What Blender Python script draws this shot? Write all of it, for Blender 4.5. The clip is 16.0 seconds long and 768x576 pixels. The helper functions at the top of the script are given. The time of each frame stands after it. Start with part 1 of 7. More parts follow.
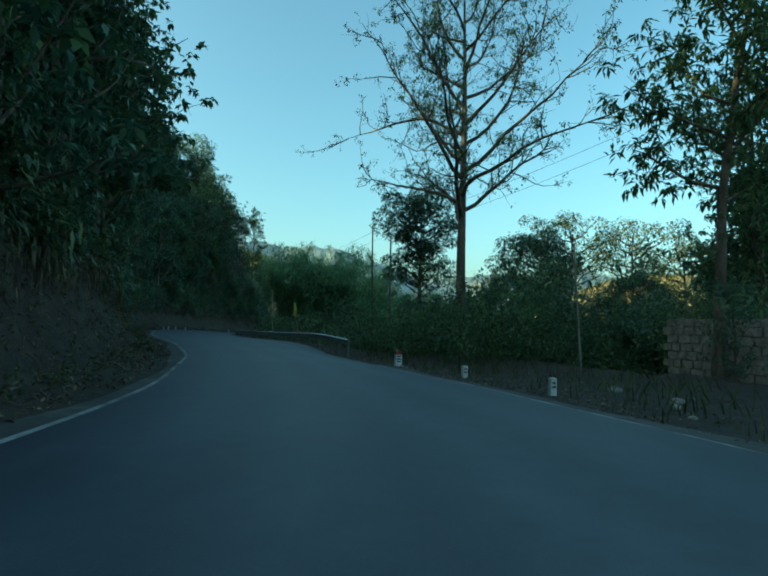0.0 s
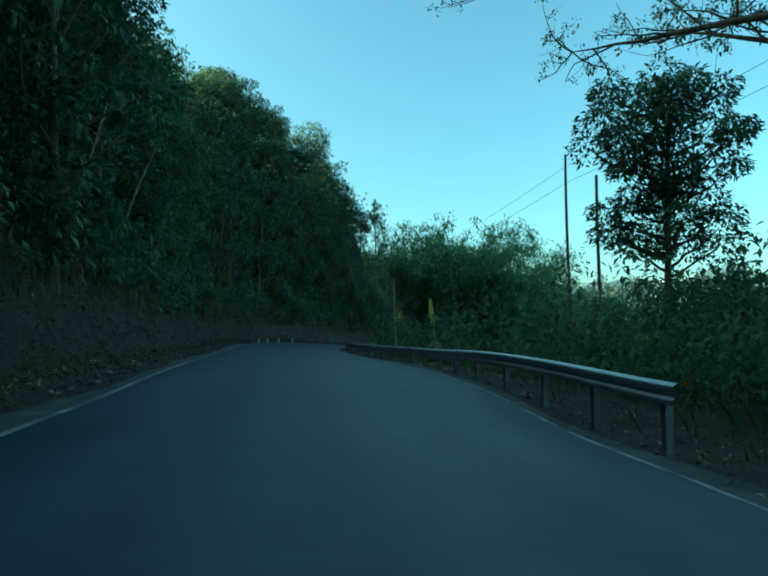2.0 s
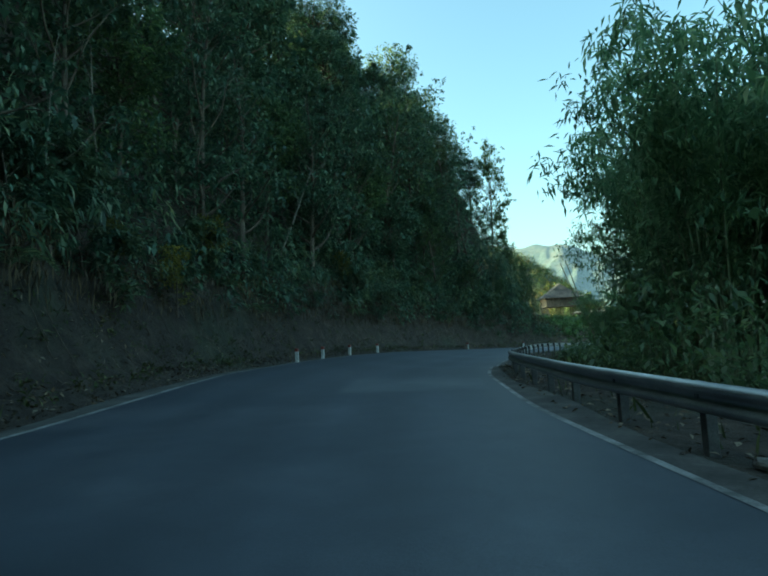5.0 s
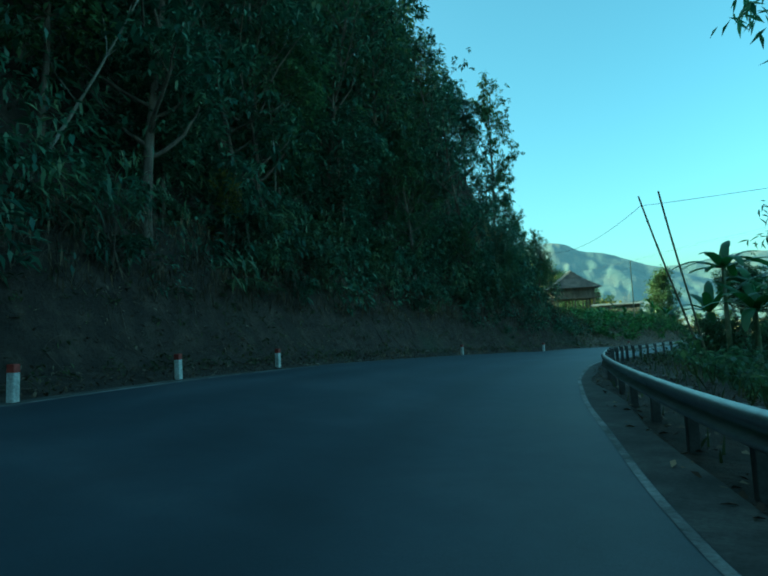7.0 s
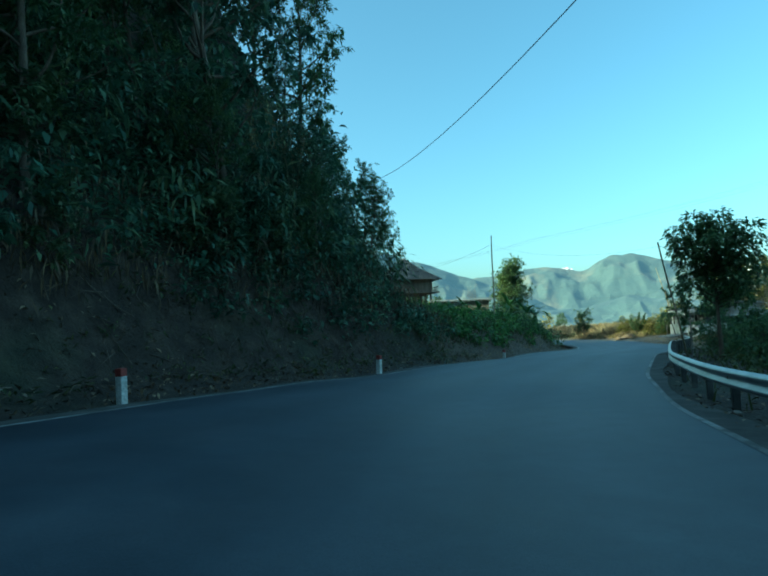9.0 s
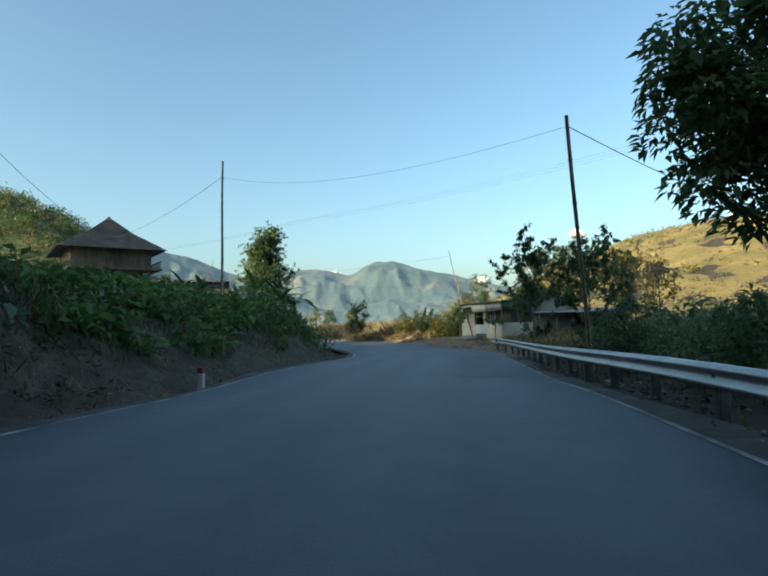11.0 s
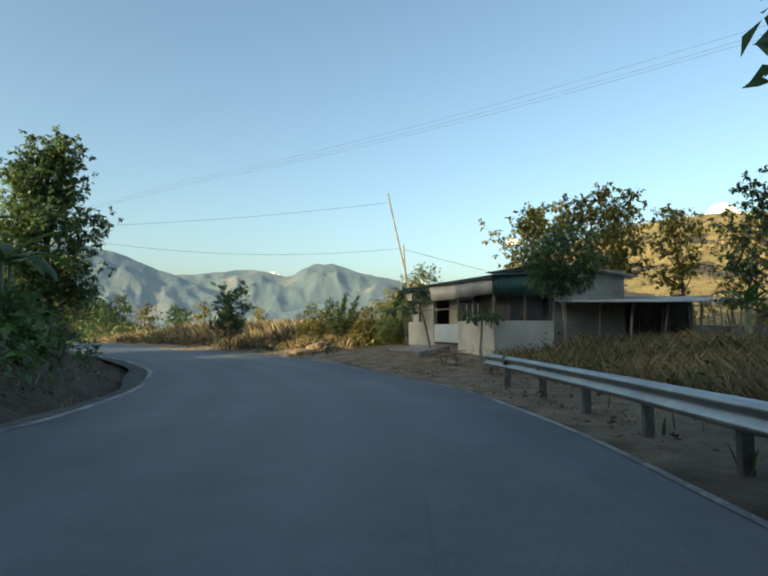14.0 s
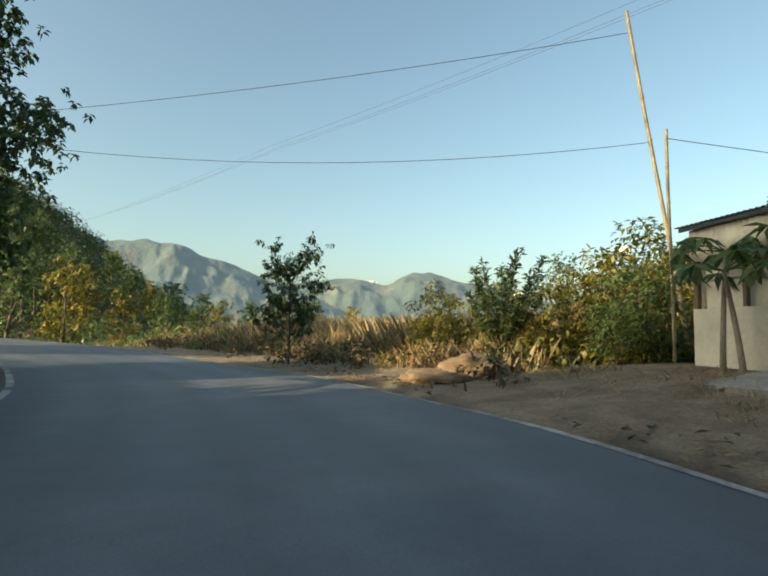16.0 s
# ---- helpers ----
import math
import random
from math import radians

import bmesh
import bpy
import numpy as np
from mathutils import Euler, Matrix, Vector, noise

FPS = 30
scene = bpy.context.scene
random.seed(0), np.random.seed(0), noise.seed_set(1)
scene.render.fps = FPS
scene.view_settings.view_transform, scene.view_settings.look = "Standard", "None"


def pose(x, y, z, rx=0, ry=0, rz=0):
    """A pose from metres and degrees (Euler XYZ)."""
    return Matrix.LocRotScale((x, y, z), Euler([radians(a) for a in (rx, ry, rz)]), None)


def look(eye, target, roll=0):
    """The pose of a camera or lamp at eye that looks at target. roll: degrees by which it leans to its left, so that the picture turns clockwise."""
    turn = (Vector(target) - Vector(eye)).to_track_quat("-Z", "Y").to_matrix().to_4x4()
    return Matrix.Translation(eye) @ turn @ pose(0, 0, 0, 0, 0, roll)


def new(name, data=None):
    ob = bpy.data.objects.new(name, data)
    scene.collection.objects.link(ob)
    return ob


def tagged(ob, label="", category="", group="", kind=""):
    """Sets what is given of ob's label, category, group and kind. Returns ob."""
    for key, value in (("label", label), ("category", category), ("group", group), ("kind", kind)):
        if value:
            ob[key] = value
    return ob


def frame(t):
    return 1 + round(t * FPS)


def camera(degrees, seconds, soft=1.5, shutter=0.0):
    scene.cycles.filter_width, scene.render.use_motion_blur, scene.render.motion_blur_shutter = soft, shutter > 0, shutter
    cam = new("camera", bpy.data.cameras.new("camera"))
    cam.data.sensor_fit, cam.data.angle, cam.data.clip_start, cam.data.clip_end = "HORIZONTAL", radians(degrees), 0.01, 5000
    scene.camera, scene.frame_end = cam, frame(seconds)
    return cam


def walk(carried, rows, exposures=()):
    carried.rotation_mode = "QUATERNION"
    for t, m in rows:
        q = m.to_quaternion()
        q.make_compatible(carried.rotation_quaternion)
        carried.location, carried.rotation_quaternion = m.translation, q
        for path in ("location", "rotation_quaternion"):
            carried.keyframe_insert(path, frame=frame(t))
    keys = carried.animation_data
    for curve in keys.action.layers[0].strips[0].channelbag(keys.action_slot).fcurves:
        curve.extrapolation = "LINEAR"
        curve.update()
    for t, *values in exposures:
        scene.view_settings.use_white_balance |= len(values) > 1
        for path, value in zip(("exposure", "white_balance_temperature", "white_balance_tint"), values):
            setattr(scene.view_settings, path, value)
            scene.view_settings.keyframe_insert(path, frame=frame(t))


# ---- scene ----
cam = camera(69.0, 16.0, soft=2.0)

PATH = [
    (0, (-0.669, -1.072, 1.979), (-0.652, 0.923, 2.113), 1.4),
    (0.5, (-1.123, 5.047, 1.765), (-1.165, 7.041, 1.91), 1.7),
    (1, (-2.086, 10.652, 1.605), (-2.239, 12.64, 1.762), 1.9),
    (1.5, (-3.334, 15.774, 1.606), (-3.621, 17.746, 1.768), 1.9),
    (2, (-4.485, 20.841, 1.813), (-4.914, 22.788, 1.976), 0.7),
    (2.5, (-5.993, 26.824, 1.917), (-6.537, 28.74, 2.091), -0.2),
    (3, (-7.766, 32.192, 1.951), (-8.398, 34.083, 2.12), -0.9),
    (3.5, (-9.664, 37.451, 1.947), (-10.363, 39.318, 2.112), -1.7),
    (4, (-11.58, 42.581, 1.84), (-12.319, 44.431, 2.011), -2.4),
    (4.5, (-13.62, 47.355, 1.766), (-14.376, 49.199, 1.937), -2.7),
    (4.7, (-14.549, 49.344, 1.751), (-15.304, 51.188, 1.921), -2.9),
    (6.8, (-20.366, 70.471, 1.646), (-21.116, 72.318, 1.807), -2.4),
    (7, (-21.122, 72.864, 1.475), (-21.847, 74.721, 1.639), -2.9),
    (7.5, (-22.713, 78.847, 1.261), (-23.351, 80.736, 1.42), -3.8),
    (8, (-23.696, 84.747, 1.145), (-24.224, 86.669, 1.306), -4.1),
    (8.5, (-24.234, 91.327, 1.074), (-24.61, 93.284, 1.246), -3.6),
    (9, (-24.197, 98.067, 1.036), (-24.318, 100.057, 1.188), -2.4),
    (9.5, (-23.348, 104.132, 0.852), (-23.187, 106.12, 0.994), -2.1),
    (10, (-22.207, 109.445, 0.614), (-21.808, 111.4, 0.749), -1.2),
    (10.2, (-21.707, 111.336, 0.536), (-21.239, 113.276, 0.669), -1.0),
    (12.3, (-15.216, 126.204, 0.679), (-14.369, 128.011, 0.804), -1.2),
    (12.5, (-14.482, 127.455, 0.577), (-13.62, 129.255, 0.705), -0.8),
    (13, (-12.907, 130.53, 0.477), (-12.017, 132.316, 0.606), -0.7),
    (13.5, (-11.329, 133.788, 0.352), (-10.436, 135.573, 0.488), -0.2),
    (14, (-9.764, 137.33, 0.22), (-8.892, 139.125, 0.357), -0.1),
    (14.5, (-8.403, 140.97, 0.124), (-7.574, 142.785, 0.261), -0.1),
    (15, (-7.145, 144.785, 0.01), (-6.385, 146.629, 0.154), 0.3),
    (15.5, (-6.201, 148.512, -0.092), (-5.537, 150.392, 0.064), 0.9),
    (16, (-5.695, 152.132, -0.157), (-5.148, 154.049, 0.01), 0.9),
]
EXPOSURES = [
    (0.0, 1.10, 6000, -36), (0.5, 1.18, 5600, -52), (2.0, 1.28, 5550, -48), (3.0, 1.40, 6350, -24), (4.0, 1.68, 6900, -22), (4.7, 1.76, 6800, -26),
    (6.8, 1.30, 5200, -54), (8.0, 1.26, 5000, -60), (8.6, 1.20, 5000, -56), (9.5, 1.08, 5600, -16), (10.2, 1.00, 6100, -10),
    (12.3, 0.92, 6600, -4), (14.5, 0.94, 7200, -4), (16.0, 0.96, 7800, -6),
]
walk(cam, [(t, look(eye, target, roll)) for t, eye, target, roll in PATH], EXPOSURES)

# ---------------------------------------------------------------- world and light
SUN_EL, SUN_AZ = 20.0, 255.0          # degrees; azimuth clockwise from +y: low sun behind the wooded slope
world = bpy.data.worlds.new("evening_sky")
scene.world = world
world.use_nodes = True
wn = world.node_tree.nodes
wn.clear()
w_out, w_bg, w_sky = wn.new("ShaderNodeOutputWorld"), wn.new("ShaderNodeBackground"), wn.new("ShaderNodeTexSky")
w_sky.sky_type, w_sky.sun_disc = 'NISHITA', False
w_sky.sun_elevation, w_sky.sun_rotation = radians(SUN_EL), radians(SUN_AZ)
w_sky.air_density, w_sky.dust_density, w_sky.ozone_density = 1.0, 3.2, 2.0
w_bg.inputs["Strength"].default_value = 0.15
world.node_tree.links.new(w_sky.outputs[0], w_bg.inputs["Color"])
world.node_tree.links.new(w_bg.outputs[0], w_out.inputs["Surface"])
sun_data = bpy.data.lights.new("sun", 'SUN')
sun_data.energy, sun_data.angle, sun_data.color = 4.4, radians(0.53), (1.0, 0.80, 0.55)
sun = new("sun", sun_data)
_a, _e = radians(SUN_AZ), radians(SUN_EL)
SUN_DIR = Vector((math.sin(_a) * math.cos(_e), math.cos(_a) * math.cos(_e), math.sin(_e)))
sun.matrix_world = look(SUN_DIR * 400, (0, 0, 0))
tagged(sun, "low warm evening sun", "sun", kind="structure")

# ---------------------------------------------------------------- the plan
LEFT = [(-3.6, -40), (-4.2, -20), (-4.5, -6), (-5.1, 5.0), (-6.3, 13), (-8.5, 22), (-11.8, 30), (-15.3, 37.5), (-18.8, 45), (-22.4, 53),
        (-25.7, 61), (-28.5, 69), (-30.1, 76.5), (-30.9, 84), (-31.1, 91), (-30.8, 99), (-29.8, 106), (-28.0, 112.5), (-25.2, 118.5),
        (-22.3, 124.5), (-19.2, 131), (-16.4, 137), (-13.6, 142.5), (-10.8, 147.5), (-9.15, 153), (-8.55, 158), (-9.15, 163), (-11.2, 169),
        (-15.2, 176), (-21.5, 184), (-31, 192), (-44, 200), (-70, 212), (-120, 230)]
RIGHT = [(5.4, -40), (5.3, -20), (5.0, -4), (4.5, 5), (3.7, 10), (2.7, 14), (1.35, 18), (-0.65, 23), (-2.4, 27.5), (-4.0, 32), (-6.6, 38),
         (-9.05, 44), (-11.6, 49.5), (-14.3, 55.5), (-17.1, 62), (-19.4, 69.5), (-20.7, 77), (-21.5, 84), (-21.9, 90), (-21.7, 96.5),
         (-20.9, 103), (-19.5, 109), (-17.4, 115.5), (-14.8, 121.5), (-11.9, 128), (-9.0, 133.5), (-6.3, 138.5), (-4.0, 143), (-2.5, 148),
         (-1.85, 152.5), (-2.2, 157.5), (-2.9, 161.2), (-3.9, 165.4), (-6.6, 173), (-10.8, 182), (-16.5, 192.5), (-27.5, 203), (-41, 212), (-68, 224), (-118, 242)]
# heights of the road and its edges
LEVEL = np.array([
    (-0.6, -30, 1.4), (-0.7, -1, 0.73), (-1.1, 5, 0.51), (-2.1, 10.7, 0.36), (-3.3, 15.8, 0.36), (-4.5, 20.8, 0.56), (-6.0, 26.8, 0.67),
    (-7.8, 32.2, 0.70), (-9.7, 37.5, 0.70), (-11.6, 42.6, 0.59), (-14.5, 49.3, 0.50), (-17.6, 60, 0.45), (-20.4, 70.5, 0.38),
    (-22.7, 78.8, 0.02), (-23.7, 84.7, -0.10), (-24.2, 91.3, -0.18), (-24.2, 98, -0.21), (-23.3, 104.1, -0.40), (-22.2, 109.4, -0.62),
    (-19, 118, -0.66), (-15.2, 126.2, -0.60), (-12.9, 130.5, -0.77), (-11.3, 133.8, -0.90), (-9.8, 137.3, -1.03), (-8.4, 141, -1.13),
    (-7.1, 144.8, -1.24), (-6.2, 148.5, -1.34), (-5.7, 152.1, -1.41),
    (-28.5, 69, 0.70), (-29.9, 75, 0.69), (-31.1, 82, 0.63), (-31.6, 87, 0.55), (-31.7, 92.5, 0.43), (-31.5, 96, 0.32), (-31.1, 100, 0.18), (-30.5, 104, 0.04), (-28, 112.5, -0.27),
    (-30.7, 79.6, 0.65), (-31.4, 84.5, 0.60), (-31.8, 89.8, 0.50), (-29.7, 108.2, -0.10), (-25.7, 118, -0.50), (-19.1, 133, -0.87),
    (0.2, 26.6, 0.05), (2.5, 20, 0.19), (4.2, 14.6, 0.28), (-2.4, 30, 0.12), (-3.3, 147.3, -1.15), (-6, 160, -1.30), (-9, 168, -1.15),
    (-16, 180, -0.95), (-30, 196, -0.75), (-80, 220, 0.5), (0, 164, -1.05), (3, 161, -0.55), (8, 152, -0.6), (14, 146, -0.7)])


def resample(points, step):
    """The polyline through points, smoothed and cut into even steps."""
    p = np.array(points, float)
    t = np.r_[0, np.cumsum(np.hypot(*np.diff(p, axis=0).T))]
    u = np.linspace(0, t[-1], int(t[-1] / step) + 1)
    q = np.stack([np.interp(u, t, p[:, k]) for k in (0, 1)], 1)
    n = max(3, int(5 / step) | 1)
    kern = np.hanning(n + 2)[1:-1]
    kern /= kern.sum()
    pad = np.concatenate([2 * q[0] - q[n // 2:0:-1], q, 2 * q[-1] - q[-2:-n // 2 - 1:-1]])
    return np.stack([np.convolve(pad[:, k], kern, "valid") for k in (0, 1)], 1)


LEFT_LINE, RIGHT_LINE = resample(LEFT, 1.0), resample(RIGHT, 1.0)


def level(x, y):
    """Height of the road's own surface, carried on sideways."""
    x, y = np.atleast_1d(np.asarray(x, float)).ravel(), np.atleast_1d(np.asarray(y, float)).ravel()
    out = np.empty(len(x))
    for a in range(0, len(x), 40000):
        d2 = (x[a:a + 40000, None] - LEVEL[:, 0]) ** 2 + (y[a:a + 40000, None] - LEVEL[:, 1]) ** 2
        w = 1 / (d2 + 13) ** 2
        out[a:a + 40000] = (w * LEVEL[:, 2]).sum(1) / w.sum(1)
    return out


def side(line, x, y):
    """Distance from a polyline, positive to the right of its way."""
    p = line[::2]
    a, b = p[:-1], p[1:]
    d = b - a
    n2 = (d * d).sum(1)
    out = np.empty(len(x))
    for k in range(0, len(x), 10000):
        px, py = x[k:k + 10000, None], y[k:k + 10000, None]
        t = np.clip(((px - a[:, 0]) * d[:, 0] + (py - a[:, 1]) * d[:, 1]) / n2, 0, 1)
        ex, ey = px - a[:, 0] - t * d[:, 0], py - a[:, 1] - t * d[:, 1]
        r = ex * ex + ey * ey
        m = r.argmin(1)
        i = np.arange(len(m))
        cross = d[m, 0] * ey[i, m] - d[m, 1] * ex[i, m]
        out[k:k + 10000] = np.sqrt(r[i, m]) * np.where(cross > 0, -1, 1)
    return out


def step01(x, a, b):
    t = np.clip((x - a) / (b - a), 0, 1)
    return t * t * (3 - 2 * t)


def wave(x, y, size, seed=0):
    """Cheap smooth noise in -1..1 from a few turned sines."""
    out = 0
    for k in range(5):
        a = seed * 1.7 + k * 2.399
        f = (0.6 + 0.35 * k) * 6.283 / size
        out = out + np.sin(f * (x * math.cos(a) + y * math.sin(a)) + seed * 5.1 + k * 1.3) / (1 + 0.5 * k)
    return out / 2.9


def share(x, y):
    """0 beside the wooded slope, 1 beside the low terrace."""
    # Past x = -46 the unseen hill is cut back to let the sun in.
    return step01(y + np.where(x < -25, 1.25, 0.35) * (np.maximum(x, -42) + 25) + 0.9 * np.maximum(-46 - x, 0), 121, 134)


def lay(x, y):
    """Height of the ground beside the road, and the distances outside its left and right edges."""
    x, y = np.atleast_1d(np.asarray(x, float)).ravel(), np.atleast_1d(np.asarray(y, float)).ravel()
    base = level(x, y)
    dl, dr = -side(LEFT_LINE, x, y), side(RIGHT_LINE, x, y)
    d = np.maximum(dl, 0)
    # wooded slope beside the first two thirds; a low bank with a terrace behind it further on
    # Past d = 42 the unseen slope drops so the sun clears it.
    steep = 0.3 * step01(d, 0.6, 2.0) + 2.9 * step01(d, 1.9, 3.9) + 1.3 * np.maximum(d - 3.6, 0) - 0.95 * np.maximum(d - 24, 0) - 0.8 * np.maximum(d - 42, 0) + 0.4 * np.maximum(d - 130, 0)
    steep = steep + 0.14 * np.clip(d - 6, 0, 22) * step01(y, 40, 75)
    steep = steep + (0.5 * wave(x, y, 9, 1) + 1.6 * wave(x, y, 30, 2)) * step01(d, 3, 14)
    low = -0.25 * step01(d, 0.2, 0.7) + 0.35 * step01(d, 0.9, 1.4) + 2.1 * step01(d, 1.2, 4.8) + 0.19 * np.maximum(d - 4, 0) - 0.05 * np.maximum(d - 30, 0) - 0.1 * np.maximum(d - 120, 0)
    low = low + 0.25 * wave(x, y, 7, 3) * step01(d, 1.2, 5)
    along = share(x, y)
    # the bank dies out where the road bends away
    fade = 1 - 0.8 * step01(y + np.where(x < -17, 0.9, 0.0) * (x + 17) + 2, 161, 173)
    zl = steep * (1 - along) + low * fade * along
    r = np.maximum(dr, 0)
    fall = -0.12 * step01(r, 0.3, 1.5) - 0.42 * np.maximum(r - 3.0, 0) + 0.36 * np.maximum(r - 24, 0) + 0.06 * np.maximum(r - 90, 0)
    shelf = 0.03 * step01(r, 1.0, 4.0) + 0.0 * r
    along_r = step01(y, 128, 142)
    zr = fall * (1 - along_r) + shelf * along_r + (0.18 - 0.12 * along_r) * wave(x, y, 6, 4) * step01(r, 1.5, 6)
    # first stretch: verge stays level further out
    first = 1 - step01(y, 34, 50)
    zr = zr + first * (0.42 * np.clip(r - 3.0, 0, 9))
    # sunlit hill beyond the sheds
    hill = step01(dr, 5, 45) * (30 * np.exp(-(((x - 112) / 56) ** 2 + ((y - 238) / 80) ** 2)) + 38 * np.exp(-(((x + 78) / 58) ** 2 + ((y - 290) / 60) ** 2))) * (dr > 0)
    past = np.maximum(y - 172 - 0.4 * np.minimum(x, 0), 0) * (dr > 0)
    away = -0.10 * np.clip(past - 16, 0, 90) * step01(x, -50, -8)
    z = base + np.where(dl > 0, zl, 0) + np.where(dr > 0, zr + hill + away, 0)
    far = step01(np.hypot(x + 10, y - 90), 300, 900)
    z = z * (1 - far) - 22 * far
    return z, dl, dr


def ground_at(x, y):
    return float(lay([x], [y])[0][0])


# ---------------------------------------------------------------- materials
def material(name):
    m = bpy.data.materials.new(name)
    m.use_nodes = True
    t = m.node_tree
    b = t.nodes["Principled BSDF"]
    return m, t.nodes, t.links, b


def ramp(nodes, links, source, stops):
    r = nodes.new("ShaderNodeValToRGB")
    while len(r.color_ramp.elements) < len(stops):
        r.color_ramp.elements.new(0.5)
    for e, (p, c) in zip(r.color_ramp.elements, stops):
        e.position, e.color = p, (*c, 1)
    links.new(source, r.inputs[0])
    return r.outputs[0]


def noise_at(nodes, links, scale, detail=4.0, rough=0.6, stretch=None, world_space=True):
    n = nodes.new("ShaderNodeTexNoise")
    n.inputs["Scale"].default_value, n.inputs["Detail"].default_value, n.inputs["Roughness"].default_value = scale, detail, rough
    src = nodes.new("ShaderNodeNewGeometry").outputs["Position"] if world_space else nodes.new("ShaderNodeTexCoord").outputs["Object"]
    if stretch:
        mp = nodes.new("ShaderNodeMapping")
        mp.inputs["Scale"].default_value = stretch
        links.new(src, mp.inputs[0])
        src = mp.outputs[0]
    links.new(src, n.inputs["Vector"])
    return n.outputs["Fac"]


def mix_colour(nodes, links, fac, a, b, mode='MIX'):
    m = nodes.new("ShaderNodeMix")
    m.data_type, m.blend_type = 'RGBA', mode
    for sock, v in ((m.inputs["Factor"], fac), (m.inputs["A"], a), (m.inputs["B"], b)):
        if isinstance(v, (int, float)):
            sock.default_value = v
        elif isinstance(v, tuple):
            sock.default_value = (*v, 1)
        else:
            links.new(v, sock)
    return m.outputs["Result"]


def bump(nodes, links, b, height, strength, distance):
    n = nodes.new("ShaderNodeBump")
    n.inputs["Strength"].default_value, n.inputs["Distance"].default_value = strength, distance
    links.new(height, n.inputs["Height"])
    links.new(n.outputs[0], b.inputs["Normal"])


def rough_stuff(name, dark, mid, light, scale=2.0, fine=30.0, roughness=0.9, relief=0.5, depth=0.03, stretch=None, metal=0.0, grain=0.8):
    """Noise-mottled matt surface at two scales."""
    m, n, l, b = material(name)
    big, small = noise_at(n, l, scale, 5, 0.6, stretch), noise_at(n, l, fine, 4, 0.7, stretch)
    c1 = ramp(n, l, big, [(0.3, dark), (0.52, mid), (0.75, light)])
    c2 = ramp(n, l, small, [(0.3, (0.55, 0.55, 0.55)), (0.7, (1.25, 1.25, 1.25))])
    l.new(mix_colour(n, l, grain, c1, c2, 'MULTIPLY'), b.inputs["Base Color"])
    b.inputs["Roughness"].default_value, b.inputs["Metallic"].default_value = roughness, metal
    bump(n, l, b, small, relief, depth)
    return m


def leaf_material(name, dark, mid, light, translucent=0.35, roughness=0.5):
    """Leaves that differ one from the next, and let some light through."""
    m, n, l, b = material(name)
    geo = n.new("ShaderNodeNewGeometry")
    c = ramp(n, l, geo.outputs["Random Per Island"], [(0.0, dark), (0.55, mid), (1.0, light)])
    big = noise_at(n, l, 0.45, 3, 0.55)
    c = mix_colour(n, l, 0.75, c, ramp(n, l, big, [(0.3, (0.45, 0.52, 0.5)), (0.5, (0.95, 0.97, 0.95)), (0.72, (1.6, 1.45, 1.15))]), 'MULTIPLY')
    l.new(c, b.inputs["Base Color"])
    b.inputs["Roughness"].default_value = roughness
    b.inputs["Specular IOR Level"].default_value = 0.5
    tr = n.new("ShaderNodeBsdfTranslucent")
    l.new(c, tr.inputs["Color"])
    mx = n.new("ShaderNodeMixShader")
    mx.inputs[0].default_value = translucent
    l.new(b.outputs[0], mx.inputs[1])
    l.new(tr.outputs[0], mx.inputs[2])
    l.new(mx.outputs[0], n["Material Output"].inputs["Surface"])
    return m


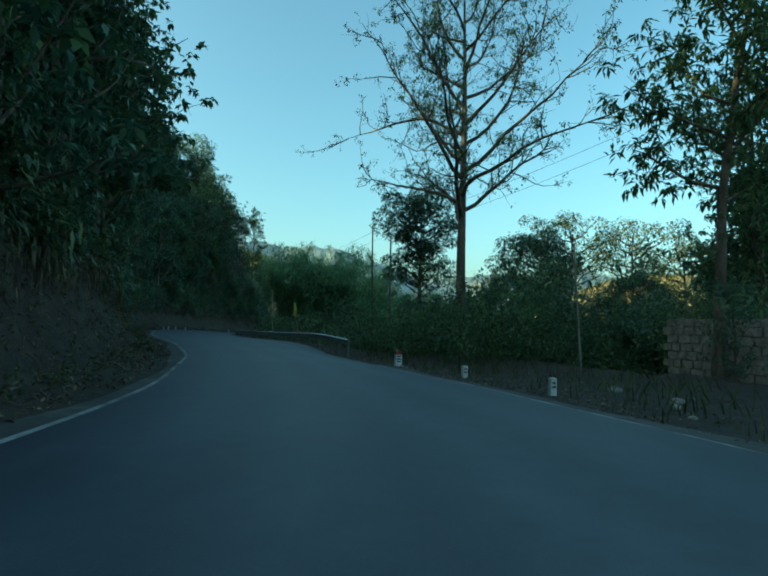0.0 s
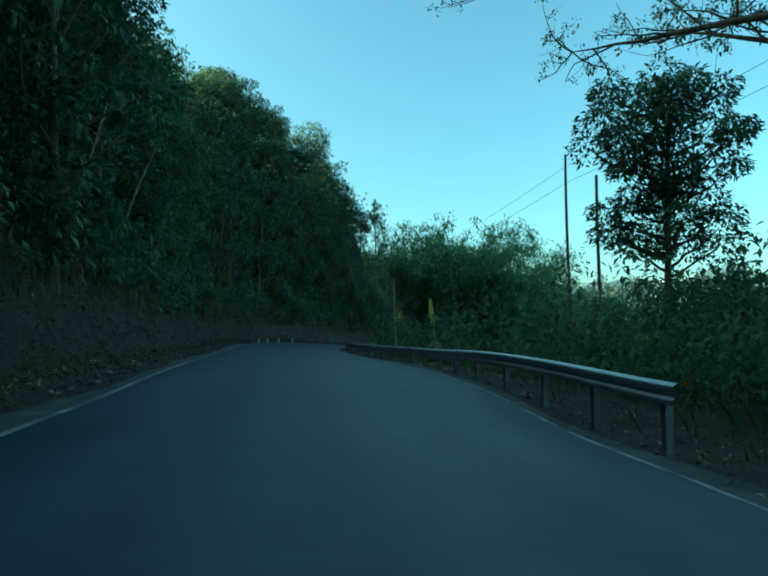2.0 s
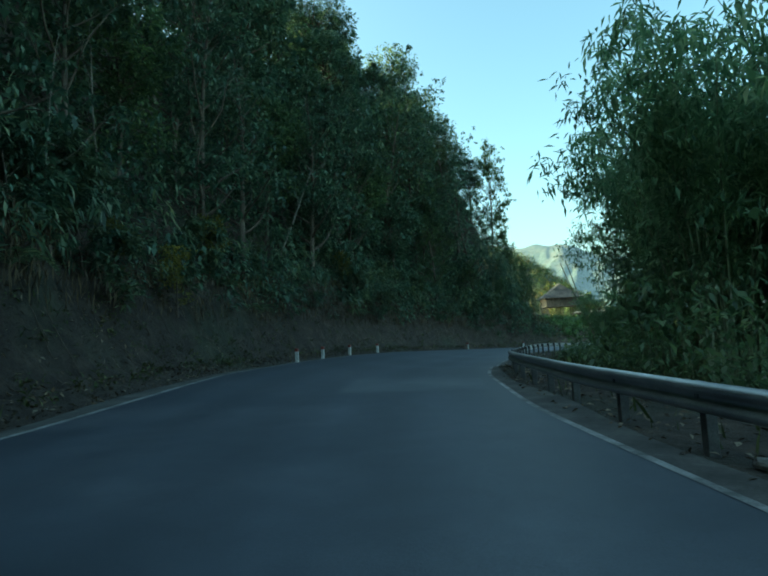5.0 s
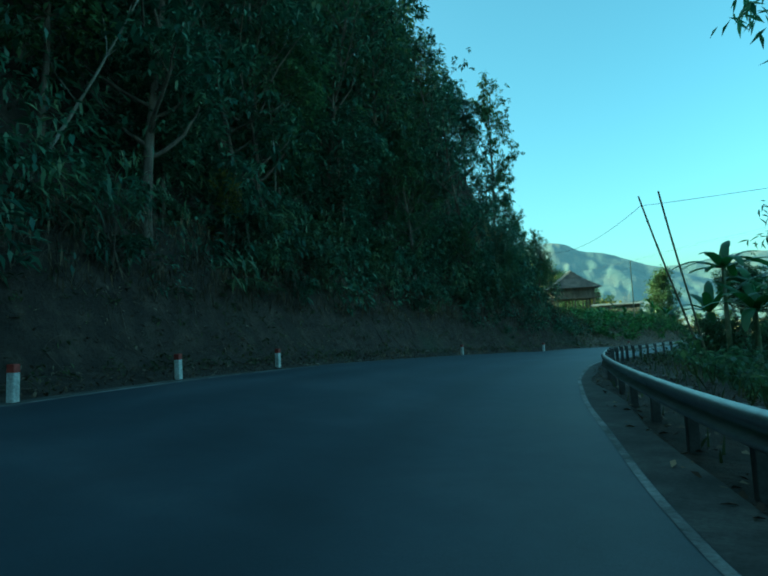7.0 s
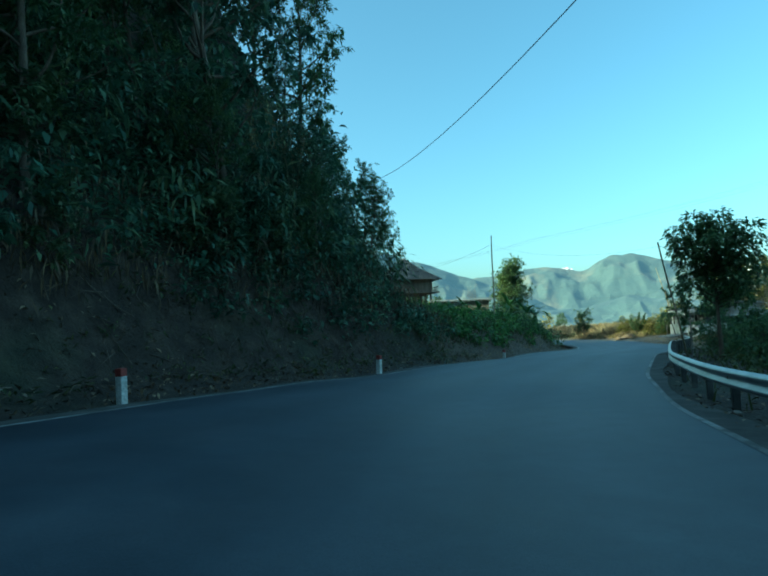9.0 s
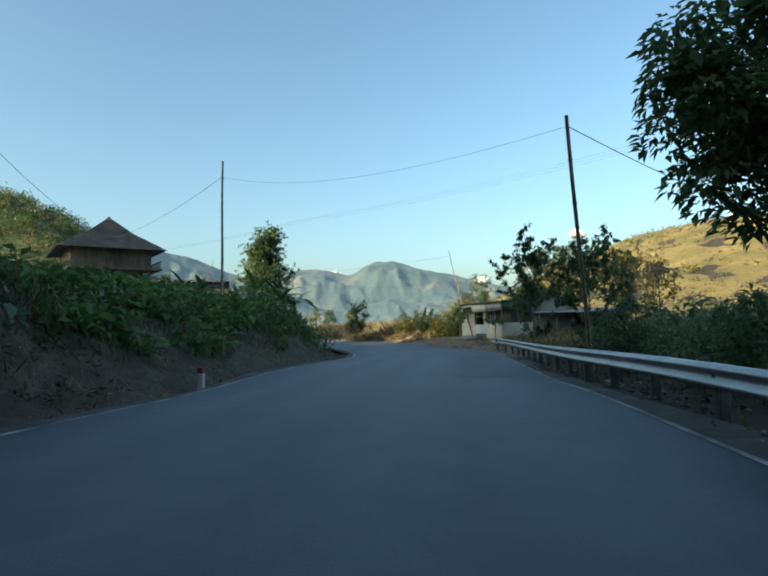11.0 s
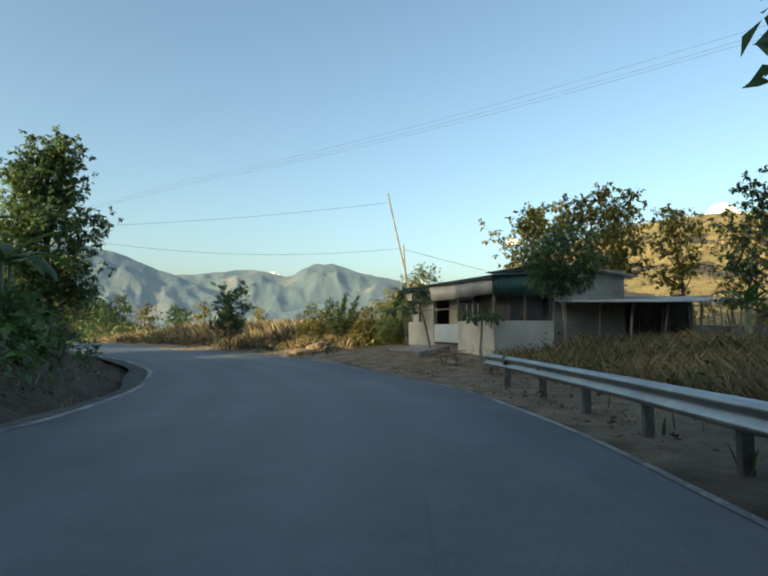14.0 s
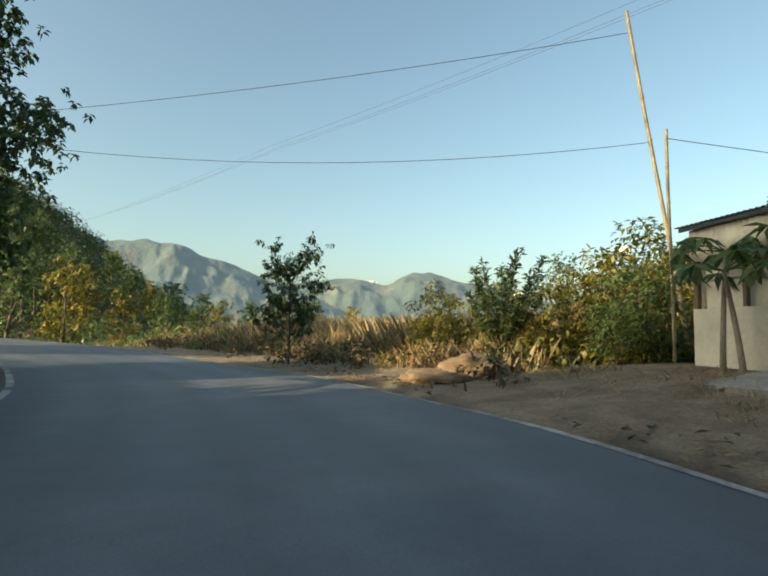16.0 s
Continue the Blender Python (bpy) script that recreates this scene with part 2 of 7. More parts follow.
def make_asphalt():
    m, n, l, b = material("asphalt")
    grain, patch, streak = noise_at(n, l, 60, 3, 0.8), noise_at(n, l, 0.35, 5, 0.6), noise_at(n, l, 2.2, 4, 0.6)
    c = ramp(n, l, patch, [(0.3, (0.032, 0.040, 0.055)), (0.5, (0.046, 0.055, 0.073)), (0.72, (0.072, 0.080, 0.098))])
    c = mix_colour(n, l, 0.7, c, ramp(n, l, streak, [(0.3, (0.82, 0.82, 0.82)), (0.7, (1.18, 1.17, 1.15))]), 'MULTIPLY')
    c = mix_colour(n, l, 0.6, c, ramp(n, l, grain, [(0.3, (0.6, 0.6, 0.6)), (0.7, (1.4, 1.4, 1.4))]), 'MULTIPLY')
    # the wheels have polished four tracks; oil darkens the middle of each lane
    across = n.new("ShaderNodeAttribute")
    across.attribute_name = "across"
    tracks = ramp(n, l, across.outputs["Fac"], [(0.0, (0.85, 0.85, 0.85)), (0.12, (0.9, 0.9, 0.9)), (0.21, (1.22, 1.22, 1.2)), (0.30, (0.88, 0.88, 0.88)), (0.40, (1.2, 1.2, 1.18)), (0.50, (0.92, 0.92, 0.92)), (0.60, (1.3, 1.3, 1.28)), (0.70, (0.94, 0.94, 0.94)), (0.80, (1.34, 1.33, 1.3)), (0.92, (0.95, 0.95, 0.95)), (1.0, (1.1, 1.08, 1.04))])
    c = mix_colour(n, l, 0.8, c, tracks, 'MULTIPLY')
    # the asphalt turns paler towards the bend
    bend_tone = n.new("ShaderNodeAttribute")
    bend_tone.attribute_name = "light_toned"
    c = mix_colour(n, l, bend_tone.outputs["Fac"], c, mix_colour(n, l, 1.0, c, (1.5, 1.45, 1.36), 'MULTIPLY'))
    l.new(c, b.inputs["Base Color"])
    r = n.new("ShaderNodeMapRange")
    r.inputs[3].default_value, r.inputs[4].default_value = 0.48, 0.72
    l.new(patch, r.inputs[0])
    l.new(r.outputs[0], b.inputs["Roughness"])
    b.inputs["Specular IOR Level"].default_value = 0.5
    bump(n, l, b, grain, 0.35, 0.01)
    return m


def make_earth():
    """Soil with litter; dry tufts and green patches by noise."""
    m, n, l, b = material("earth")
    big, mid, fine = noise_at(n, l, 0.18, 4), noise_at(n, l, 1.6, 5, 0.65), noise_at(n, l, 22, 4, 0.75)
    soil = ramp(n, l, mid, [(0.28, (0.019, 0.014, 0.010)), (0.5, (0.044, 0.033, 0.025)), (0.75, (0.10, 0.078, 0.058))])
    green = ramp(n, l, mid, [(0.3, (0.020, 0.027, 0.016)), (0.7, (0.066, 0.070, 0.040))])
    c = mix_colour(n, l, ramp(n, l, big, [(0.52, (0, 0, 0)), (0.68, (0.8, 0.8, 0.8))]), soil, green)
    # trodden lighter dirt where the plan has a yard or a bare bank
    kind = n.new("ShaderNodeAttribute")
    kind.attribute_name = "bare_dirt"
    dirt = ramp(n, l, mid, [(0.28, (0.15, 0.11, 0.075)), (0.5, (0.27, 0.21, 0.148)), (0.75, (0.40, 0.325, 0.245))])
    c = mix_colour(n, l, kind.outputs["Fac"], c, dirt)
    c = mix_colour(n, l, 0.75, c, ramp(n, l, fine, [(0.3, (0.5, 0.5, 0.5)), (0.72, (1.45, 1.4, 1.3))]), 'MULTIPLY')
    l.new(c, b.inputs["Base Color"])
    b.inputs["Roughness"].default_value = 0.95
    both = n.new("ShaderNodeMath")
    both.operation = 'MULTIPLY_ADD'
    both.inputs[1].default_value = 3.0
    l.new(noise_at(n, l, 4.5, 5, 0.7), both.inputs[0])
    l.new(fine, both.inputs[2])
    bump(n, l, b, both.outputs[0], 0.9, 0.06)
    return m


def make_line_paint():
    """White edge line, worn through to the asphalt and dusty."""
    m, n, l, b = material("worn_line_paint")
    wear, fine = noise_at(n, l, 1.1, 5, 0.7), noise_at(n, l, 28, 4, 0.7)
    c = mix_colour(n, l, ramp(n, l, wear, [(0.38, (0.08, 0.08, 0.08)), (0.62, (0.95, 0.95, 0.95))]), (0.085, 0.084, 0.08), (0.40, 0.395, 0.38))
    c = mix_colour(n, l, 0.8, c, ramp(n, l, fine, [(0.3, (0.5, 0.5, 0.5)), (0.65, (1.15, 1.15, 1.15))]), 'MULTIPLY')
    l.new(c, b.inputs["Base Color"])
    b.inputs["Roughness"].default_value = 0.85
    return m


ASPHALT, EARTH, LINE_PAINT = make_asphalt(), make_earth(), make_line_paint()
RUBBER = rough_stuff("rubber_streak", (0.028, 0.032, 0.040), (0.038, 0.044, 0.055), (0.05, 0.057, 0.07), 2.5, 50, 0.6, 0.35, 0.01)
PATCH_ASPHALT = rough_stuff("newer_asphalt_patch", (0.080, 0.090, 0.106), (0.100, 0.110, 0.126), (0.125, 0.133, 0.145), 0.9, 55, 0.7, 0.35, 0.01)
HILL_SCRUB = rough_stuff("golden_hill_scrub", (0.085, 0.09, 0.032), (0.23, 0.175, 0.062), (0.36, 0.26, 0.10), 0.10, 1.2, 0.95, 1.0, 0.6)
WOODED_SOIL = rough_stuff("wooded_hill_floor", (0.028, 0.042, 0.02), (0.065, 0.08, 0.035), (0.15, 0.135, 0.06), 0.12, 1.4, 0.95, 1.0, 0.6)
DUST = rough_stuff("roadside_dust", (0.04, 0.037, 0.034), (0.075, 0.07, 0.063), (0.15, 0.14, 0.125), 1.6, 25, 0.95, 0.3, 0.01)
# Haze is painted in: bluish slope colours and a faint blue glow.
MOUNTAIN = rough_stuff("hazed_far_slopes", (0.036, 0.056, 0.056), (0.062, 0.086, 0.078), (0.185, 0.150, 0.10), 0.0045, 0.03, 1.0, 0.6, 14.0, None, 0.0, 0.35)
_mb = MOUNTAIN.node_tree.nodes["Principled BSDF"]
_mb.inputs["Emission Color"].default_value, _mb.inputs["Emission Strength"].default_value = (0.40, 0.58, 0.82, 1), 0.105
JUNGLE_LEAF = leaf_material("jungle_leaf", (0.040, 0.078, 0.050), (0.086, 0.152, 0.092), (0.20, 0.265, 0.165), 0.35, 0.42)
BAMBOO_LEAF = leaf_material("bamboo_leaf", (0.095, 0.175, 0.088), (0.20, 0.32, 0.16), (0.36, 0.45, 0.26), 0.55, 0.42)
HANGING_LEAF = leaf_material("hanging_leaf", (0.055, 0.088, 0.045), (0.115, 0.165, 0.085), (0.24, 0.27, 0.14), 0.35, 0.42)
DRY_LEAF = leaf_material("withered_leaf", (0.045, 0.032, 0.02), (0.10, 0.075, 0.045), (0.20, 0.15, 0.09), 0.2, 0.8)
TREE_LEAF = leaf_material("tree_leaf", (0.052, 0.086, 0.038), (0.110, 0.172, 0.075), (0.20, 0.255, 0.115), 0.5, 0.42)
YELLOW_LEAF = leaf_material("autumn_leaf", (0.09, 0.10, 0.022), (0.21, 0.20, 0.042), (0.38, 0.31, 0.07), 0.45)
DRY_GRASS = leaf_material("dry_grass", (0.16, 0.115, 0.06), (0.30, 0.225, 0.125), (0.46, 0.36, 0.21), 0.35, 0.7)
GREEN_GRASS = leaf_material("green_grass", (0.04, 0.055, 0.015), (0.075, 0.095, 0.028), (0.14, 0.14, 0.05), 0.3, 0.6)
LITTER = leaf_material("dead_leaf", (0.05, 0.034, 0.021), (0.11, 0.078, 0.05), (0.30, 0.24, 0.165), 0.1, 0.8)
BARK = rough_stuff("bark", (0.06, 0.045, 0.035), (0.13, 0.10, 0.075), (0.24, 0.20, 0.155), 3.0, 40, 0.95, 0.8, 0.02, (1, 1, 0.25))
PALE_BARK = rough_stuff("pale_bark", (0.13, 0.115, 0.09), (0.24, 0.21, 0.17), (0.36, 0.33, 0.28), 3.0, 40, 0.9, 0.6, 0.015, (1, 1, 0.25))


# ---------------------------------------------------------------- mesh helpers
def mesh_from(name, verts, faces, mat, smooth=False):
    me = bpy.data.meshes.new(name)
    verts = np.asarray(verts, np.float32)
    faces = np.asarray(faces, np.int32)
    me.vertices.add(len(verts))
    me.vertices.foreach_set("co", verts.ravel())
    k = faces.shape[1]
    me.loops.add(faces.size)
    me.loops.foreach_set("vertex_index", faces.ravel())
    me.polygons.add(len(faces))
    me.polygons.foreach_set("loop_start", np.arange(len(faces), dtype=np.int32) * k)
    if smooth:
        me.polygons.foreach_set("use_smooth", np.ones(len(faces), bool))
    me.update(calc_edges=True)
    me.materials.append(mat)
    return me


def part(name, bm, mat, parent=None, label=""):
    """Links a bmesh, or a mesh, as one object under a thing or a part."""
    if isinstance(bm, bpy.types.Mesh):
        me = bm
    else:
        me = bpy.data.meshes.new(name)
        bm.to_mesh(me)
        bm.free()
        me.materials.append(mat)
    ob = new(name, me)
    if parent is not None:
        ob.parent = parent
    if label:
        ob["label"] = label
    return ob


def thing(name, m, label, category, group="", kind=""):
    ob = new(name)
    ob.empty_display_size = 0.2
    ob.matrix_world = m
    return tagged(ob, label, category, group, kind)


def box(bm, x0, x1, y0, y1, z0, z1, bevel=0.0):
    r = bmesh.ops.create_cube(bm, size=1.0, matrix=Matrix.LocRotScale(((x0 + x1) / 2, (y0 + y1) / 2, (z0 + z1) / 2), None, (x1 - x0, y1 - y0, z1 - z0)))
    if bevel:
        edges = list({e for v in r["verts"] for e in v.link_edges})
        bmesh.ops.bevel(bm, geom=edges, offset=bevel, segments=1, affect='EDGES')
    return r["verts"]


def tube_data(points, radii, sides=6):
    """Verts and quads of a tapering tube along points."""
    p = np.asarray(points, float)
    r = np.broadcast_to(np.asarray(radii, float), (len(p),))
    t = np.gradient(p, axis=0)
    t /= np.linalg.norm(t, axis=1)[:, None] + 1e-9
    ref = np.where(np.abs(t[:, 2:3]) > 0.9, [[1.0, 0, 0]], [[0, 0, 1.0]])
    u = np.cross(t, ref)
    u /= np.linalg.norm(u, axis=1)[:, None]
    w = np.cross(t, u)
    a = np.arange(sides) * 2 * np.pi / sides
    v = p[:, None] + r[:, None, None] * (np.cos(a)[None, :, None] * u[:, None] + np.sin(a)[None, :, None] * w[:, None])
    i = np.arange(len(p) - 1)[:, None] * sides
    k = np.arange(sides)[None]
    f = np.stack([i + k, i + (k + 1) % sides, i + sides + (k + 1) % sides, i + sides + k], -1).reshape(-1, 4)
    return v.reshape(-1, 3), f


def joined(pieces):
    vs, fs, n = [], [], 0
    for v, f in pieces:
        vs.append(v)
        fs.append(np.asarray(f) + n)
        n += len(v)
    return np.concatenate(vs), np.concatenate(fs)


def leaves_data(rng, centres, size, aspect=0.45, droop=0.5, spread=0.35, heading=None):
    """One folded four-cornered leaf at each centre: verts and quads."""
    n = len(centres)
    yaw = rng.uniform(0, 2 * np.pi, n) if heading is None else heading + rng.normal(0, 0.6, n)
    pitch = rng.normal(-droop, spread, n)
    ln = size * rng.uniform(0.6, 1.35, n)
    d = np.stack([np.cos(yaw) * np.cos(pitch), np.sin(yaw) * np.cos(pitch), np.sin(pitch)], 1)
    s = np.stack([-np.sin(yaw), np.cos(yaw), rng.normal(0, 0.35, n)], 1)
    s /= np.linalg.norm(s, axis=1)[:, None]
    up = np.cross(d, s)
    l, w = ln[:, None], (ln * aspect * rng.uniform(0.8, 1.2, n))[:, None] * 0.5
    base = centres
    mid = base + d * l * 0.45
    v = np.stack([base, mid + s * w + up * w * 0.35, base + d * l - up * l * 0.12, mid - s * w + up * w * 0.35], 1).reshape(-1, 3)
    f = np.arange(4 * n).reshape(-1, 4)
    return v, f


# ---------------------------------------------------------------- ground, road
def axis_lines(lo, hi, step, reach):
    mid = np.arange(lo, hi + step / 2, step)
    grow = step * np.cumsum(1.17 ** np.arange(1, 60))
    grow = grow[grow < reach]
    return np.concatenate([lo - grow[::-1], mid, hi + grow])


def relief(x, y):
    return (0.05 * wave(x, y, 1.7, 7) + 0.05 * wave(x, y, 3.1, 8)) * (1 - 0.7 * step01(y, 138, 146) * (x > -9))


def sheet(name, x0, x1, y0, y1, step, height, keep, mat, label, category):
    """A piece of ground laid over a stretch of the plan, where keep() says so."""
    xs, ys = np.arange(x0, x1, step), np.arange(y0, y1, step)
    gx, gy = np.meshgrid(xs, ys)
    x, y = gx.ravel(), gy.ravel()
    z, dl, dr = lay(x, y)
    ok = keep(x, y, dl, dr)
    nx = len(xs)
    i = (np.arange(len(ys) - 1)[:, None] * nx + np.arange(nx - 1)[None]).ravel()
    f = np.stack([i, i + 1, i + nx + 1, i + nx], 1)
    f = f[ok[f].all(1)]
    used, back = np.unique(f, return_inverse=True)
    v = np.stack([x, y, z + height(x, y, dl, dr)], 1)[used]
    return tagged(new(name, mesh_from(name, v, back.reshape(-1, 4), mat, True)), label, category, kind="structure")


def build_ground():
    xs, ys = axis_lines(-58, 26, 0.6, 4200), axis_lines(-12, 196, 0.6, 4200)
    gx, gy = np.meshgrid(xs, ys)
    x, y = gx.ravel(), gy.ravel()
    z, dl, dr = lay(x, y)
    # the bed of the road lies below the asphalt
    inside = np.maximum(dl, dr)
    z = z - 0.25 * (1 - step01(inside, -0.9, -0.15)) - 0.03
    # soil relief
    near = step01(inside, 0.3, 1.2) * (1 - step01(np.hypot(x + 12, y - 85), 140, 260))
    z = z + near * relief(x, y)
    nx = len(xs)
    i = (np.arange(len(ys) - 1)[:, None] * nx + np.arange(nx - 1)[None]).ravel()
    f = np.stack([i, i + 1, i + nx + 1, i + nx], 1)
    me = mesh_from("ground", np.stack([x, y, z], 1), f, EARTH, True)
    rough = wave(x, y, 4.0, 31) + 0.6 * wave(x, y, 1.6, 32)
    yard = step01(y + rough, 139, 144) * (1 - step01(dr + 1.5 * rough, 5.0, 8.5)) * (dr > 0)
    bank = step01(share(x, y), 0.45, 0.8) * (1 - step01(dl + 0.9 * rough, 3.4, 5.2)) * (dl > 0)
    kind = me.attributes.new("bare_dirt", 'FLOAT', 'POINT')
    kind.data.foreach_set("value", np.clip(0.9 * yard + 0.25 * bank, 0, 1).astype(np.float32))
    ob = new("ground", me)
    return tagged(ob, "brown roadside soil with dry leaf litter and weeds", "ground", kind="structure")


def strip(name, a, b, lift, mat, label, category, across=8, crown=0.0, span=(0.0, 1.0)):
    """A sheet between two lines of as many points, laid on the road's level."""
    t = np.linspace(0, 1, across + 1)[None, :, None]
    p = a[:, None] * (1 - t) + b[:, None] * t
    q = p.reshape(-1, 2)
    w = span[0] + (span[1] - span[0]) * np.tile(t.ravel(), len(a))
    z = level(q[:, 0], q[:, 1]) + lift + crown * (1 - (2 * w - 1) ** 2)
    m = across + 1
    i = (np.arange(len(a) - 1)[:, None] * m + np.arange(across)[None]).ravel()
    f = np.stack([i, i + 1, i + m + 1, i + m], 1)
    me = mesh_from(name, np.column_stack([q, z]), f, mat, True)
    me.attributes.new("across", 'FLOAT', 'POINT').data.foreach_set("value", w.astype(np.float32))
    # how far the asphalt colour is raised towards the bend
    me.attributes.new("light_toned", 'FLOAT', 'POINT').data.foreach_set("value", step01(q[:, 1], 104, 142).astype(np.float32))
    return tagged(new(name, me), label, category, kind="structure")


def matched(a, b):
    """For every point of a, the point of b at the same share of the way, eased to the nearest."""
    out, k = [], 0
    for p in a:
        w = b[max(0, k - 2):k + 12]
        k = max(k, max(0, k - 2) + int(((w - p) ** 2).sum(1).argmin()))
        out.append(b[k])
    out = np.array(out)
    kern = np.hanning(9)[1:-1]
    kern /= kern.sum()
    pad = np.concatenate([np.repeat(out[:1], 3, 0), out, np.repeat(out[-1:], 3, 0)])
    return np.stack([np.convolve(pad[:, c], kern, "valid") for c in (0, 1)], 1)


def offset_line(line, d):
    """The line moved d metres to its right."""
    t = np.gradient(line, axis=0)
    t /= np.linalg.norm(t, axis=1)[:, None]
    return line + d * np.stack([t[:, 1], -t[:, 0]], 1)


build_ground()
sheet("golden_hill_ground", 22, 230, 150, 330, 2.0, lambda x, y, l, r: 0.15 + 0.5 * wave(x, y, 9, 35) + 0.0 * x, lambda x, y, l, r: (r > 26 + 4 * wave(x, y, 20, 34)), HILL_SCRUB, "sunlit golden hillside of dry scrub", "hill")
sheet("wooded_hill_ground", -160, -12, 205, 350, 2.0, lambda x, y, l, r: 0.15 + 0.4 * wave(x, y, 9, 36), lambda x, y, l, r: (r > 24 + 4 * wave(x, y, 20, 37)), WOODED_SOIL, "green hillside floor below scattered woods", "hill")
strip("road", LEFT_LINE, matched(LEFT_LINE, RIGHT_LINE), 0.0, ASPHALT, "worn grey asphalt mountain road without markings", "road", 24, 0.03)
_edge = np.random.default_rng(3)


def edge_strip(line, inner, outer, name):
    wob = np.convolve(_edge.normal(0, 1, len(line) + 4), np.ones(5) / 5, "valid")[:, None] * 0.025
    t = np.gradient(line, axis=0)
    t /= np.linalg.norm(t, axis=1)[:, None]
    nrm = np.stack([t[:, 1], -t[:, 0]], 1)
    return strip(name, line + nrm * (inner + wob * np.sign(inner)), line + nrm * outer, 0.008, LINE_PAINT, "worn white edge line along the asphalt", "road marking", 1)


edge_strip(LEFT_LINE, 0.15, 0.02, "edge_line_left")
edge_strip(RIGHT_LINE, -0.11, -0.02, "edge_line_right")


def shoulder(line, sign, name):
    """Dusty gravel between the line and the verge, with a ragged outer edge."""
    k = np.arange(len(line))
    wide = 0.42 + 0.16 * np.sin(k * 0.31) + 0.10 * np.sin(k * 0.83 + 1.0)
    t = np.gradient(line, axis=0)
    t /= np.linalg.norm(t, axis=1)[:, None]
    nrm = np.stack([t[:, 1], -t[:, 0]], 1) * sign
    return strip(name, line - nrm * 0.01, line + nrm * wide[:, None], 0.004, DUST, "pale dusty gravel shoulder beside the asphalt", "shoulder", 3)


shoulder(LEFT_LINE, -1, "road_shoulder_left")
shoulder(RIGHT_LINE[RIGHT_LINE[:, 1] < 138], 1, "road_shoulder_right")


def road_patch(name, y0, y1, f0, f1):
    """A mended stretch of asphalt between two shares of the road's width."""
    r = matched(LEFT_LINE, RIGHT_LINE)
    k = (LEFT_LINE[:, 1] > y0) & (LEFT_LINE[:, 1] < y1)
    a, b = LEFT_LINE[k], r[k]
    strip(name, a + (b - a) * f0, a + (b - a) * f1, 0.005, PATCH_ASPHALT, "lighter mended patch in the asphalt", "road patch", 16, 0.03, (f0, f1))


def skid_mark(name, start, end, width):
    """A dark rubber streak left on the asphalt."""
    a, b = np.array(start), np.array(end)
    u = np.linspace(0, 1, 12)[:, None]
    mid = a + u * (b - a) + np.sin(u * 3.1) * 0.18 * np.array([0.9, 0.35])
    nrm = np.array([(b - a)[1], -(b - a)[0]]) / np.linalg.norm(b - a)
    w = width * (0.35 + 0.65 * np.sin(np.pi * np.clip(u * 0.9 + 0.05, 0, 1)))
    strip(name, mid - nrm * w / 2, mid + nrm * w / 2, 0.029, RUBBER, "dark tyre skid mark on the asphalt", "skid mark", 1)


skid_mark("road_skid_mark_a", (-14.3, 44.2), (-17.4, 52.0), 0.22)
skid_mark("road_skid_mark_b", (-12.9, 45.0), (-15.9, 52.4), 0.14)
road_patch("road_patch_a", 131.5, 145.7, 0.72, 0.90)
road_patch("road_patch_c", 62, 66, 0.55, 0.95)


# ---------------------------------------------------------------- far mountains
def mountain(name, az0, az1, dist, peaks, label, depth=900, base=-40, seed=1):
    """A range seen over bearings az0 to az1 (degrees to the right of +y), with peaks of (bearing, degrees up)."""
    pk = np.array(peaks)
    az = np.linspace(az0, az1, 420)
    top = np.interp(az, pk[:, 0], pk[:, 1])
    kern = np.hanning(9)[1:-1]
    kern /= kern.sum()
    top = np.convolve(np.r_[[top[0]] * 3, top, [top[-1]] * 3], kern, "valid")
    rows = 64
    u = np.linspace(0, 1, rows)
    a, uu = np.meshgrid(np.radians(az), u)
    r = dist - depth * (0.5 - uu) * 2 * 0.5
    ridge = np.tile(np.tan(np.radians(top)) * dist, (rows, 1))
    prof = np.sin(np.pi * np.clip(uu, 0, 1)) ** 1.15
    x, y = -10 + r * np.sin(a), 130 + r * np.cos(a)
    spur = np.abs(wave(x, y, depth * 0.45, seed)) * 0.34 + np.abs(wave(x, y, depth * 0.17, seed + 5)) * 0.22 + np.abs(wave(x, y, depth * 0.07, seed + 9)) * 0.08
    z = base + (ridge - base) * prof * (1 - spur * (1 - np.abs(2 * uu - 1) * 0.2) * (1 - 0.93 * prof ** 8))
    z = z + 5.0 * wave(x, y, 90, seed + 13) * prof
    n = len(az)
    i = (np.arange(rows - 1)[:, None] * n + np.arange(n - 1)[None]).ravel()
    f = np.stack([i, i + 1, i + n + 1, i + n], 1)
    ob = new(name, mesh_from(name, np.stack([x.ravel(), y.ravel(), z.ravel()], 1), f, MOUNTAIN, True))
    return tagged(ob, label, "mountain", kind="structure")


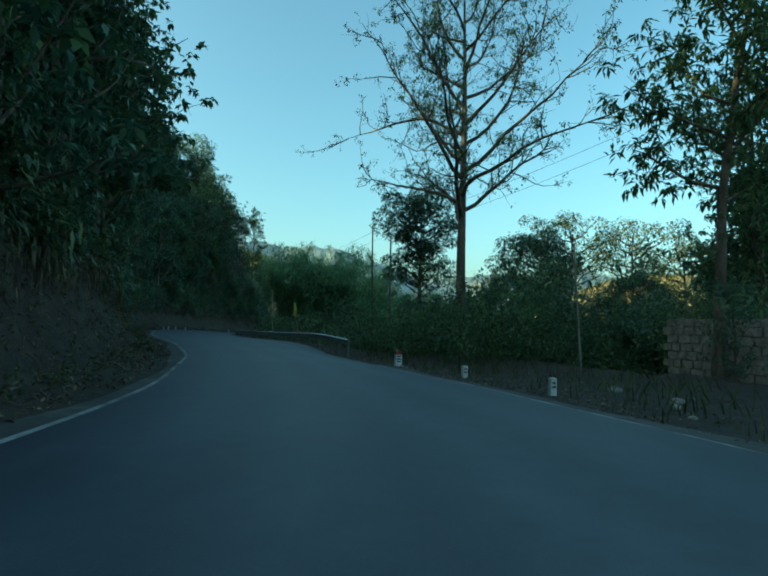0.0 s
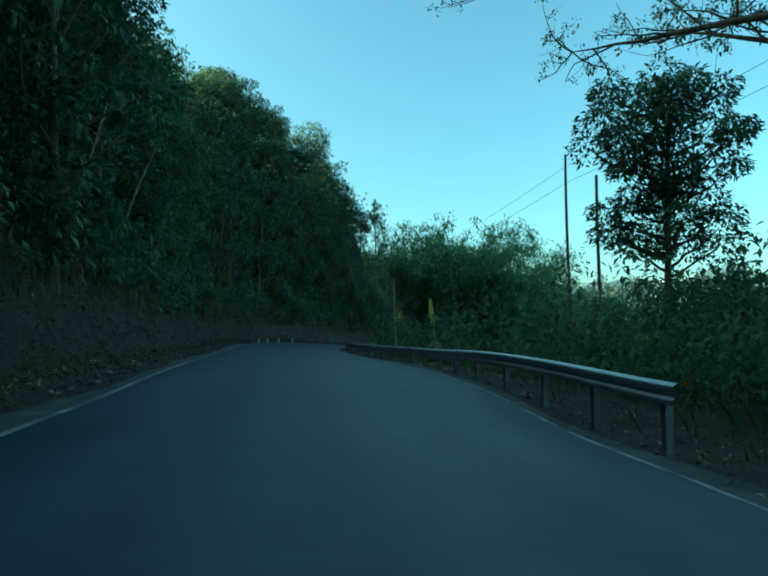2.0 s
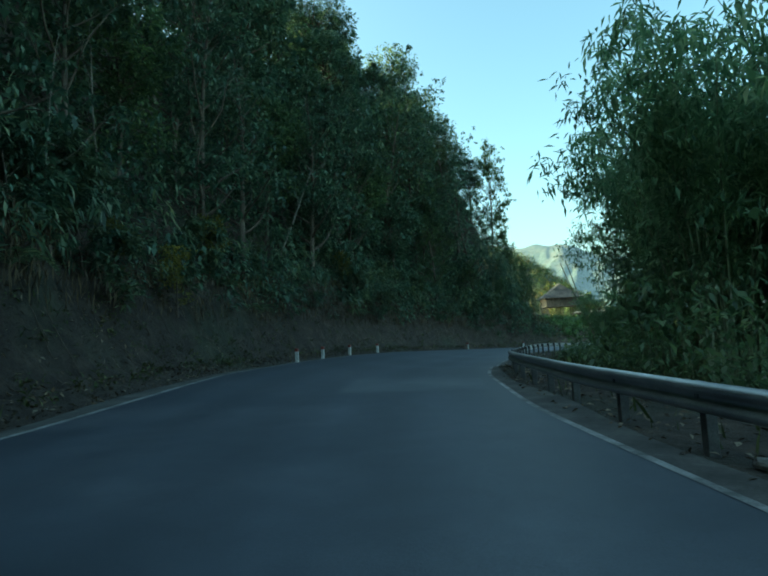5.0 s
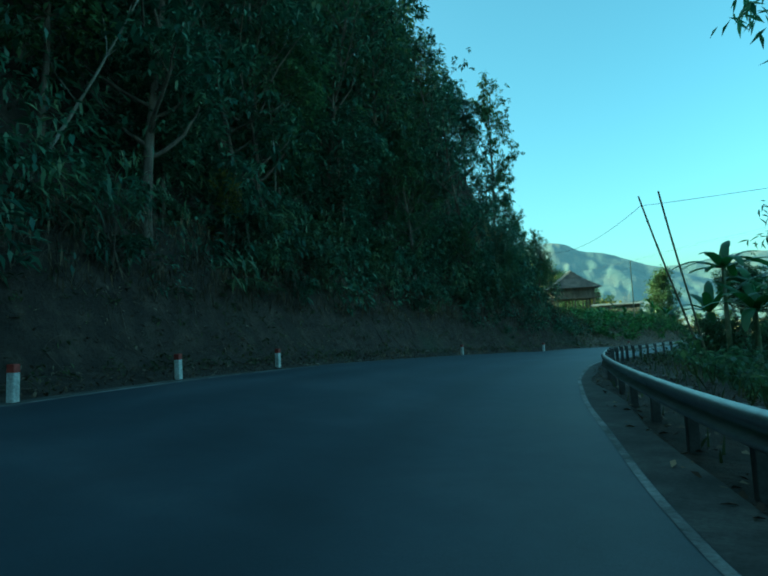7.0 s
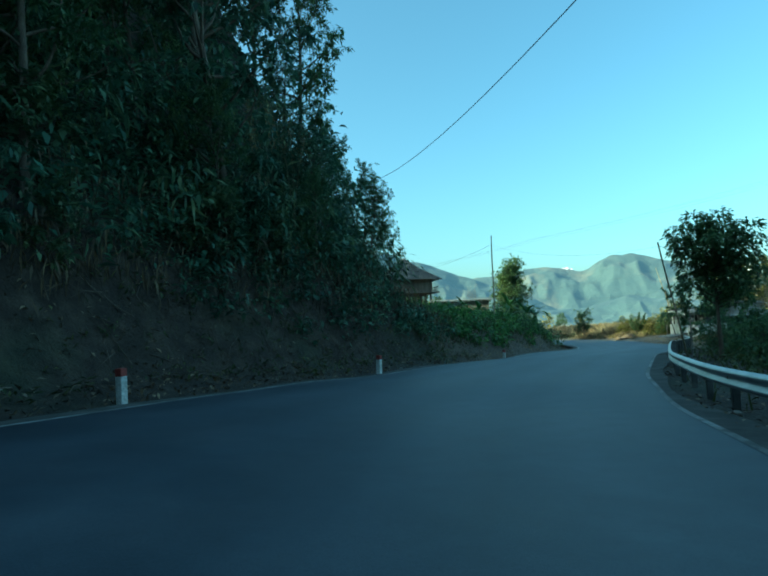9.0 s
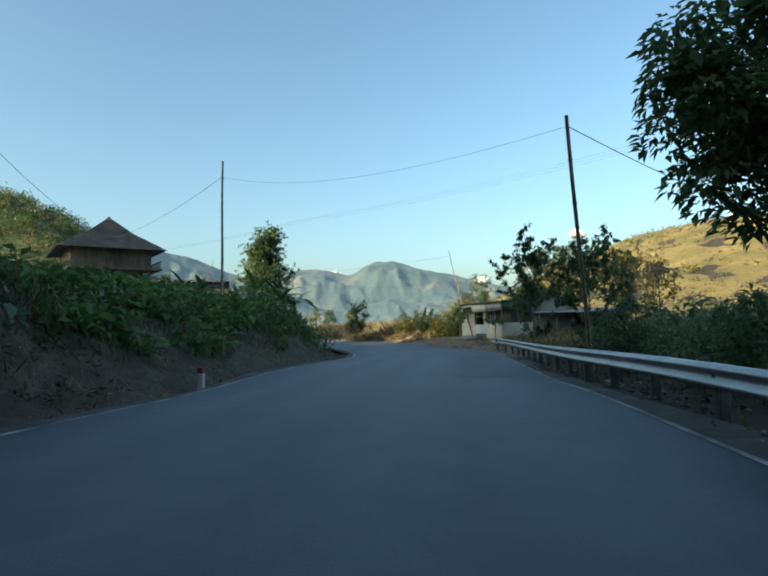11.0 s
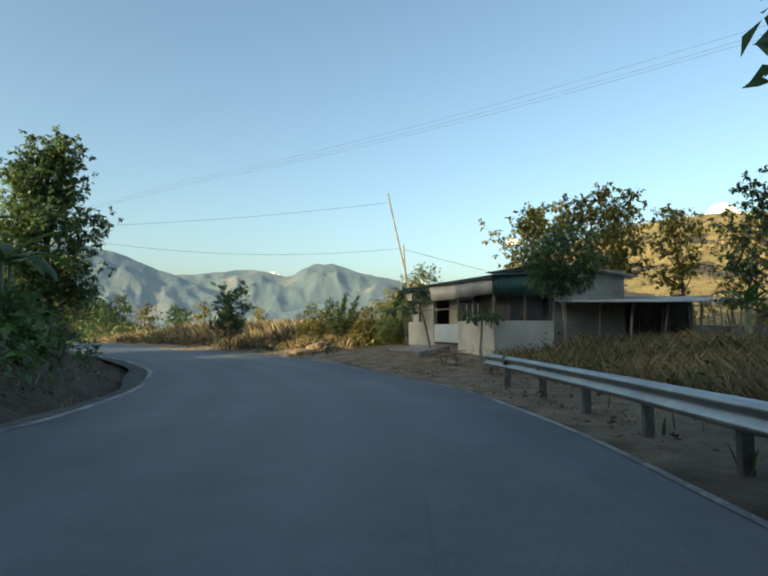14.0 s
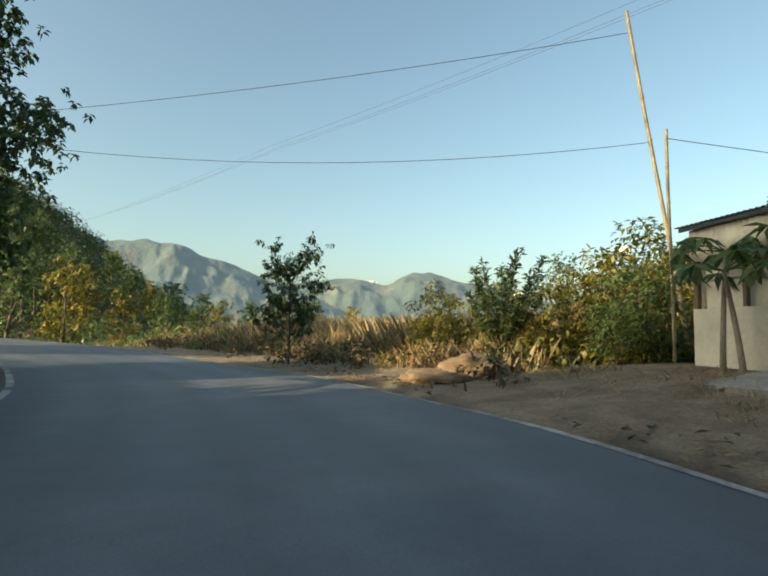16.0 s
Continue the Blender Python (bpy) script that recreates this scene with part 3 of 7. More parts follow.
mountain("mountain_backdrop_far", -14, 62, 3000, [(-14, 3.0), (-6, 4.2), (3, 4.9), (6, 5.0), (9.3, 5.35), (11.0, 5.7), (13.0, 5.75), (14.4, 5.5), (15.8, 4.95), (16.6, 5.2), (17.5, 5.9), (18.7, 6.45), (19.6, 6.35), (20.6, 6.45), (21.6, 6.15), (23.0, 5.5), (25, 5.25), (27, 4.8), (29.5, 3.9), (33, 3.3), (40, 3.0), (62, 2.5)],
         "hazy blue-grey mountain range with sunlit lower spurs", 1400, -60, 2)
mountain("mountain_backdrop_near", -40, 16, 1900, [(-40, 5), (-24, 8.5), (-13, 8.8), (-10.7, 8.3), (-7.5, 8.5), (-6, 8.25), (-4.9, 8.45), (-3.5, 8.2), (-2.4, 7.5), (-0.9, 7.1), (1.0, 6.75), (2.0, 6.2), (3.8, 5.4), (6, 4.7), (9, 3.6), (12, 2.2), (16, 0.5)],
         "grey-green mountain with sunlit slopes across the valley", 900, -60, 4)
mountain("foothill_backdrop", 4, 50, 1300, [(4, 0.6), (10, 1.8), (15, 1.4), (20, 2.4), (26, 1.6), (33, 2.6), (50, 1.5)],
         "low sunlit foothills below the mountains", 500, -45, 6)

# ---------------------------------------------------------------- undergrowth of the wooded slope
def slope_spots(rng, n, dmin, dmax, fall, limit=0.6):
    x, y = rng.uniform(-80, 4, n), rng.uniform(-10, 165, n)
    z, dl, dr = lay(x, y)
    along = share(x, y)
    keep = (dl > dmin) & (dl < dmax) & (along < limit) & (rng.uniform(0, 1, n) < np.clip(1.3 - dl / fall, 0.12, 1))
    return x[keep], y[keep], z[keep], dl[keep]


def bank_spots(rng, n, dmin, dmax, limit=0.97):
    """Spots spread evenly over the earth cut beside the road."""
    t = np.gradient(LEFT_LINE, axis=0)
    t /= np.linalg.norm(t, axis=1)[:, None]
    k, u = rng.integers(0, len(LEFT_LINE) - 1, 3 * n), rng.uniform(0, 1, (3 * n, 1))
    p = LEFT_LINE[k] + u * (LEFT_LINE[k + 1] - LEFT_LINE[k]) + rng.uniform(dmin, dmax, (3 * n, 1)) * np.stack([-t[k, 1], t[k, 0]], 1)
    p = p[(p[:, 1] > 2) & (p[:, 1] < 160)]
    p = p[share(p[:, 0], p[:, 1]) < limit][:n]
    z, dl, dr = lay(p[:, 0], p[:, 1])
    return p[:, 0], p[:, 1], z, dl


def clumps(rng, x, y, z, rad, count, lift=0.55, flat=0.8):
    """Points on rough balls about the given spots."""
    k = np.repeat(np.arange(len(x)), count)
    q = rng.normal(0, 1, (len(k), 3))
    q /= np.linalg.norm(q, axis=1)[:, None]
    q *= rng.uniform(0.45, 1, (len(k), 1)) * np.stack([rad, rad, rad * flat], 1)[k]
    return q + np.stack([x, y, z + rad * lift], 1)[k], k


def build_undergrowth():
    rng = np.random.default_rng(11)
    x, y, z, d = slope_spots(rng, 13500, 3.3, 17, 20)
    rad = rng.uniform(0.7, 1.7, len(x)) * (1 + 0.02 * d)
    z = z + 4.5 * rng.uniform(0, 1, len(x)) ** 2 * step01(d, 3.3, 7.5)
    c, k = clumps(rng, x, y, z, rad, rng.integers(44, 74, len(x)))
    c[:, 2] = np.maximum(c[:, 2], (z + 0.05)[k])
    s = (rng.uniform(0.15, 0.46, len(x)) * (1 + 0.012 * d))[k]
    out = np.arctan2(c[:, 1] - y[k], c[:, 0] - x[k])
    ob = new("undergrowth", mesh_from("undergrowth", *leaves_data(rng, c, s, 0.36, 0.45, 0.4, out), JUNGLE_LEAF))
    tagged(ob, "dense dark green jungle undergrowth covering the cut slope", "undergrowth", kind="stuff")
    # long hanging bamboo leaves in fans
    x, y, z, d = slope_spots(rng, 9500, 3.2, 18, 16)
    z = z + 3.0 * rng.uniform(0, 1, len(x)) ** 2 + rng.uniform(0.5, 1.5, len(x))
    k = np.repeat(np.arange(len(x)), 26)
    lean = rng.uniform(-1.2, 1.2, len(x))[k] + np.arctan2(-0.35, 0.94)
    c = np.stack([x, y, z], 1)[k] + rng.normal(0, 0.34, (len(k), 3)) + np.stack([np.cos(lean), np.sin(lean), 0 * lean], 1) * rng.uniform(0, 0.8, len(k))[:, None]
    s = rng.uniform(0.35, 0.75, len(x))[k]
    ob = new("hanging_bamboo", mesh_from("hanging_bamboo", *leaves_data(rng, c, s, 0.15, 0.7, 0.4, lean), HANGING_LEAF))
    tagged(ob, "drooping narrow bamboo leaves hanging over the earth bank", "undergrowth", kind="stuff")
    # withered leaves hanging from the lip
    x, y, z, d = bank_spots(rng, 1500, 3.0, 5.2)
    c, k = clumps(rng, x, y, z + 0.4, rng.uniform(0.3, 0.9, len(x)), rng.integers(8, 20, len(x)), 0.6, 1.0)
    ob = new("withered_fringe", mesh_from("withered_fringe", *leaves_data(rng, c, np.full(len(c), 0.5), 0.09, 1.1, 0.3), DRY_LEAF))
    tagged(ob, "withered straw and dead leaves hanging from the lip of the bank", "dead leaves", kind="stuff")
    # sticks and roots lying on the cut
    x, y, z, d = bank_spots(rng, 750, 1.1, 4.6)
    sticks = []
    for a, b, c0 in zip(x, y, z):
        yaw, ln = rng.uniform(0, 6.283), rng.uniform(0.25, 1.1)
        e = (a + ln * math.cos(yaw), b + ln * math.sin(yaw))
        m2 = ((a + e[0]) / 2 + rng.normal(0, 0.05), (b + e[1]) / 2 + rng.normal(0, 0.05))
        pts = [(p[0], p[1], float(h) + 0.09) for p, h in zip(((a, b), m2, e), lay([a, m2[0], e[0]], [b, m2[1], e[1]])[0])]
        sticks.append(tube_data(pts, [0.016, 0.012, 0.006], 3))
    ob = new("fallen_sticks", mesh_from("fallen_sticks", *joined(sticks), BARK))
    tagged(ob, "dry fallen sticks and roots lying on the brown bank", "sticks", kind="stuff")
    # low weeds on the bare earth cut and at its foot
    x, y, z, d = bank_spots(rng, 1700, 1.2, 4.6)
    rad = rng.uniform(0.12, 0.4, len(x))
    c, k = clumps(rng, x, y, z, rad, rng.integers(6, 16, len(x)), 0.4, 0.7)
    s = rng.uniform(0.09, 0.2, len(x))[k]
    ob = new("bank_weeds", mesh_from("bank_weeds", *leaves_data(rng, c, s, 0.35, 0.1, 0.6), GREEN_GRASS))
    tagged(ob, "small weeds and creepers growing on the brown bank", "weeds", kind="stuff")


def build_thicket():
    """Bushes on the valley side of the road."""
    rng = np.random.default_rng(12)
    n = 12000
    x, y = rng.uniform(-32, 48, n), rng.uniform(2, 150, n)
    z, dl, dr = lay(x, y)
    tall = step01(y, -5, 10) * (1 - 0.72 * step01(y, 66, 80) * (1 - step01(y, 118, 130))) * (1 - 0.5 * step01(y, 128, 140))
    near = 3.0 + 2.5 * (1 - step01(y, 22, 34)) + 1.3 * step01(y, 126, 136)
    keep = (dr > near) & (dr < np.where(y < 66, 34, 17)) & (y < 141) & (rng.uniform(0, 1, n) < 0.85) & ~((y < 27) & (x < 16) & (rng.uniform(0, 1, n) < 0.75))
    x, y, z, dr, tall = x[keep], y[keep], z[keep], dr[keep], tall[keep]
    lift = rng.uniform(0, 1, len(x)) ** 1.3 * (2.4 + 0.5 * (y < 40)) * tall + np.clip(dr - 5, 0, 9) * (0.42 - 0.22 * step01(y, 38, 46)) * tall
    rad = rng.uniform(0.45, 1.2, len(x)) * (0.55 + 0.45 * tall) * (1 + 0.02 * dr)
    c, k = clumps(rng, x, y, z + lift, rad, rng.integers(22, 46, len(x)))
    s = rng.uniform(0.16, 0.34, len(x))[k]
    # denser and darker behind the first verge
    n = 4400
    x, y = rng.uniform(-4, 40, n), rng.uniform(6, 64, n)
    z, dl, dr = lay(x, y)
    keep = (dr > 5.8 - 1.5 * step01(y, 26, 40)) & (dr < 24) & ~((y < 28) & (x < 17))
    x, y, z, dr = x[keep], y[keep], z[keep], dr[keep]
    c2, k2 = clumps(rng, x, y, z + rng.uniform(0, 1, len(x)) ** 1.5 * (1.5 + 0.16 * np.clip(dr, 0, 20)), rng.uniform(0.6, 1.3, len(x)), rng.integers(22, 40, len(x)))
    c, s = np.concatenate([c, c2]), np.concatenate([s, rng.uniform(0.2, 0.36, len(x))[k2]])
    ob = new("thicket", mesh_from("thicket", *leaves_data(rng, c, s, 0.42, 0.45, 0.5), TREE_LEAF))
    tagged(ob, "tangled green bushes along the valley side of the road", "bushes", kind="stuff")


def blades(rng, x, y, z, height, width, lean=0.35):
    n = len(x)
    yaw, a = rng.uniform(0, 6.283, n), rng.uniform(0, 6.283, n)
    h = height * rng.uniform(0.5, 1.25, n)
    s = np.stack([np.cos(yaw), np.sin(yaw), 0 * yaw], 1) * (width * rng.uniform(0.6, 1.3, n))[:, None]
    l = np.stack([np.cos(a), np.sin(a), 0 * a], 1) * (h * rng.uniform(0, lean, n) * 2)[:, None]
    b = np.stack([x, y, z - 0.03], 1)
    up = np.array([0, 0, 1.0])
    mid = b + l * 0.50 + up * (h * 0.6)[:, None]
    v = np.stack([b - s * 0.5, b + s * 0.5, mid + s * 0.35, b + l + up * (h * 0.95)[:, None]], 1)
    return v.reshape(-1, 3), np.arange(4 * n).reshape(-1, 4)


def build_grass():
    rng = np.random.default_rng(13)
    # green verge grass on both sides
    n = 60000
    x, y = rng.uniform(-36, 12, n), rng.uniform(-5, 176, n)
    z, dl, dr = lay(x, y)
    patch = wave(x, y, 4.0, 9) + 0.5 * wave(x, y, 1.3, 10)
    right = (dr > 0.7) & (dr < 9) & (rng.uniform(0, 1, n) < 0.35 + 0.6 * step01(dr, 1.2, 3.0)) & (patch > -0.3)
    left = (dl > 0.8) & (dl < 4) & (patch > 0.25) & (y < 135)
    yard = (y > 143) & (dr < 11) & (dr > 0) & (patch < 0.55)
    keep = (right | left) & ~yard
    x, y, z, dr = x[keep], y[keep], z[keep], dr[keep]
    ob = new("verge_grass", mesh_from("verge_grass", *blades(rng, x, y, z, 0.22 + 0.12 * np.clip(dr, 0, 4) * rng.uniform(0.3, 1, len(x)), 0.04), GREEN_GRASS))
    tagged(ob, "rough green grass on the road verge", "grass", kind="stuff")
    # low bank of the terrace: mixed grass
    n = 60000
    x, y = rng.uniform(-48, -6, n), rng.uniform(126, 180, n)
    z, dl, dr = lay(x, y)
    along = share(x, y)
    keep = (dl > 2.5 + 0.8 * wave(x, y, 3, 4)) & (dl < 16) & (along > 0.4) & (rng.uniform(0, 1, n) < np.clip(0.25 + 0.3 * dl, 0, 1))
    x, y, z, dl = x[keep], y[keep], z[keep], dl[keep]
    ob = new("terrace_grass", mesh_from("terrace_grass", *blades(rng, x, y, z, 0.22 + 0.07 * np.clip(dl - 1, 0, 5), 0.04, 0.5), GREEN_GRASS))
    tagged(ob, "long green grass on the low roadside bank", "grass", kind="stuff")
    # dry straw among it, thicker at the foot
    n = 30000
    x, y = rng.uniform(-48, -6, n), rng.uniform(120, 180, n)
    z, dl, dr = lay(x, y)
    keep = (dl > 0.7) & (dl < 9) & (share(x, y) > 0.3) & (wave(x, y, 2.6, 51) + 0.5 * wave(x, y, 0.9, 52) > 0.05)
    x, y, z, dl = x[keep], y[keep], z[keep], dl[keep]
    ob = new("terrace_straw", mesh_from("terrace_straw", *blades(rng, x, y, z, 0.18 + 0.05 * np.clip(dl, 0, 6), 0.03, 0.6), DRY_GRASS))
    tagged(ob, "dry straw and withered grass on the low bank", "grass", kind="stuff")
    # tall dry grass beyond the outer bend
    n = 260000
    x, y = rng.uniform(-60, 14, n), rng.uniform(156, 215, n)
    z, dl, dr = lay(x, y)
    keep = (dr > 3.2 + 0.9 * wave(x, y, 5, 6)) & (dr < 22) & ~((x > 1) & (y < 166)) & (wave(x, y, 7, 40) + 0.4 * wave(x, y, 2.5, 41) > -0.35 + 0.7 * step01(-x, 6, 16))
    x, y, z, dr = x[keep], y[keep], z[keep], dr[keep]
    ob = new("dry_field_grass", mesh_from("dry_field_grass", *blades(rng, x, y, z, 0.4 + 0.26 * np.clip(dr - 3.2, 0, 4.2) + 0.35 * wave(x, y, 5, 3), 0.035, 0.35), DRY_GRASS))
    tagged(ob, "tall dry orange-brown grass beyond the bend", "grass", kind="stuff")
    # fallen leaves and straw along the verges
    n = 95000
    x, y = rng.uniform(-36, 10, n), rng.uniform(4, 168, n)
    z, dl, dr = lay(x, y)
    patch = wave(x, y, 5.0, 21)
    keep = ((dr > 0.25) & (dr < np.where(y > 140, 1.2, 3.2)) & (patch > -0.45)) | ((dl > 0.5) & (dl < 4.6) & (patch > -0.35))
    x, y, z = x[keep], y[keep], z[keep]
    c = np.stack([x, y, z + rng.uniform(0.0, 0.05, len(x))], 1)
    ob = new("leaf_litter", mesh_from("leaf_litter", *leaves_data(rng, c, np.full(len(x), 0.12), 0.45, -0.05, 0.35), LITTER))
    tagged(ob, "dry fallen leaves scattered along the verge", "leaf litter", kind="stuff")


def build_bank_litter():
    rng = np.random.default_rng(14)
    x, y, z, d = bank_spots(rng, 15000, 0.6, 4.9, 0.99)
    keep = wave(x, y, 3.0, 44) + 0.6 * wave(x, y, 1.2, 45) > -0.35
    c = np.stack([x, y, z + rng.uniform(0.0, 0.12, len(x))], 1)[keep]
    ob = new("bank_litter", mesh_from("bank_litter", *leaves_data(rng, c, np.full(len(c), 0.16), 0.38, 0.35, 0.5), LITTER))
    tagged(ob, "dead leaves and straw lying on the steep brown bank", "leaf litter", kind="stuff")


build_undergrowth()
build_bank_litter()
build_thicket()
build_grass()

# ---------------------------------------------------------------- trees
def unit(v):
    return v / (np.linalg.norm(v) + 1e-9)


def limb(rng, start, way, length, steps, wander, rise):
    pts, d = [np.array(start, float)], unit(np.array(way, float))
    for _ in range(steps):
        d = unit(d + rng.normal(0, wander, 3) + [0, 0, rise])
        pts.append(pts[-1] + d * length / steps)
    return np.array(pts), d


def tree_meshes(name, seed, height, radius, fork, reach, boughs, leaves, leaf, bark, leaf_mat, sparse=0.6, droop=0.5, aspect=0.55,
                lean=(0, 0), rise=0.10, twigs=5, sides=7, puff=0.35, top=True, crown_low=0.35, lift=0.25, low=1.0, per=9, twig=(0.25, 0.5), bough_sides=4, twig_step=2):
    """Wood and crown of one tree at the origin."""
    rng = np.random.default_rng(seed)
    trunk, _ = limb(rng, (0, 0, -0.3), (lean[0], lean[1], 1), height * (0.97 if top else 0.75), 12, 0.035, 0.03)
    rad = radius * np.linspace(1, 0.16, 13) ** 0.9
    rad[0] *= 1.35
    wood = [tube_data(trunk, rad, sides + 2)]
    tips = []
    for b in range(boughs):
        f = fork + (0.96 - fork) * ((b + rng.uniform(0, 0.6)) / boughs) ** low
        i = f * 12
        p = trunk[int(i)] + (trunk[min(12, int(i) + 1)] - trunk[int(i)]) * (i % 1)
        a = b * 2.399 + rng.normal(0, 0.35)
        up = lift + rng.uniform(0.0, 0.35) + 0.9 * (f - fork)
        ln = reach * (crown_low + (1 - crown_low) * math.sin(math.pi * min(1, 0.12 + 0.80 * (f - fork) / (1 - fork))) ** 0.8) * rng.uniform(0.72, 1.18)
        pts, d = limb(rng, p, (math.cos(a), math.sin(a), up), ln, 7, 0.14, rise)
        r0 = np.interp(f, np.linspace(0, 1, 13), rad) * 0.6
        wood.append(tube_data(pts, r0 * np.linspace(1, 0.18, 8), bough_sides))
        for t in range(twigs):
            g = rng.uniform(0.3, 1.0)
            q = pts[min(7, int(g * 7))]
            tw, _ = limb(rng, q, unit(d + rng.normal(0, 0.75, 3)), ln * rng.uniform(*twig), 4, 0.3, rise * 0.6)
            few = tw[::twig_step]
            wood.append(tube_data(few, max(0.008, r0 * 0.3) * np.linspace(1, 0.25, len(few)), 3))
            tips.append(tw[1:])
        tips.append(pts[4:])
    tips = np.concatenate(tips)
    # leaves stand in rosettes about the twigs
    c = tips[rng.integers(0, len(tips), leaves // per)] + rng.normal(0, puff, (leaves // per, 3)) * [1, 1, 0.75]
    c = np.repeat(c, per, 0)
    c = c + rng.normal(0, leaf * 0.22, c.shape)
    v, f = leaves_data(rng, c, np.full(len(c), leaf), aspect, droop, 0.5)
    return mesh_from(name + "_wood", *joined(wood), bark, True), mesh_from(name + "_leaves", v, f, leaf_mat)


def clump_tree(name, seed, trunk_top, radius, crowns, ball, leaf, per, bark, leaf_mat, aspect=0.42, droop=0.35, lean=(0.0, 0.0), foot=0.45):
    """Wood and crown of a tree whose leaves stand in firm clumps. crowns: ellipsoids of (x, y, z, rx, ry, rz, clumps)."""
    rng = np.random.default_rng(seed)
    u = np.linspace(0, 1, 12)[:, None]
    trunk = u * np.array([lean[0], lean[1], trunk_top + 0.3]) - [0, 0, 0.3] + np.sin(u * 5 + seed) * [0.012 * trunk_top, 0.010 * trunk_top, 0]
    rad = radius * np.linspace(1, 0.2, 12)
    rad[0] *= 1.4
    wood, leaves, sizes, yaw = [tube_data(trunk, rad, 9)], [], [], []
    for x, y, z, rx, ry, rz, n in crowns:
        for i in range(n):
            # evenly spread directions, mostly outside
            h = 1 - 2 * (i + 0.5) / n
            a = i * 2.39996 + rng.normal(0, 0.3)
            w = math.sqrt(1 - h * h)
            f = rng.uniform(0.55, 1.0)
            c = np.array([x + rx * w * math.cos(a) * f, y + ry * w * math.sin(a) * f, z + rz * h * f])
            low = np.clip((c[2] - 0.55 * np.hypot(c[0] - x, c[1] - y)) / trunk_top, foot, 0.97)
            p = np.array([np.interp(low, u.ravel(), trunk[:, k]) for k in range(3)])
            q = p + (c - p) * np.linspace(0, 1, 6)[:, None] ** [[1.0, 1.0, 1.35]] + rng.normal(0, 0.06, (6, 3)) * np.sin(np.linspace(0, 3.14, 6))[:, None]
            wood.append(tube_data(q, max(0.012, radius * 0.32) * np.linspace(1, 0.2, 6), 4))
            r = rng.uniform(*ball)
            d = rng.normal(0, 1, (per, 3)) + [0, 0, 0.25]
            d /= np.linalg.norm(d, axis=1)[:, None]
            leaves.append(c + d * [1, 1, 0.72] * r * rng.uniform(0.62, 1.05, (per, 1)))
            yaw.append(np.arctan2(d[:, 1], d[:, 0]))
            sizes.append(np.full(per, leaf))
    v, f = leaves_data(rng, np.concatenate(leaves), np.concatenate(sizes), aspect, droop, 0.45, np.concatenate(yaw))
    return mesh_from(name + "_wood", *joined(wood), bark, True), mesh_from(name + "_leaves", v, f, leaf_mat)


def half_bare_tree(seed, height, radius):
    """A tall straight tree with long arching boughs that divide into fine twigs, with few leaves left."""
    rng = np.random.default_rng(seed)
    u = np.linspace(0, 1, 14)[:, None]
    trunk = u * np.array([0.5, 0.2, height]) - [0, 0, 0.3] + np.sin(u * 7) * [0.14, 0.10, 0]
    wood, tips = [tube_data(trunk, radius * (np.linspace(1, 0.12, 14) ** 0.9) * np.r_[1.5, 1.1, np.ones(12)], 10)], []
    n = 24
    for b in range(n):
        f = 0.36 + 0.57 * (b / n) ** 1.15
        p = np.array([np.interp(f, u.ravel(), trunk[:, k]) for k in range(3)])
        a = b * 2.39996 + 0.5 + rng.normal(0, 0.25)
        ln = (12.0 - 6.6 * ((f - 0.34) / 0.59) ** 2.0) * rng.uniform(0.85, 1.1)
        bough, d = limb(rng, p, (math.cos(a), math.sin(a), rng.uniform(0.38, 0.75)), ln, 9, 0.15, 0.05)
        r0 = radius * (0.46 - 0.3 * (f - 0.33))
        wood.append(tube_data(bough, r0 * np.linspace(1, 0.14, 10), 6))
        for k in range(14):
            i = int(rng.integers(2, 10))
            way = unit(bough[min(9, i)] - bough[i - 1]) + rng.normal(0, 0.75, 3) * [1, 1, 0.7] + [0, 0, 0.25]
            arm, _ = limb(rng, bough[i], way, ln * rng.uniform(0.16, 0.36), 5, 0.22, 0.05)
            wood.append(tube_data(arm, max(0.022, r0 * 0.28) * np.linspace(1, 0.3, 6), 4))
            for t in range(5):
                j = int(rng.integers(1, 6))
                twig, _ = limb(rng, arm[j], unit(arm[j] - arm[j - 1]) + rng.normal(0, 0.8, 3), rng.uniform(0.5, 1.5), 3, 0.3, 0.06)
                wood.append(tube_data(twig, [0.016, 0.013, 0.010, 0.007], 3))
                tips.append(twig[1:])
    tips = np.concatenate(tips)
    c = np.repeat(tips[rng.integers(0, len(tips), 4400)] + rng.normal(0, 0.10, (4400, 3)), 5, 0)
    c = c + rng.normal(0, 0.09, c.shape)
    v, f = leaves_data(rng, c, np.full(len(c), 0.17), 0.5, 0.6, 0.5)
    return mesh_from("bare_wood", *joined(wood), BARK, True), mesh_from("bare_leaves", v, f, TREE_LEAF)


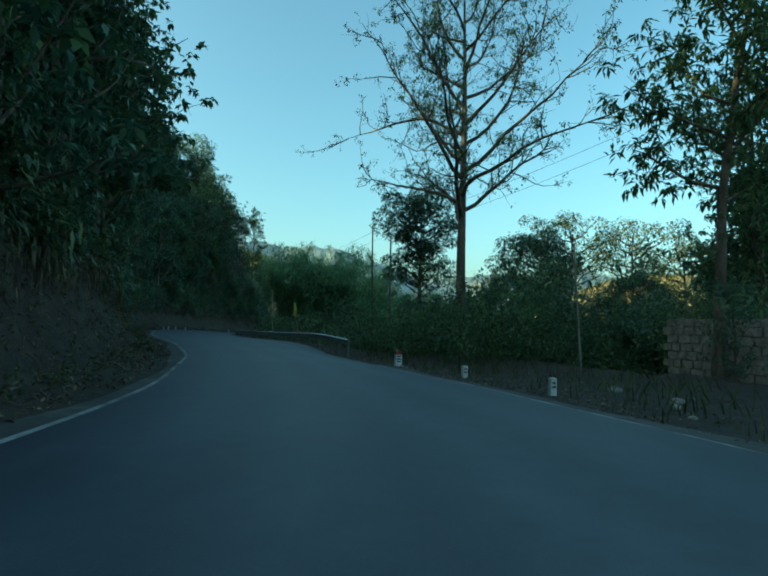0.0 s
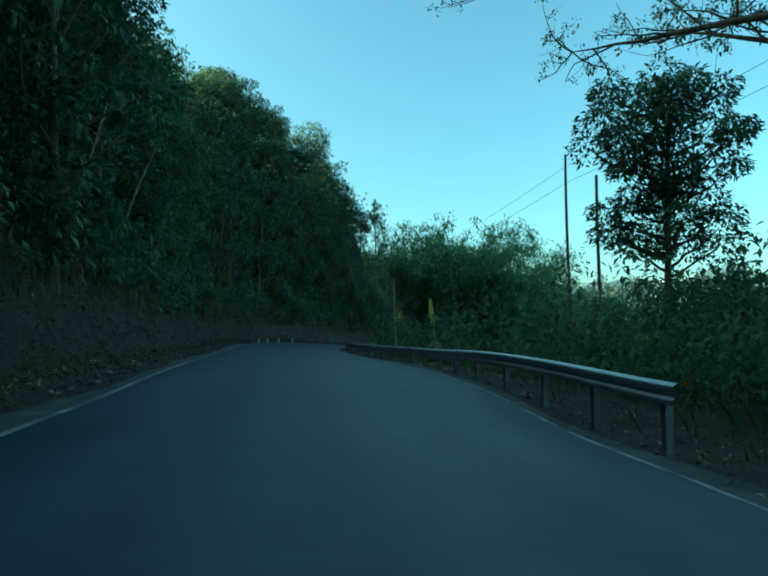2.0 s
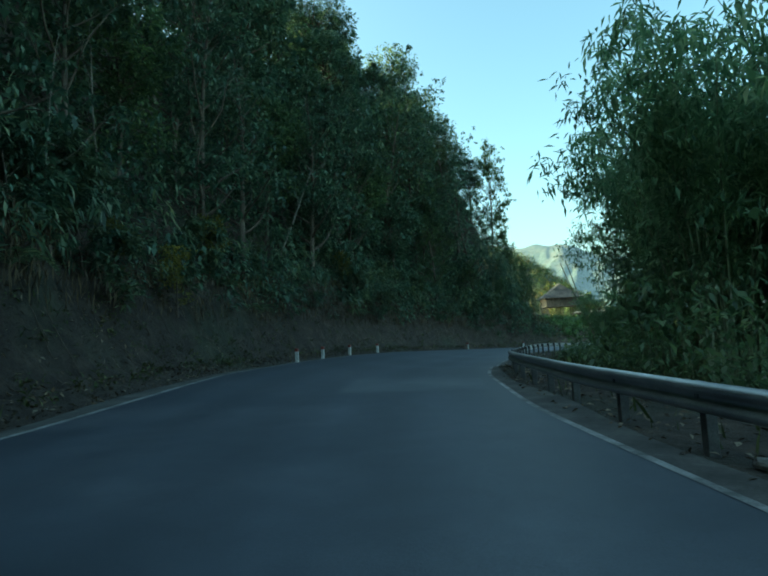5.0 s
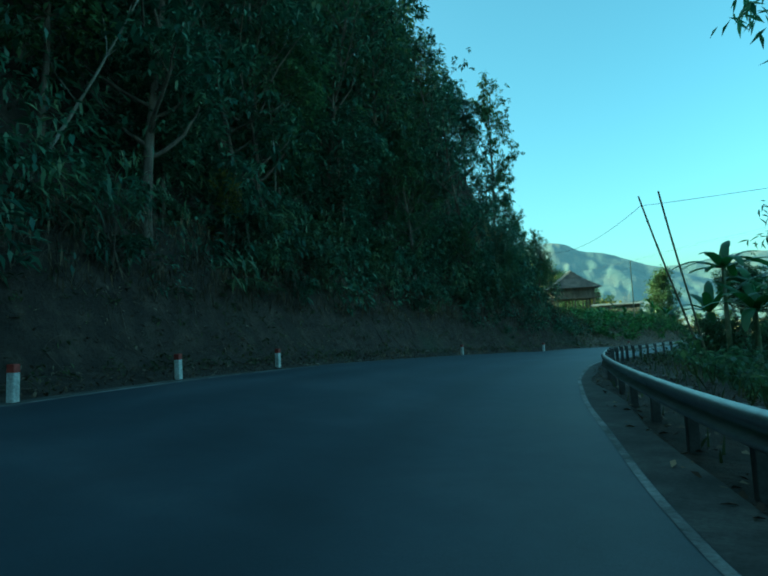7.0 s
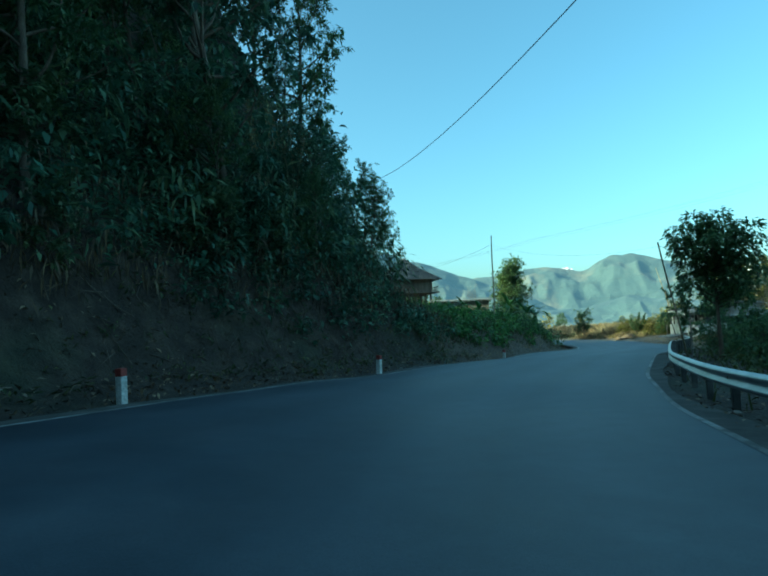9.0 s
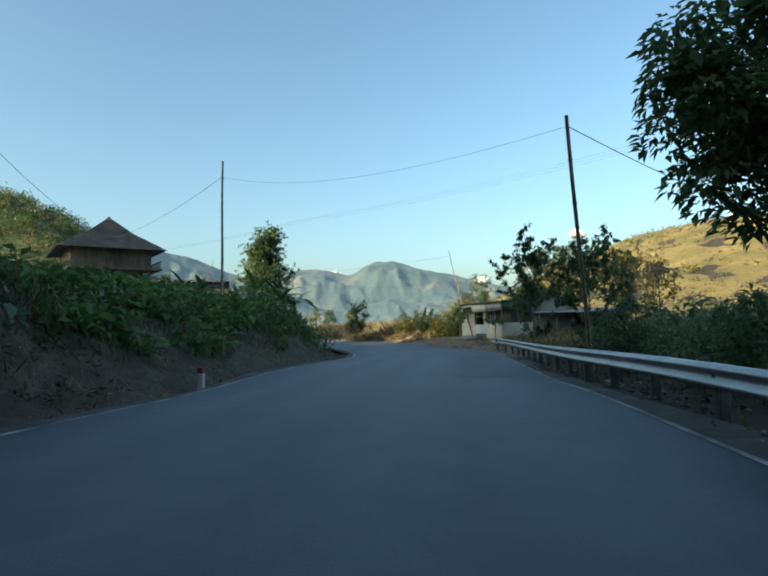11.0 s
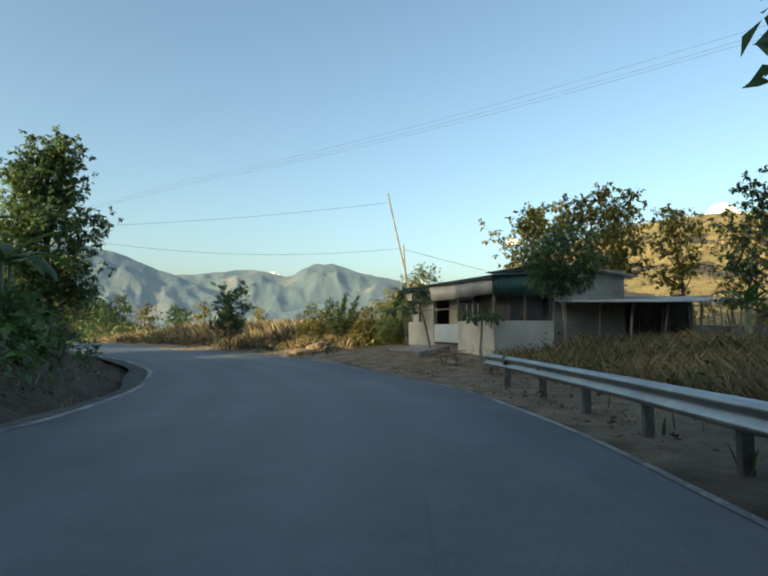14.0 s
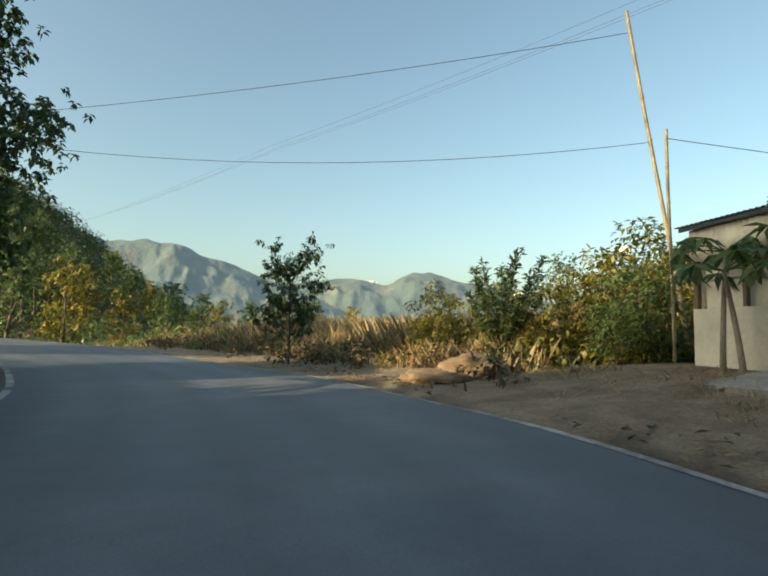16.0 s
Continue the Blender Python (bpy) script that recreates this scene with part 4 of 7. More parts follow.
TREES = {
    "massed": clump_tree("massed", 61, 11.5, 0.17, [(0, 0, 8.6, 3.4, 3.4, 4.6, 40), (0.4, 0.2, 4.4, 2.6, 2.6, 2.0, 12)], (0.75, 1.35), 0.42, 92, BARK, JUNGLE_LEAF),
    "massed_b": clump_tree("massed_b", 62, 12.5, 0.18, [(0, 0, 10.2, 4.0, 3.6, 3.6, 38), (-0.4, 0.3, 5.6, 2.8, 2.8, 2.2, 12)], (0.85, 1.5), 0.40, 100, BARK, TREE_LEAF),
    "crowned": clump_tree("crowned", 63, 16.5, 0.27, [(-0.4, 0, 15.2, 3.6, 3.5, 3.2, 46), (0.6, 0.4, 11.2, 3.4, 3.2, 1.8, 22), (0.3, -0.5, 7.2, 2.2, 2.2, 1.5, 10)], (0.65, 1.15), 0.30, 200, BARK, JUNGLE_LEAF, foot=0.3),
    "umbrella": clump_tree("umbrella", 64, 5.3, 0.11, [(0.0, 0, 5.1, 1.75, 1.75, 1.35, 42), (0.3, -0.2, 3.5, 1.4, 1.4, 0.9, 16)], (0.40, 0.66), 0.23, 150, BARK, TREE_LEAF, foot=0.42),
    "amber": clump_tree("amber", 67, 8.6, 0.13, [(0, 0, 8.2, 2.6, 2.6, 1.5, 26), (0.3, 0.2, 5.8, 1.8, 1.8, 0.9, 10)], (0.4, 0.7), 0.13, 150, BARK, YELLOW_LEAF, foot=0.4),
    "bush": clump_tree("bush", 65, 1.9, 0.05, [(0, 0, 1.55, 1.15, 1.15, 1.35, 26)], (0.28, 0.5), 0.19, 70, BARK, TREE_LEAF, foot=0.08),
    "gold_bush": clump_tree("gold_bush", 66, 2.1, 0.05, [(0, 0, 1.75, 1.15, 1.15, 1.45, 26)], (0.26, 0.5), 0.17, 74, BARK, YELLOW_LEAF, foot=0.08),
    "bare": half_bare_tree(5, 27.0, 0.40),
    "broad": tree_meshes("broad", 2, 10.5, 0.20, 0.26, 4.6, 17, 4000, 0.30, BARK, TREE_LEAF, twigs=5, puff=0.45),
    "dark": tree_meshes("dark", 3, 13.5, 0.20, 0.42, 4.2, 24, 10000, 0.38, BARK, JUNGLE_LEAF, twigs=6, puff=0.5, crown_low=0.7, low=0.8),
    "slim": tree_meshes("slim", 4, 12.5, 0.15, 0.40, 2.9, 17, 8200, 0.25, BARK, TREE_LEAF, twigs=6, puff=0.34, aspect=0.32),
    "slope": tree_meshes("slope", 5, 14.0, 0.18, 0.10, 5.4, 22, 3700, 0.41, BARK, JUNGLE_LEAF, twigs=3, puff=0.6, aspect=0.42, twig_step=4),
    "slope_b": tree_meshes("slope_b", 6, 17.0, 0.20, 0.18, 5.0, 24, 3800, 0.40, BARK, JUNGLE_LEAF, twigs=3, puff=0.55, aspect=0.42, twig_step=4),
    "feathery": tree_meshes("feathery", 16, 12.0, 0.13, 0.20, 3.6, 21, 7400, 0.27, BARK, TREE_LEAF, twigs=4, puff=0.2, aspect=0.28, per=11, rise=0.16),
    "yellow": tree_meshes("yellow", 7, 9.0, 0.15, 0.30, 3.1, 16, 4200, 0.24, BARK, YELLOW_LEAF, twigs=6, puff=0.35),
    "teak": tree_meshes("teak", 8, 8.0, 0.10, 0.24, 3.6, 15, 3900, 0.27, PALE_BARK, TREE_LEAF, twigs=4, puff=0.06, aspect=0.58, droop=0.8, per=6, rise=0.13, crown_low=0.55),
    "round": tree_meshes("round", 9, 8.5, 0.16, 0.16, 2.5, 26, 26000, 0.17, BARK, TREE_LEAF, twigs=6, puff=0.34, crown_low=0.6),
    "parasol": clump_tree("parasol", 17, 3.7, 0.055, [(0, 0, 3.35, 1.3, 1.3, 0.85, 36), (0.2, 0.1, 2.6, 0.8, 0.8, 0.35, 8)], (0.24, 0.42), 0.135, 110, PALE_BARK, TREE_LEAF, foot=0.15),
    "young": tree_meshes("young", 10, 3.7, 0.055, 0.24, 2.0, 22, 5600, 0.16, BARK, TREE_LEAF, twigs=6, puff=0.05, aspect=0.42, per=7, rise=0.07, crown_low=0.85, lift=0.55),
    "far_green": tree_meshes("far_green", 41, 9.5, 0.2, 0.2, 3.8, 15, 1700, 0.46, BARK, TREE_LEAF, twigs=2, puff=0.6),
    "far_yellow": tree_meshes("far_yellow", 42, 9.0, 0.2, 0.22, 3.4, 14, 1600, 0.42, BARK, YELLOW_LEAF, twigs=2, puff=0.55),
    "leafless": tree_meshes("leafless", 15, 7.5, 0.10, 0.25, 2.4, 16, 40, 0.12, PALE_BARK, LITTER, twigs=12, puff=0.2, rise=0.2),
    "shrub": tree_meshes("shrub", 18, 2.8, 0.04, 0.06, 1.5, 9, 720, 0.36, BARK, JUNGLE_LEAF, twigs=0, puff=0.12, aspect=0.24, droop=0.5, per=8, sides=4),
    "shrub_b": tree_meshes("shrub_b", 19, 2.4, 0.04, 0.06, 1.5, 9, 900, 0.27, BARK, HANGING_LEAF, twigs=0, puff=0.16, aspect=0.36, droop=0.3, per=7, sides=4),
}


def tree(kind, x, y, label, z=None, scale=1.0, turn=0.0, group="", name="tree", tilt=0.0, category="tree"):
    wood, crown = TREES[kind]
    z = ground_at(x, y) if z is None else z
    ob = thing(name, Matrix.Translation((x, y, z - 0.1)) @ Euler((tilt, 0, turn)).to_matrix().to_4x4() @ Matrix.Scale(scale, 4), label, category, group)
    part("trunk", wood, None, ob)
    part("crown", crown, None, ob)
    return ob


def plant_slope():
    rng = np.random.default_rng(21)
    spots = []
    kinds = ["massed", "slope_b", "massed_b", "slope", "massed"]
    labels = {"slope": "dark leafy jungle tree on the steep slope", "slope_b": "tall slender jungle tree on the steep slope", "broad": "broad green tree on the wooded slope", "far_green": "green tree high on the wooded slope", "massed": "dense dark tree with massed foliage on the slope", "massed_b": "dense rounded green tree on the slope"}
    for _ in range(5000):
        if len(spots) >= 128:
            break
        # y below -4 lies unseen; trees there are added to shade the verge trees.
        x, y = rng.uniform(-66, 0), rng.uniform(-44, 160)
        z, dl, dr = lay([x], [y])
        along = share(np.array([x]), np.array([y]))[0]
        d = dl[0]
        if not 4.4 < d < 32 or along > 0.4 or any((x - a) ** 2 + (y - b) ** 2 < (3.3 + 0.09 * d) ** 2 for a, b in spots) or rng.uniform() > 1.25 - d / 32:
            continue
        spots.append((x, y))
        k = kinds[int(rng.integers(0, 5))]
        if d > 21:
            k = "massed_b"
        q = y + (1.25 if x < -25 else 0.35) * (max(x, -42) + 25) + 0.9 * max(-46 - x, 0)
        tree(k, x, y, labels[k], float(z[0]), rng.uniform(0.8, 1.2) * (0.8 if d < 7 else 1.0) * min(1.0, max(0.3, (128 - q) / 16)), rng.uniform(0, 6.28), "trees on the wooded slope")


def plant_lip():
    """Large-leaved shrubs and ferns along the top of the cut."""
    rng = np.random.default_rng(22)
    # one arching frond with paired leaflets
    u = np.linspace(0, 1, 17)
    spine = np.stack([0 * u, 1.25 * (u - 0.25 * u ** 2), 0.95 * u - 1.25 * u ** 2], 1)
    pieces = [tube_data(spine[::2], 0.012 * np.linspace(1, 0.3, 9), 3)]
    for k in range(2, 17):
        w = 0.34 * math.sin(math.pi * (0.12 + 0.86 * u[k])) ** 0.8
        for s in (-1, 1):
            b = spine[k]
            v = np.array([b, b + [s * w * 0.5, 0.075, 0.0], b + [s * w, 0.09, -0.3 * w], b + [s * w * 0.5, 0.02, -0.02]])
            pieces.append((v, np.array([[0, 1, 2, 3]])))
    frond = mesh_from("frond", *joined([(v, f) for v, f in pieces]), HANGING_LEAF)
    for i in range(150):
        y = rng.uniform(6, 124)
        k = int(np.argmin(np.abs(LEFT_LINE[:, 1] - y)))
        d = rng.uniform(3.2, 5.6)
        x, y = (offset_line(LEFT_LINE, -d))[k]
        z = ground_at(x, y)
        if share(np.array([x]), np.array([y]))[0] > 0.7:
            continue
        if i % 3:
            kind = "shrub" if i % 2 else "shrub_b"
            tree(kind, x, y, {"shrub": "shrub with long dark drooping leaves on the bank", "shrub_b": "leafy green shrub overhanging the earth bank"}[kind], z + rng.uniform(-0.1, 0.5), rng.uniform(0.7, 1.25), rng.uniform(0, 6.28), "shrubs along the lip of the bank", "shrub", rng.uniform(-0.3, 0.3), "shrub")
        else:
            ob = thing("fern", Matrix.Translation((x, y, z + 0.15)) @ Matrix.Scale(rng.uniform(0.7, 1.3), 4), "green fern with arching fronds on the bank", "fern", "ferns along the lip of the bank")
            for j in range(7):
                p = new("frond", frond)
                p.parent = ob
                p.rotation_euler = (rng.uniform(-0.2, 0.35), 0, j * 0.9 + rng.normal(0, 0.2))


plant_slope()
plant_lip()

# ---------------------------------------------------------------- more materials
STEEL = rough_stuff("galvanised_steel", (0.30, 0.305, 0.31), (0.40, 0.40, 0.395), (0.54, 0.535, 0.525), 1.5, 30, 0.40, 0.10, 0.003, None, 0.85, 0.3)
POST_STEEL = rough_stuff("weathered_post_steel", (0.06, 0.059, 0.057), (0.11, 0.107, 0.103), (0.2, 0.195, 0.185), 2.5, 30, 0.7, 0.2, 0.004)
WHITE_PAINT = rough_stuff("white_paint", (0.42, 0.41, 0.38), (0.66, 0.65, 0.62), (0.78, 0.77, 0.74), 3, 24, 0.7, 0.2, 0.004)
RED_PAINT = rough_stuff("red_paint", (0.12, 0.025, 0.02), (0.25, 0.04, 0.03), (0.36, 0.08, 0.055), 4, 30, 0.6, 0.2, 0.004)
DARK_PAINT = rough_stuff("dark_paint", (0.03, 0.03, 0.035), (0.05, 0.05, 0.06), (0.08, 0.08, 0.09), 4, 30, 0.7, 0.2, 0.003)
CONCRETE = rough_stuff("weathered_concrete", (0.16, 0.15, 0.135), (0.28, 0.27, 0.245), (0.40, 0.385, 0.35), 0.9, 18, 0.9, 0.4, 0.01)
PLASTER = rough_stuff("stained_plaster", (0.40, 0.37, 0.31), (0.58, 0.55, 0.47), (0.70, 0.67, 0.59), 0.8, 14, 0.9, 0.3, 0.008, None, 0.0, 0.25)
GREEN_SHEET = rough_stuff("green_steel_sheet", (0.035, 0.085, 0.075), (0.055, 0.125, 0.105), (0.085, 0.17, 0.14), 1.2, 20, 0.5, 0.15, 0.004)
GREY_SHEET = rough_stuff("grey_steel_sheet", (0.20, 0.21, 0.21), (0.34, 0.35, 0.35), (0.46, 0.47, 0.47), 1.1, 22, 0.5, 0.2, 0.004)
WOOD = rough_stuff("weathered_wood", (0.09, 0.065, 0.045), (0.18, 0.14, 0.10), (0.30, 0.245, 0.18), 2.2, 30, 0.9, 0.6, 0.01, (1, 1, 0.2))
HOUSE_WOOD = rough_stuff("grey_house_boards", (0.07, 0.06, 0.05), (0.145, 0.125, 0.105), (0.24, 0.215, 0.18), 2.2, 30, 0.9, 0.6, 0.01, (1, 1, 0.2))
BAMBOO = rough_stuff("dry_bamboo", (0.20, 0.165, 0.10), (0.34, 0.29, 0.19), (0.48, 0.43, 0.31), 3, 30, 0.7, 0.3, 0.006)
CULM = rough_stuff("bamboo_culm", (0.10, 0.12, 0.05), (0.22, 0.24, 0.13), (0.45, 0.46, 0.36), 1.5, 20, 0.6, 0.3, 0.006)
ROOFING = rough_stuff("grey_roof_tiles", (0.09, 0.095, 0.10), (0.155, 0.157, 0.16), (0.23, 0.228, 0.225), 0.9, 9, 0.85, 0.7, 0.04)
BANANA = leaf_material("banana_leaf", (0.03, 0.065, 0.015), (0.06, 0.12, 0.03), (0.12, 0.18, 0.05), 0.4, 0.4)
GARDEN_LEAF = leaf_material("garden_leaf", (0.05, 0.10, 0.025), (0.115, 0.20, 0.05), (0.22, 0.31, 0.10), 0.45, 0.45)
BANANA_YELLOW = leaf_material("yellow_banana_leaf", (0.30, 0.26, 0.03), (0.46, 0.40, 0.05), (0.60, 0.52, 0.10), 0.4, 0.5)
BANANA_DEAD = leaf_material("dead_banana_leaf", (0.10, 0.075, 0.045), (0.20, 0.15, 0.095), (0.32, 0.26, 0.17), 0.1, 0.8)
WIRE = rough_stuff("black_wire", (0.02, 0.02, 0.02), (0.03, 0.03, 0.03), (0.05, 0.05, 0.05), 3, 30, 0.6, 0.1, 0.002)
STONE = rough_stuff("rough_stone", (0.15, 0.135, 0.115), (0.27, 0.245, 0.21), (0.40, 0.37, 0.33), 3, 25, 0.95, 0.6, 0.02)
MOUND_SOIL = rough_stuff("loose_soil", (0.12, 0.08, 0.05), (0.21, 0.145, 0.095), (0.30, 0.22, 0.15), 2.5, 26, 0.95, 0.7, 0.03)
# Dark colour stands in for the shade of interiors and windows.
DARK_INTERIOR = rough_stuff("dark_interior_shade", (0.07, 0.066, 0.06), (0.125, 0.118, 0.108), (0.19, 0.18, 0.165), 1.3, 20, 0.95, 0.3, 0.01)
BLUE_BOARD = rough_stuff("pale_blue_board", (0.50, 0.56, 0.58), (0.60, 0.66, 0.68), (0.68, 0.73, 0.75), 1.0, 20, 0.5, 0.1, 0.002, None, 0.0, 0.15)


# ---------------------------------------------------------------- guard rail
def beside(line, d, y0, y1):
    p = offset_line(line, d)
    return p[(p[:, 1] >= y0) & (p[:, 1] <= y1)]


def build_guard_rail():
    line = beside(RIGHT_LINE, 0.75, 28.4, 150.4)
    line = line + np.stack([0.5 * step01(line[:, 1], 141, 149), 0 * line[:, 0]], 1)
    s = np.r_[0, np.cumsum(np.hypot(*np.diff(line, axis=0).T))]
    total = s[-1]

    def at(d):
        return np.array([np.interp(d, s, line[:, 0]), np.interp(d, s, line[:, 1])])

    rail = thing("guard_rail", Matrix.Identity(4), "grey galvanised W-beam guard rail on steel posts along the road", "guard rail")
    prof = np.array([(0.0, 0.44), (0.035, 0.455), (0.085, 0.49), (0.085, 0.53), (0.0, 0.575), (0.0, 0.625), (0.085, 0.67), (0.085, 0.71), (0.035, 0.745), (0.0, 0.76)])
    back = prof[::-1] + [-0.006, 0.0]
    ring = np.concatenate([prof, back])
    k = len(ring)
    # the posts stand on the ground; the beams follow a smoothed line above it
    ss = np.arange(0, total, 1.0)
    zz = np.array([lay([at(d)[0]], [at(d)[1]])[0][0] for d in ss])
    zz = np.convolve(np.r_[[zz[0]] * 3, zz, [zz[-1]] * 3], np.ones(7) / 7, "valid")
    zz = zz + 0.32 * (1 - step01(ss, 2, 13))             # the first posts stand taller
    n = int(round(total / 4.0))
    sec = total / n
    for i in range(n):
        d0, d1 = i * sec, min(total, (i + 1) * sec + 0.10)
        ds = np.linspace(d0, d1, 6)
        pts = np.array([at(d) for d in ds])
        t = np.gradient(pts, axis=0)
        t /= np.linalg.norm(t, axis=1)[:, None]
        nl = np.stack([-t[:, 1], t[:, 0]], 1)            # towards the road
        z = np.interp(ds, ss, zz) - 0.06
        out = 0.10 + 0.004 * (i % 2)
        flare = np.zeros(6)
        if i == n - 1:
            flare = -0.25 * np.linspace(0, 1, 6) ** 2
        v = np.stack([np.column_stack([pts + nl * (u + out + flare[:, None]), z + h]) for u, h in ring], 1).reshape(-1, 3)
        a = (np.arange(5)[:, None] * k + np.arange(k)[None]).ravel()
        b = (np.arange(5)[:, None] * k + (np.arange(k)[None] + 1) % k).ravel()
        f = np.stack([a, b, b + k, a + k], 1)
        part("beam", mesh_from("beam", v, f, STEEL), None, rail)
    bm = bmesh.new()
    box(bm, -0.06, 0.06, -0.055, 0.055, -0.5, 0.67, 0.008)
    box(bm, 0.05, 0.10, -0.05, 0.05, 0.50, 0.70, 0.006)
    post_mesh = bpy.data.meshes.new("post")
    bm.to_mesh(post_mesh)
    bm.free()
    post_mesh.materials.append(POST_STEEL)
    for d in np.arange(0.4, n * sec, 2.0):
        p, q = at(d), at(d + 0.5)
        t = (q - p) / np.linalg.norm(q - p)
        ob = new("post", post_mesh)
        ob.parent = rail
        ob.matrix_world = Matrix.Translation((p[0], p[1], float(np.interp(d, ss, zz)))) @ Matrix.Rotation(math.atan2(t[0], -t[1]), 4, 'Z')


build_guard_rail()


# ---------------------------------------------------------------- roadside stones
def guide_post(x, y, turn=0.0, tilt=0.0):
    z = ground_at(x, y)
    ob = thing("guide_post", Matrix.Translation((x, y, z)) @ Euler((tilt, 0, turn)).to_matrix().to_4x4(), "white concrete guide post with a red top on the verge", "guide post", "guide posts along the outer bend")
    bm = bmesh.new()
    box(bm, -0.075, 0.075, -0.075, 0.075, -0.25, 0.52, 0.012)
    part("shaft", bm, WHITE_PAINT, ob)
    bm = bmesh.new()
    v = box(bm, -0.077, 0.077, -0.077, 0.077, 0.505, 0.66, 0.012)
    part("cap", bm, RED_PAINT, ob, "faded red painted cap")
    return ob


for _x, _y, _t, _k in ((-29.9, 75.5, 0.3, 0.02), (-30.75, 79.6, 0.2, -0.02), (-31.5, 84.5, 0.1, 0.03), (-31.85, 89.8, 0.0, 0.0), (-29.75, 108.2, -0.3, 0.04), (-25.7, 118.0, -0.5, -0.02), (-19.1, 133.0, -0.5, 0.02)):
    guide_post(_x, _y, _t, _k)


def marker_stone(x, y, h, label, red, turn):
    z = ground_at(x, y)
    ob = thing("marker_stone", Matrix.Translation((x, y, z)) @ Euler((0.02, 0, turn)).to_matrix().to_4x4(), label, "marker stone")
    w = 0.17 if red else 0.1
    bm = bmesh.new()
    box(bm, -w, w, -0.085, 0.085, -0.2, h, 0.02)
    part("stone", bm, WHITE_PAINT, ob)
    if red:
        bm = bmesh.new()
        bmesh.ops.create_cone(bm, cap_ends=True, segments=24, radius1=w + 0.006, radius2=w + 0.006, depth=0.19, matrix=Matrix.Translation((0, 0, h)) @ Matrix.Rotation(math.pi / 2, 4, 'X'))
        bmesh.ops.bisect_plane(bm, geom=bm.verts[:] + bm.edges[:] + bm.faces[:], plane_co=(0, 0, h - 0.04), plane_no=(0, 0, -1), clear_outer=True)
        part("cap", bm, RED_PAINT, ob, "rounded red painted cap")
        bm = bmesh.new()
        box(bm, -0.32, 0.32, -0.22, 0.22, -0.06, 0.03, 0.01)
        part("foot", bm, CONCRETE, ob, "grey concrete footing")
        for i, (zz, ww) in enumerate(((0.50, 0.10), (0.36, 0.12), (0.24, 0.09))):
            bm = bmesh.new()
            box(bm, -ww, ww, -0.091, -0.0852, zz - 0.035, zz + 0.035)
            part("writing_bar", bm, DARK_PAINT, ob, "dark painted bar of writing")
    else:
        for i, (zz, ww) in enumerate(((0.33, 0.05), (0.22, 0.06))):
            bm = bmesh.new()
            box(bm, -ww, ww, -0.091, -0.0852, zz - 0.03, zz + 0.03)
            part("writing_bar", bm, DARK_PAINT, ob, "dark painted bar of writing")
    return ob


marker_stone(0.35, 26.5, 0.62, "white kilometre stone with a red cap beside the road", True, 0.35)
marker_stone(2.6, 20.0, 0.45, "small white distance stone on the grass verge", False, 0.3)
marker_stone(4.25, 14.7, 0.47, "small white distance stone near the asphalt", False, 0.25)


# ---------------------------------------------------------------- poles and wires
def pole(base, top, r0, r1, mat, label, knots=0, group=""):
    b, t = np.array(base, float), np.array(top, float)
    ob = thing("pole", Matrix.Translation(Vector(b)), label, "pole", group)
    n = 10
    pts = np.linspace(0, 1, n)[:, None] * (t - b)
    pts[:, 0] += 0.02 * np.sin(np.linspace(0, 6, n)) * np.linalg.norm(t - b) / 8
    part("shaft", mesh_from("shaft", *tube_data(pts, np.linspace(r0, r1, n), 8), mat, True), None, ob)
    for k in range(knots):
        f = (k + 0.7) / (knots + 0.7)
        c = np.array([np.interp(f, np.linspace(0, 1, n), pts[:, i]) for i in range(3)])
        d = unit(t - b) * 0.02
        part("node", mesh_from("node", *tube_data([c - d, c, c + d], [r0 * 0.9, r0 * 1.12, r0 * 0.9], 8), mat, True), None, ob)
    return ob


def wire(points, label, r=0.010, sag=0.3, name="overhead_wire"):
    p = [np.array(q, float) for q in points]
    out = []
    for a, b in zip(p[:-1], p[1:]):
        u = np.linspace(0, 1, 17)[:, None]
        q = a + (b - a) * u
        q[:, 2] -= sag * (4 * u * (1 - u)).ravel() * np.linalg.norm(b - a) / 20
        out.append(q if len(out) == 0 else q[1:])
    ob = new(name, mesh_from(name, *tube_data(np.concatenate(out), r, 5), WIRE, True))
    return tagged(ob, label, "wire")


def g(x, y, dz=-0.1):
    return (x, y, ground_at(x, y) + dz)


pole(g(-1.2, 51.3), (-1.4, 51.2, 11.4), 0.10, 0.06, WOOD, "thin dark wooden power pole standing behind the guard rail")
pole(g(0.5, 52.6), (0.35, 52.6, 10.6), 0.11, 0.08, CONCRETE, "grey concrete power pole standing among bushes")
pole(g(1.3, 47.5), (3.7, 51.3, 6.0), 0.05, 0.035, BAMBOO, "leaning dry bamboo pole behind the kilometre stone", 6)
pole(g(-11.6, 57.0), (-11.75, 56.8, 5.4), 0.05, 0.04, BAMBOO, "upright pale bamboo pole behind the guard rail", 5)
pole(g(7.2, 20.6), (7.0, 20.8, 5.4), 0.05, 0.04, PALE_BARK, "slender pale sapling pole beside the verge")
pole(g(-16.9, 103.0), (-19.4, 98.4, 6.7), 0.055, 0.035, BAMBOO, "leaning bamboo pole carrying a wire", 7)
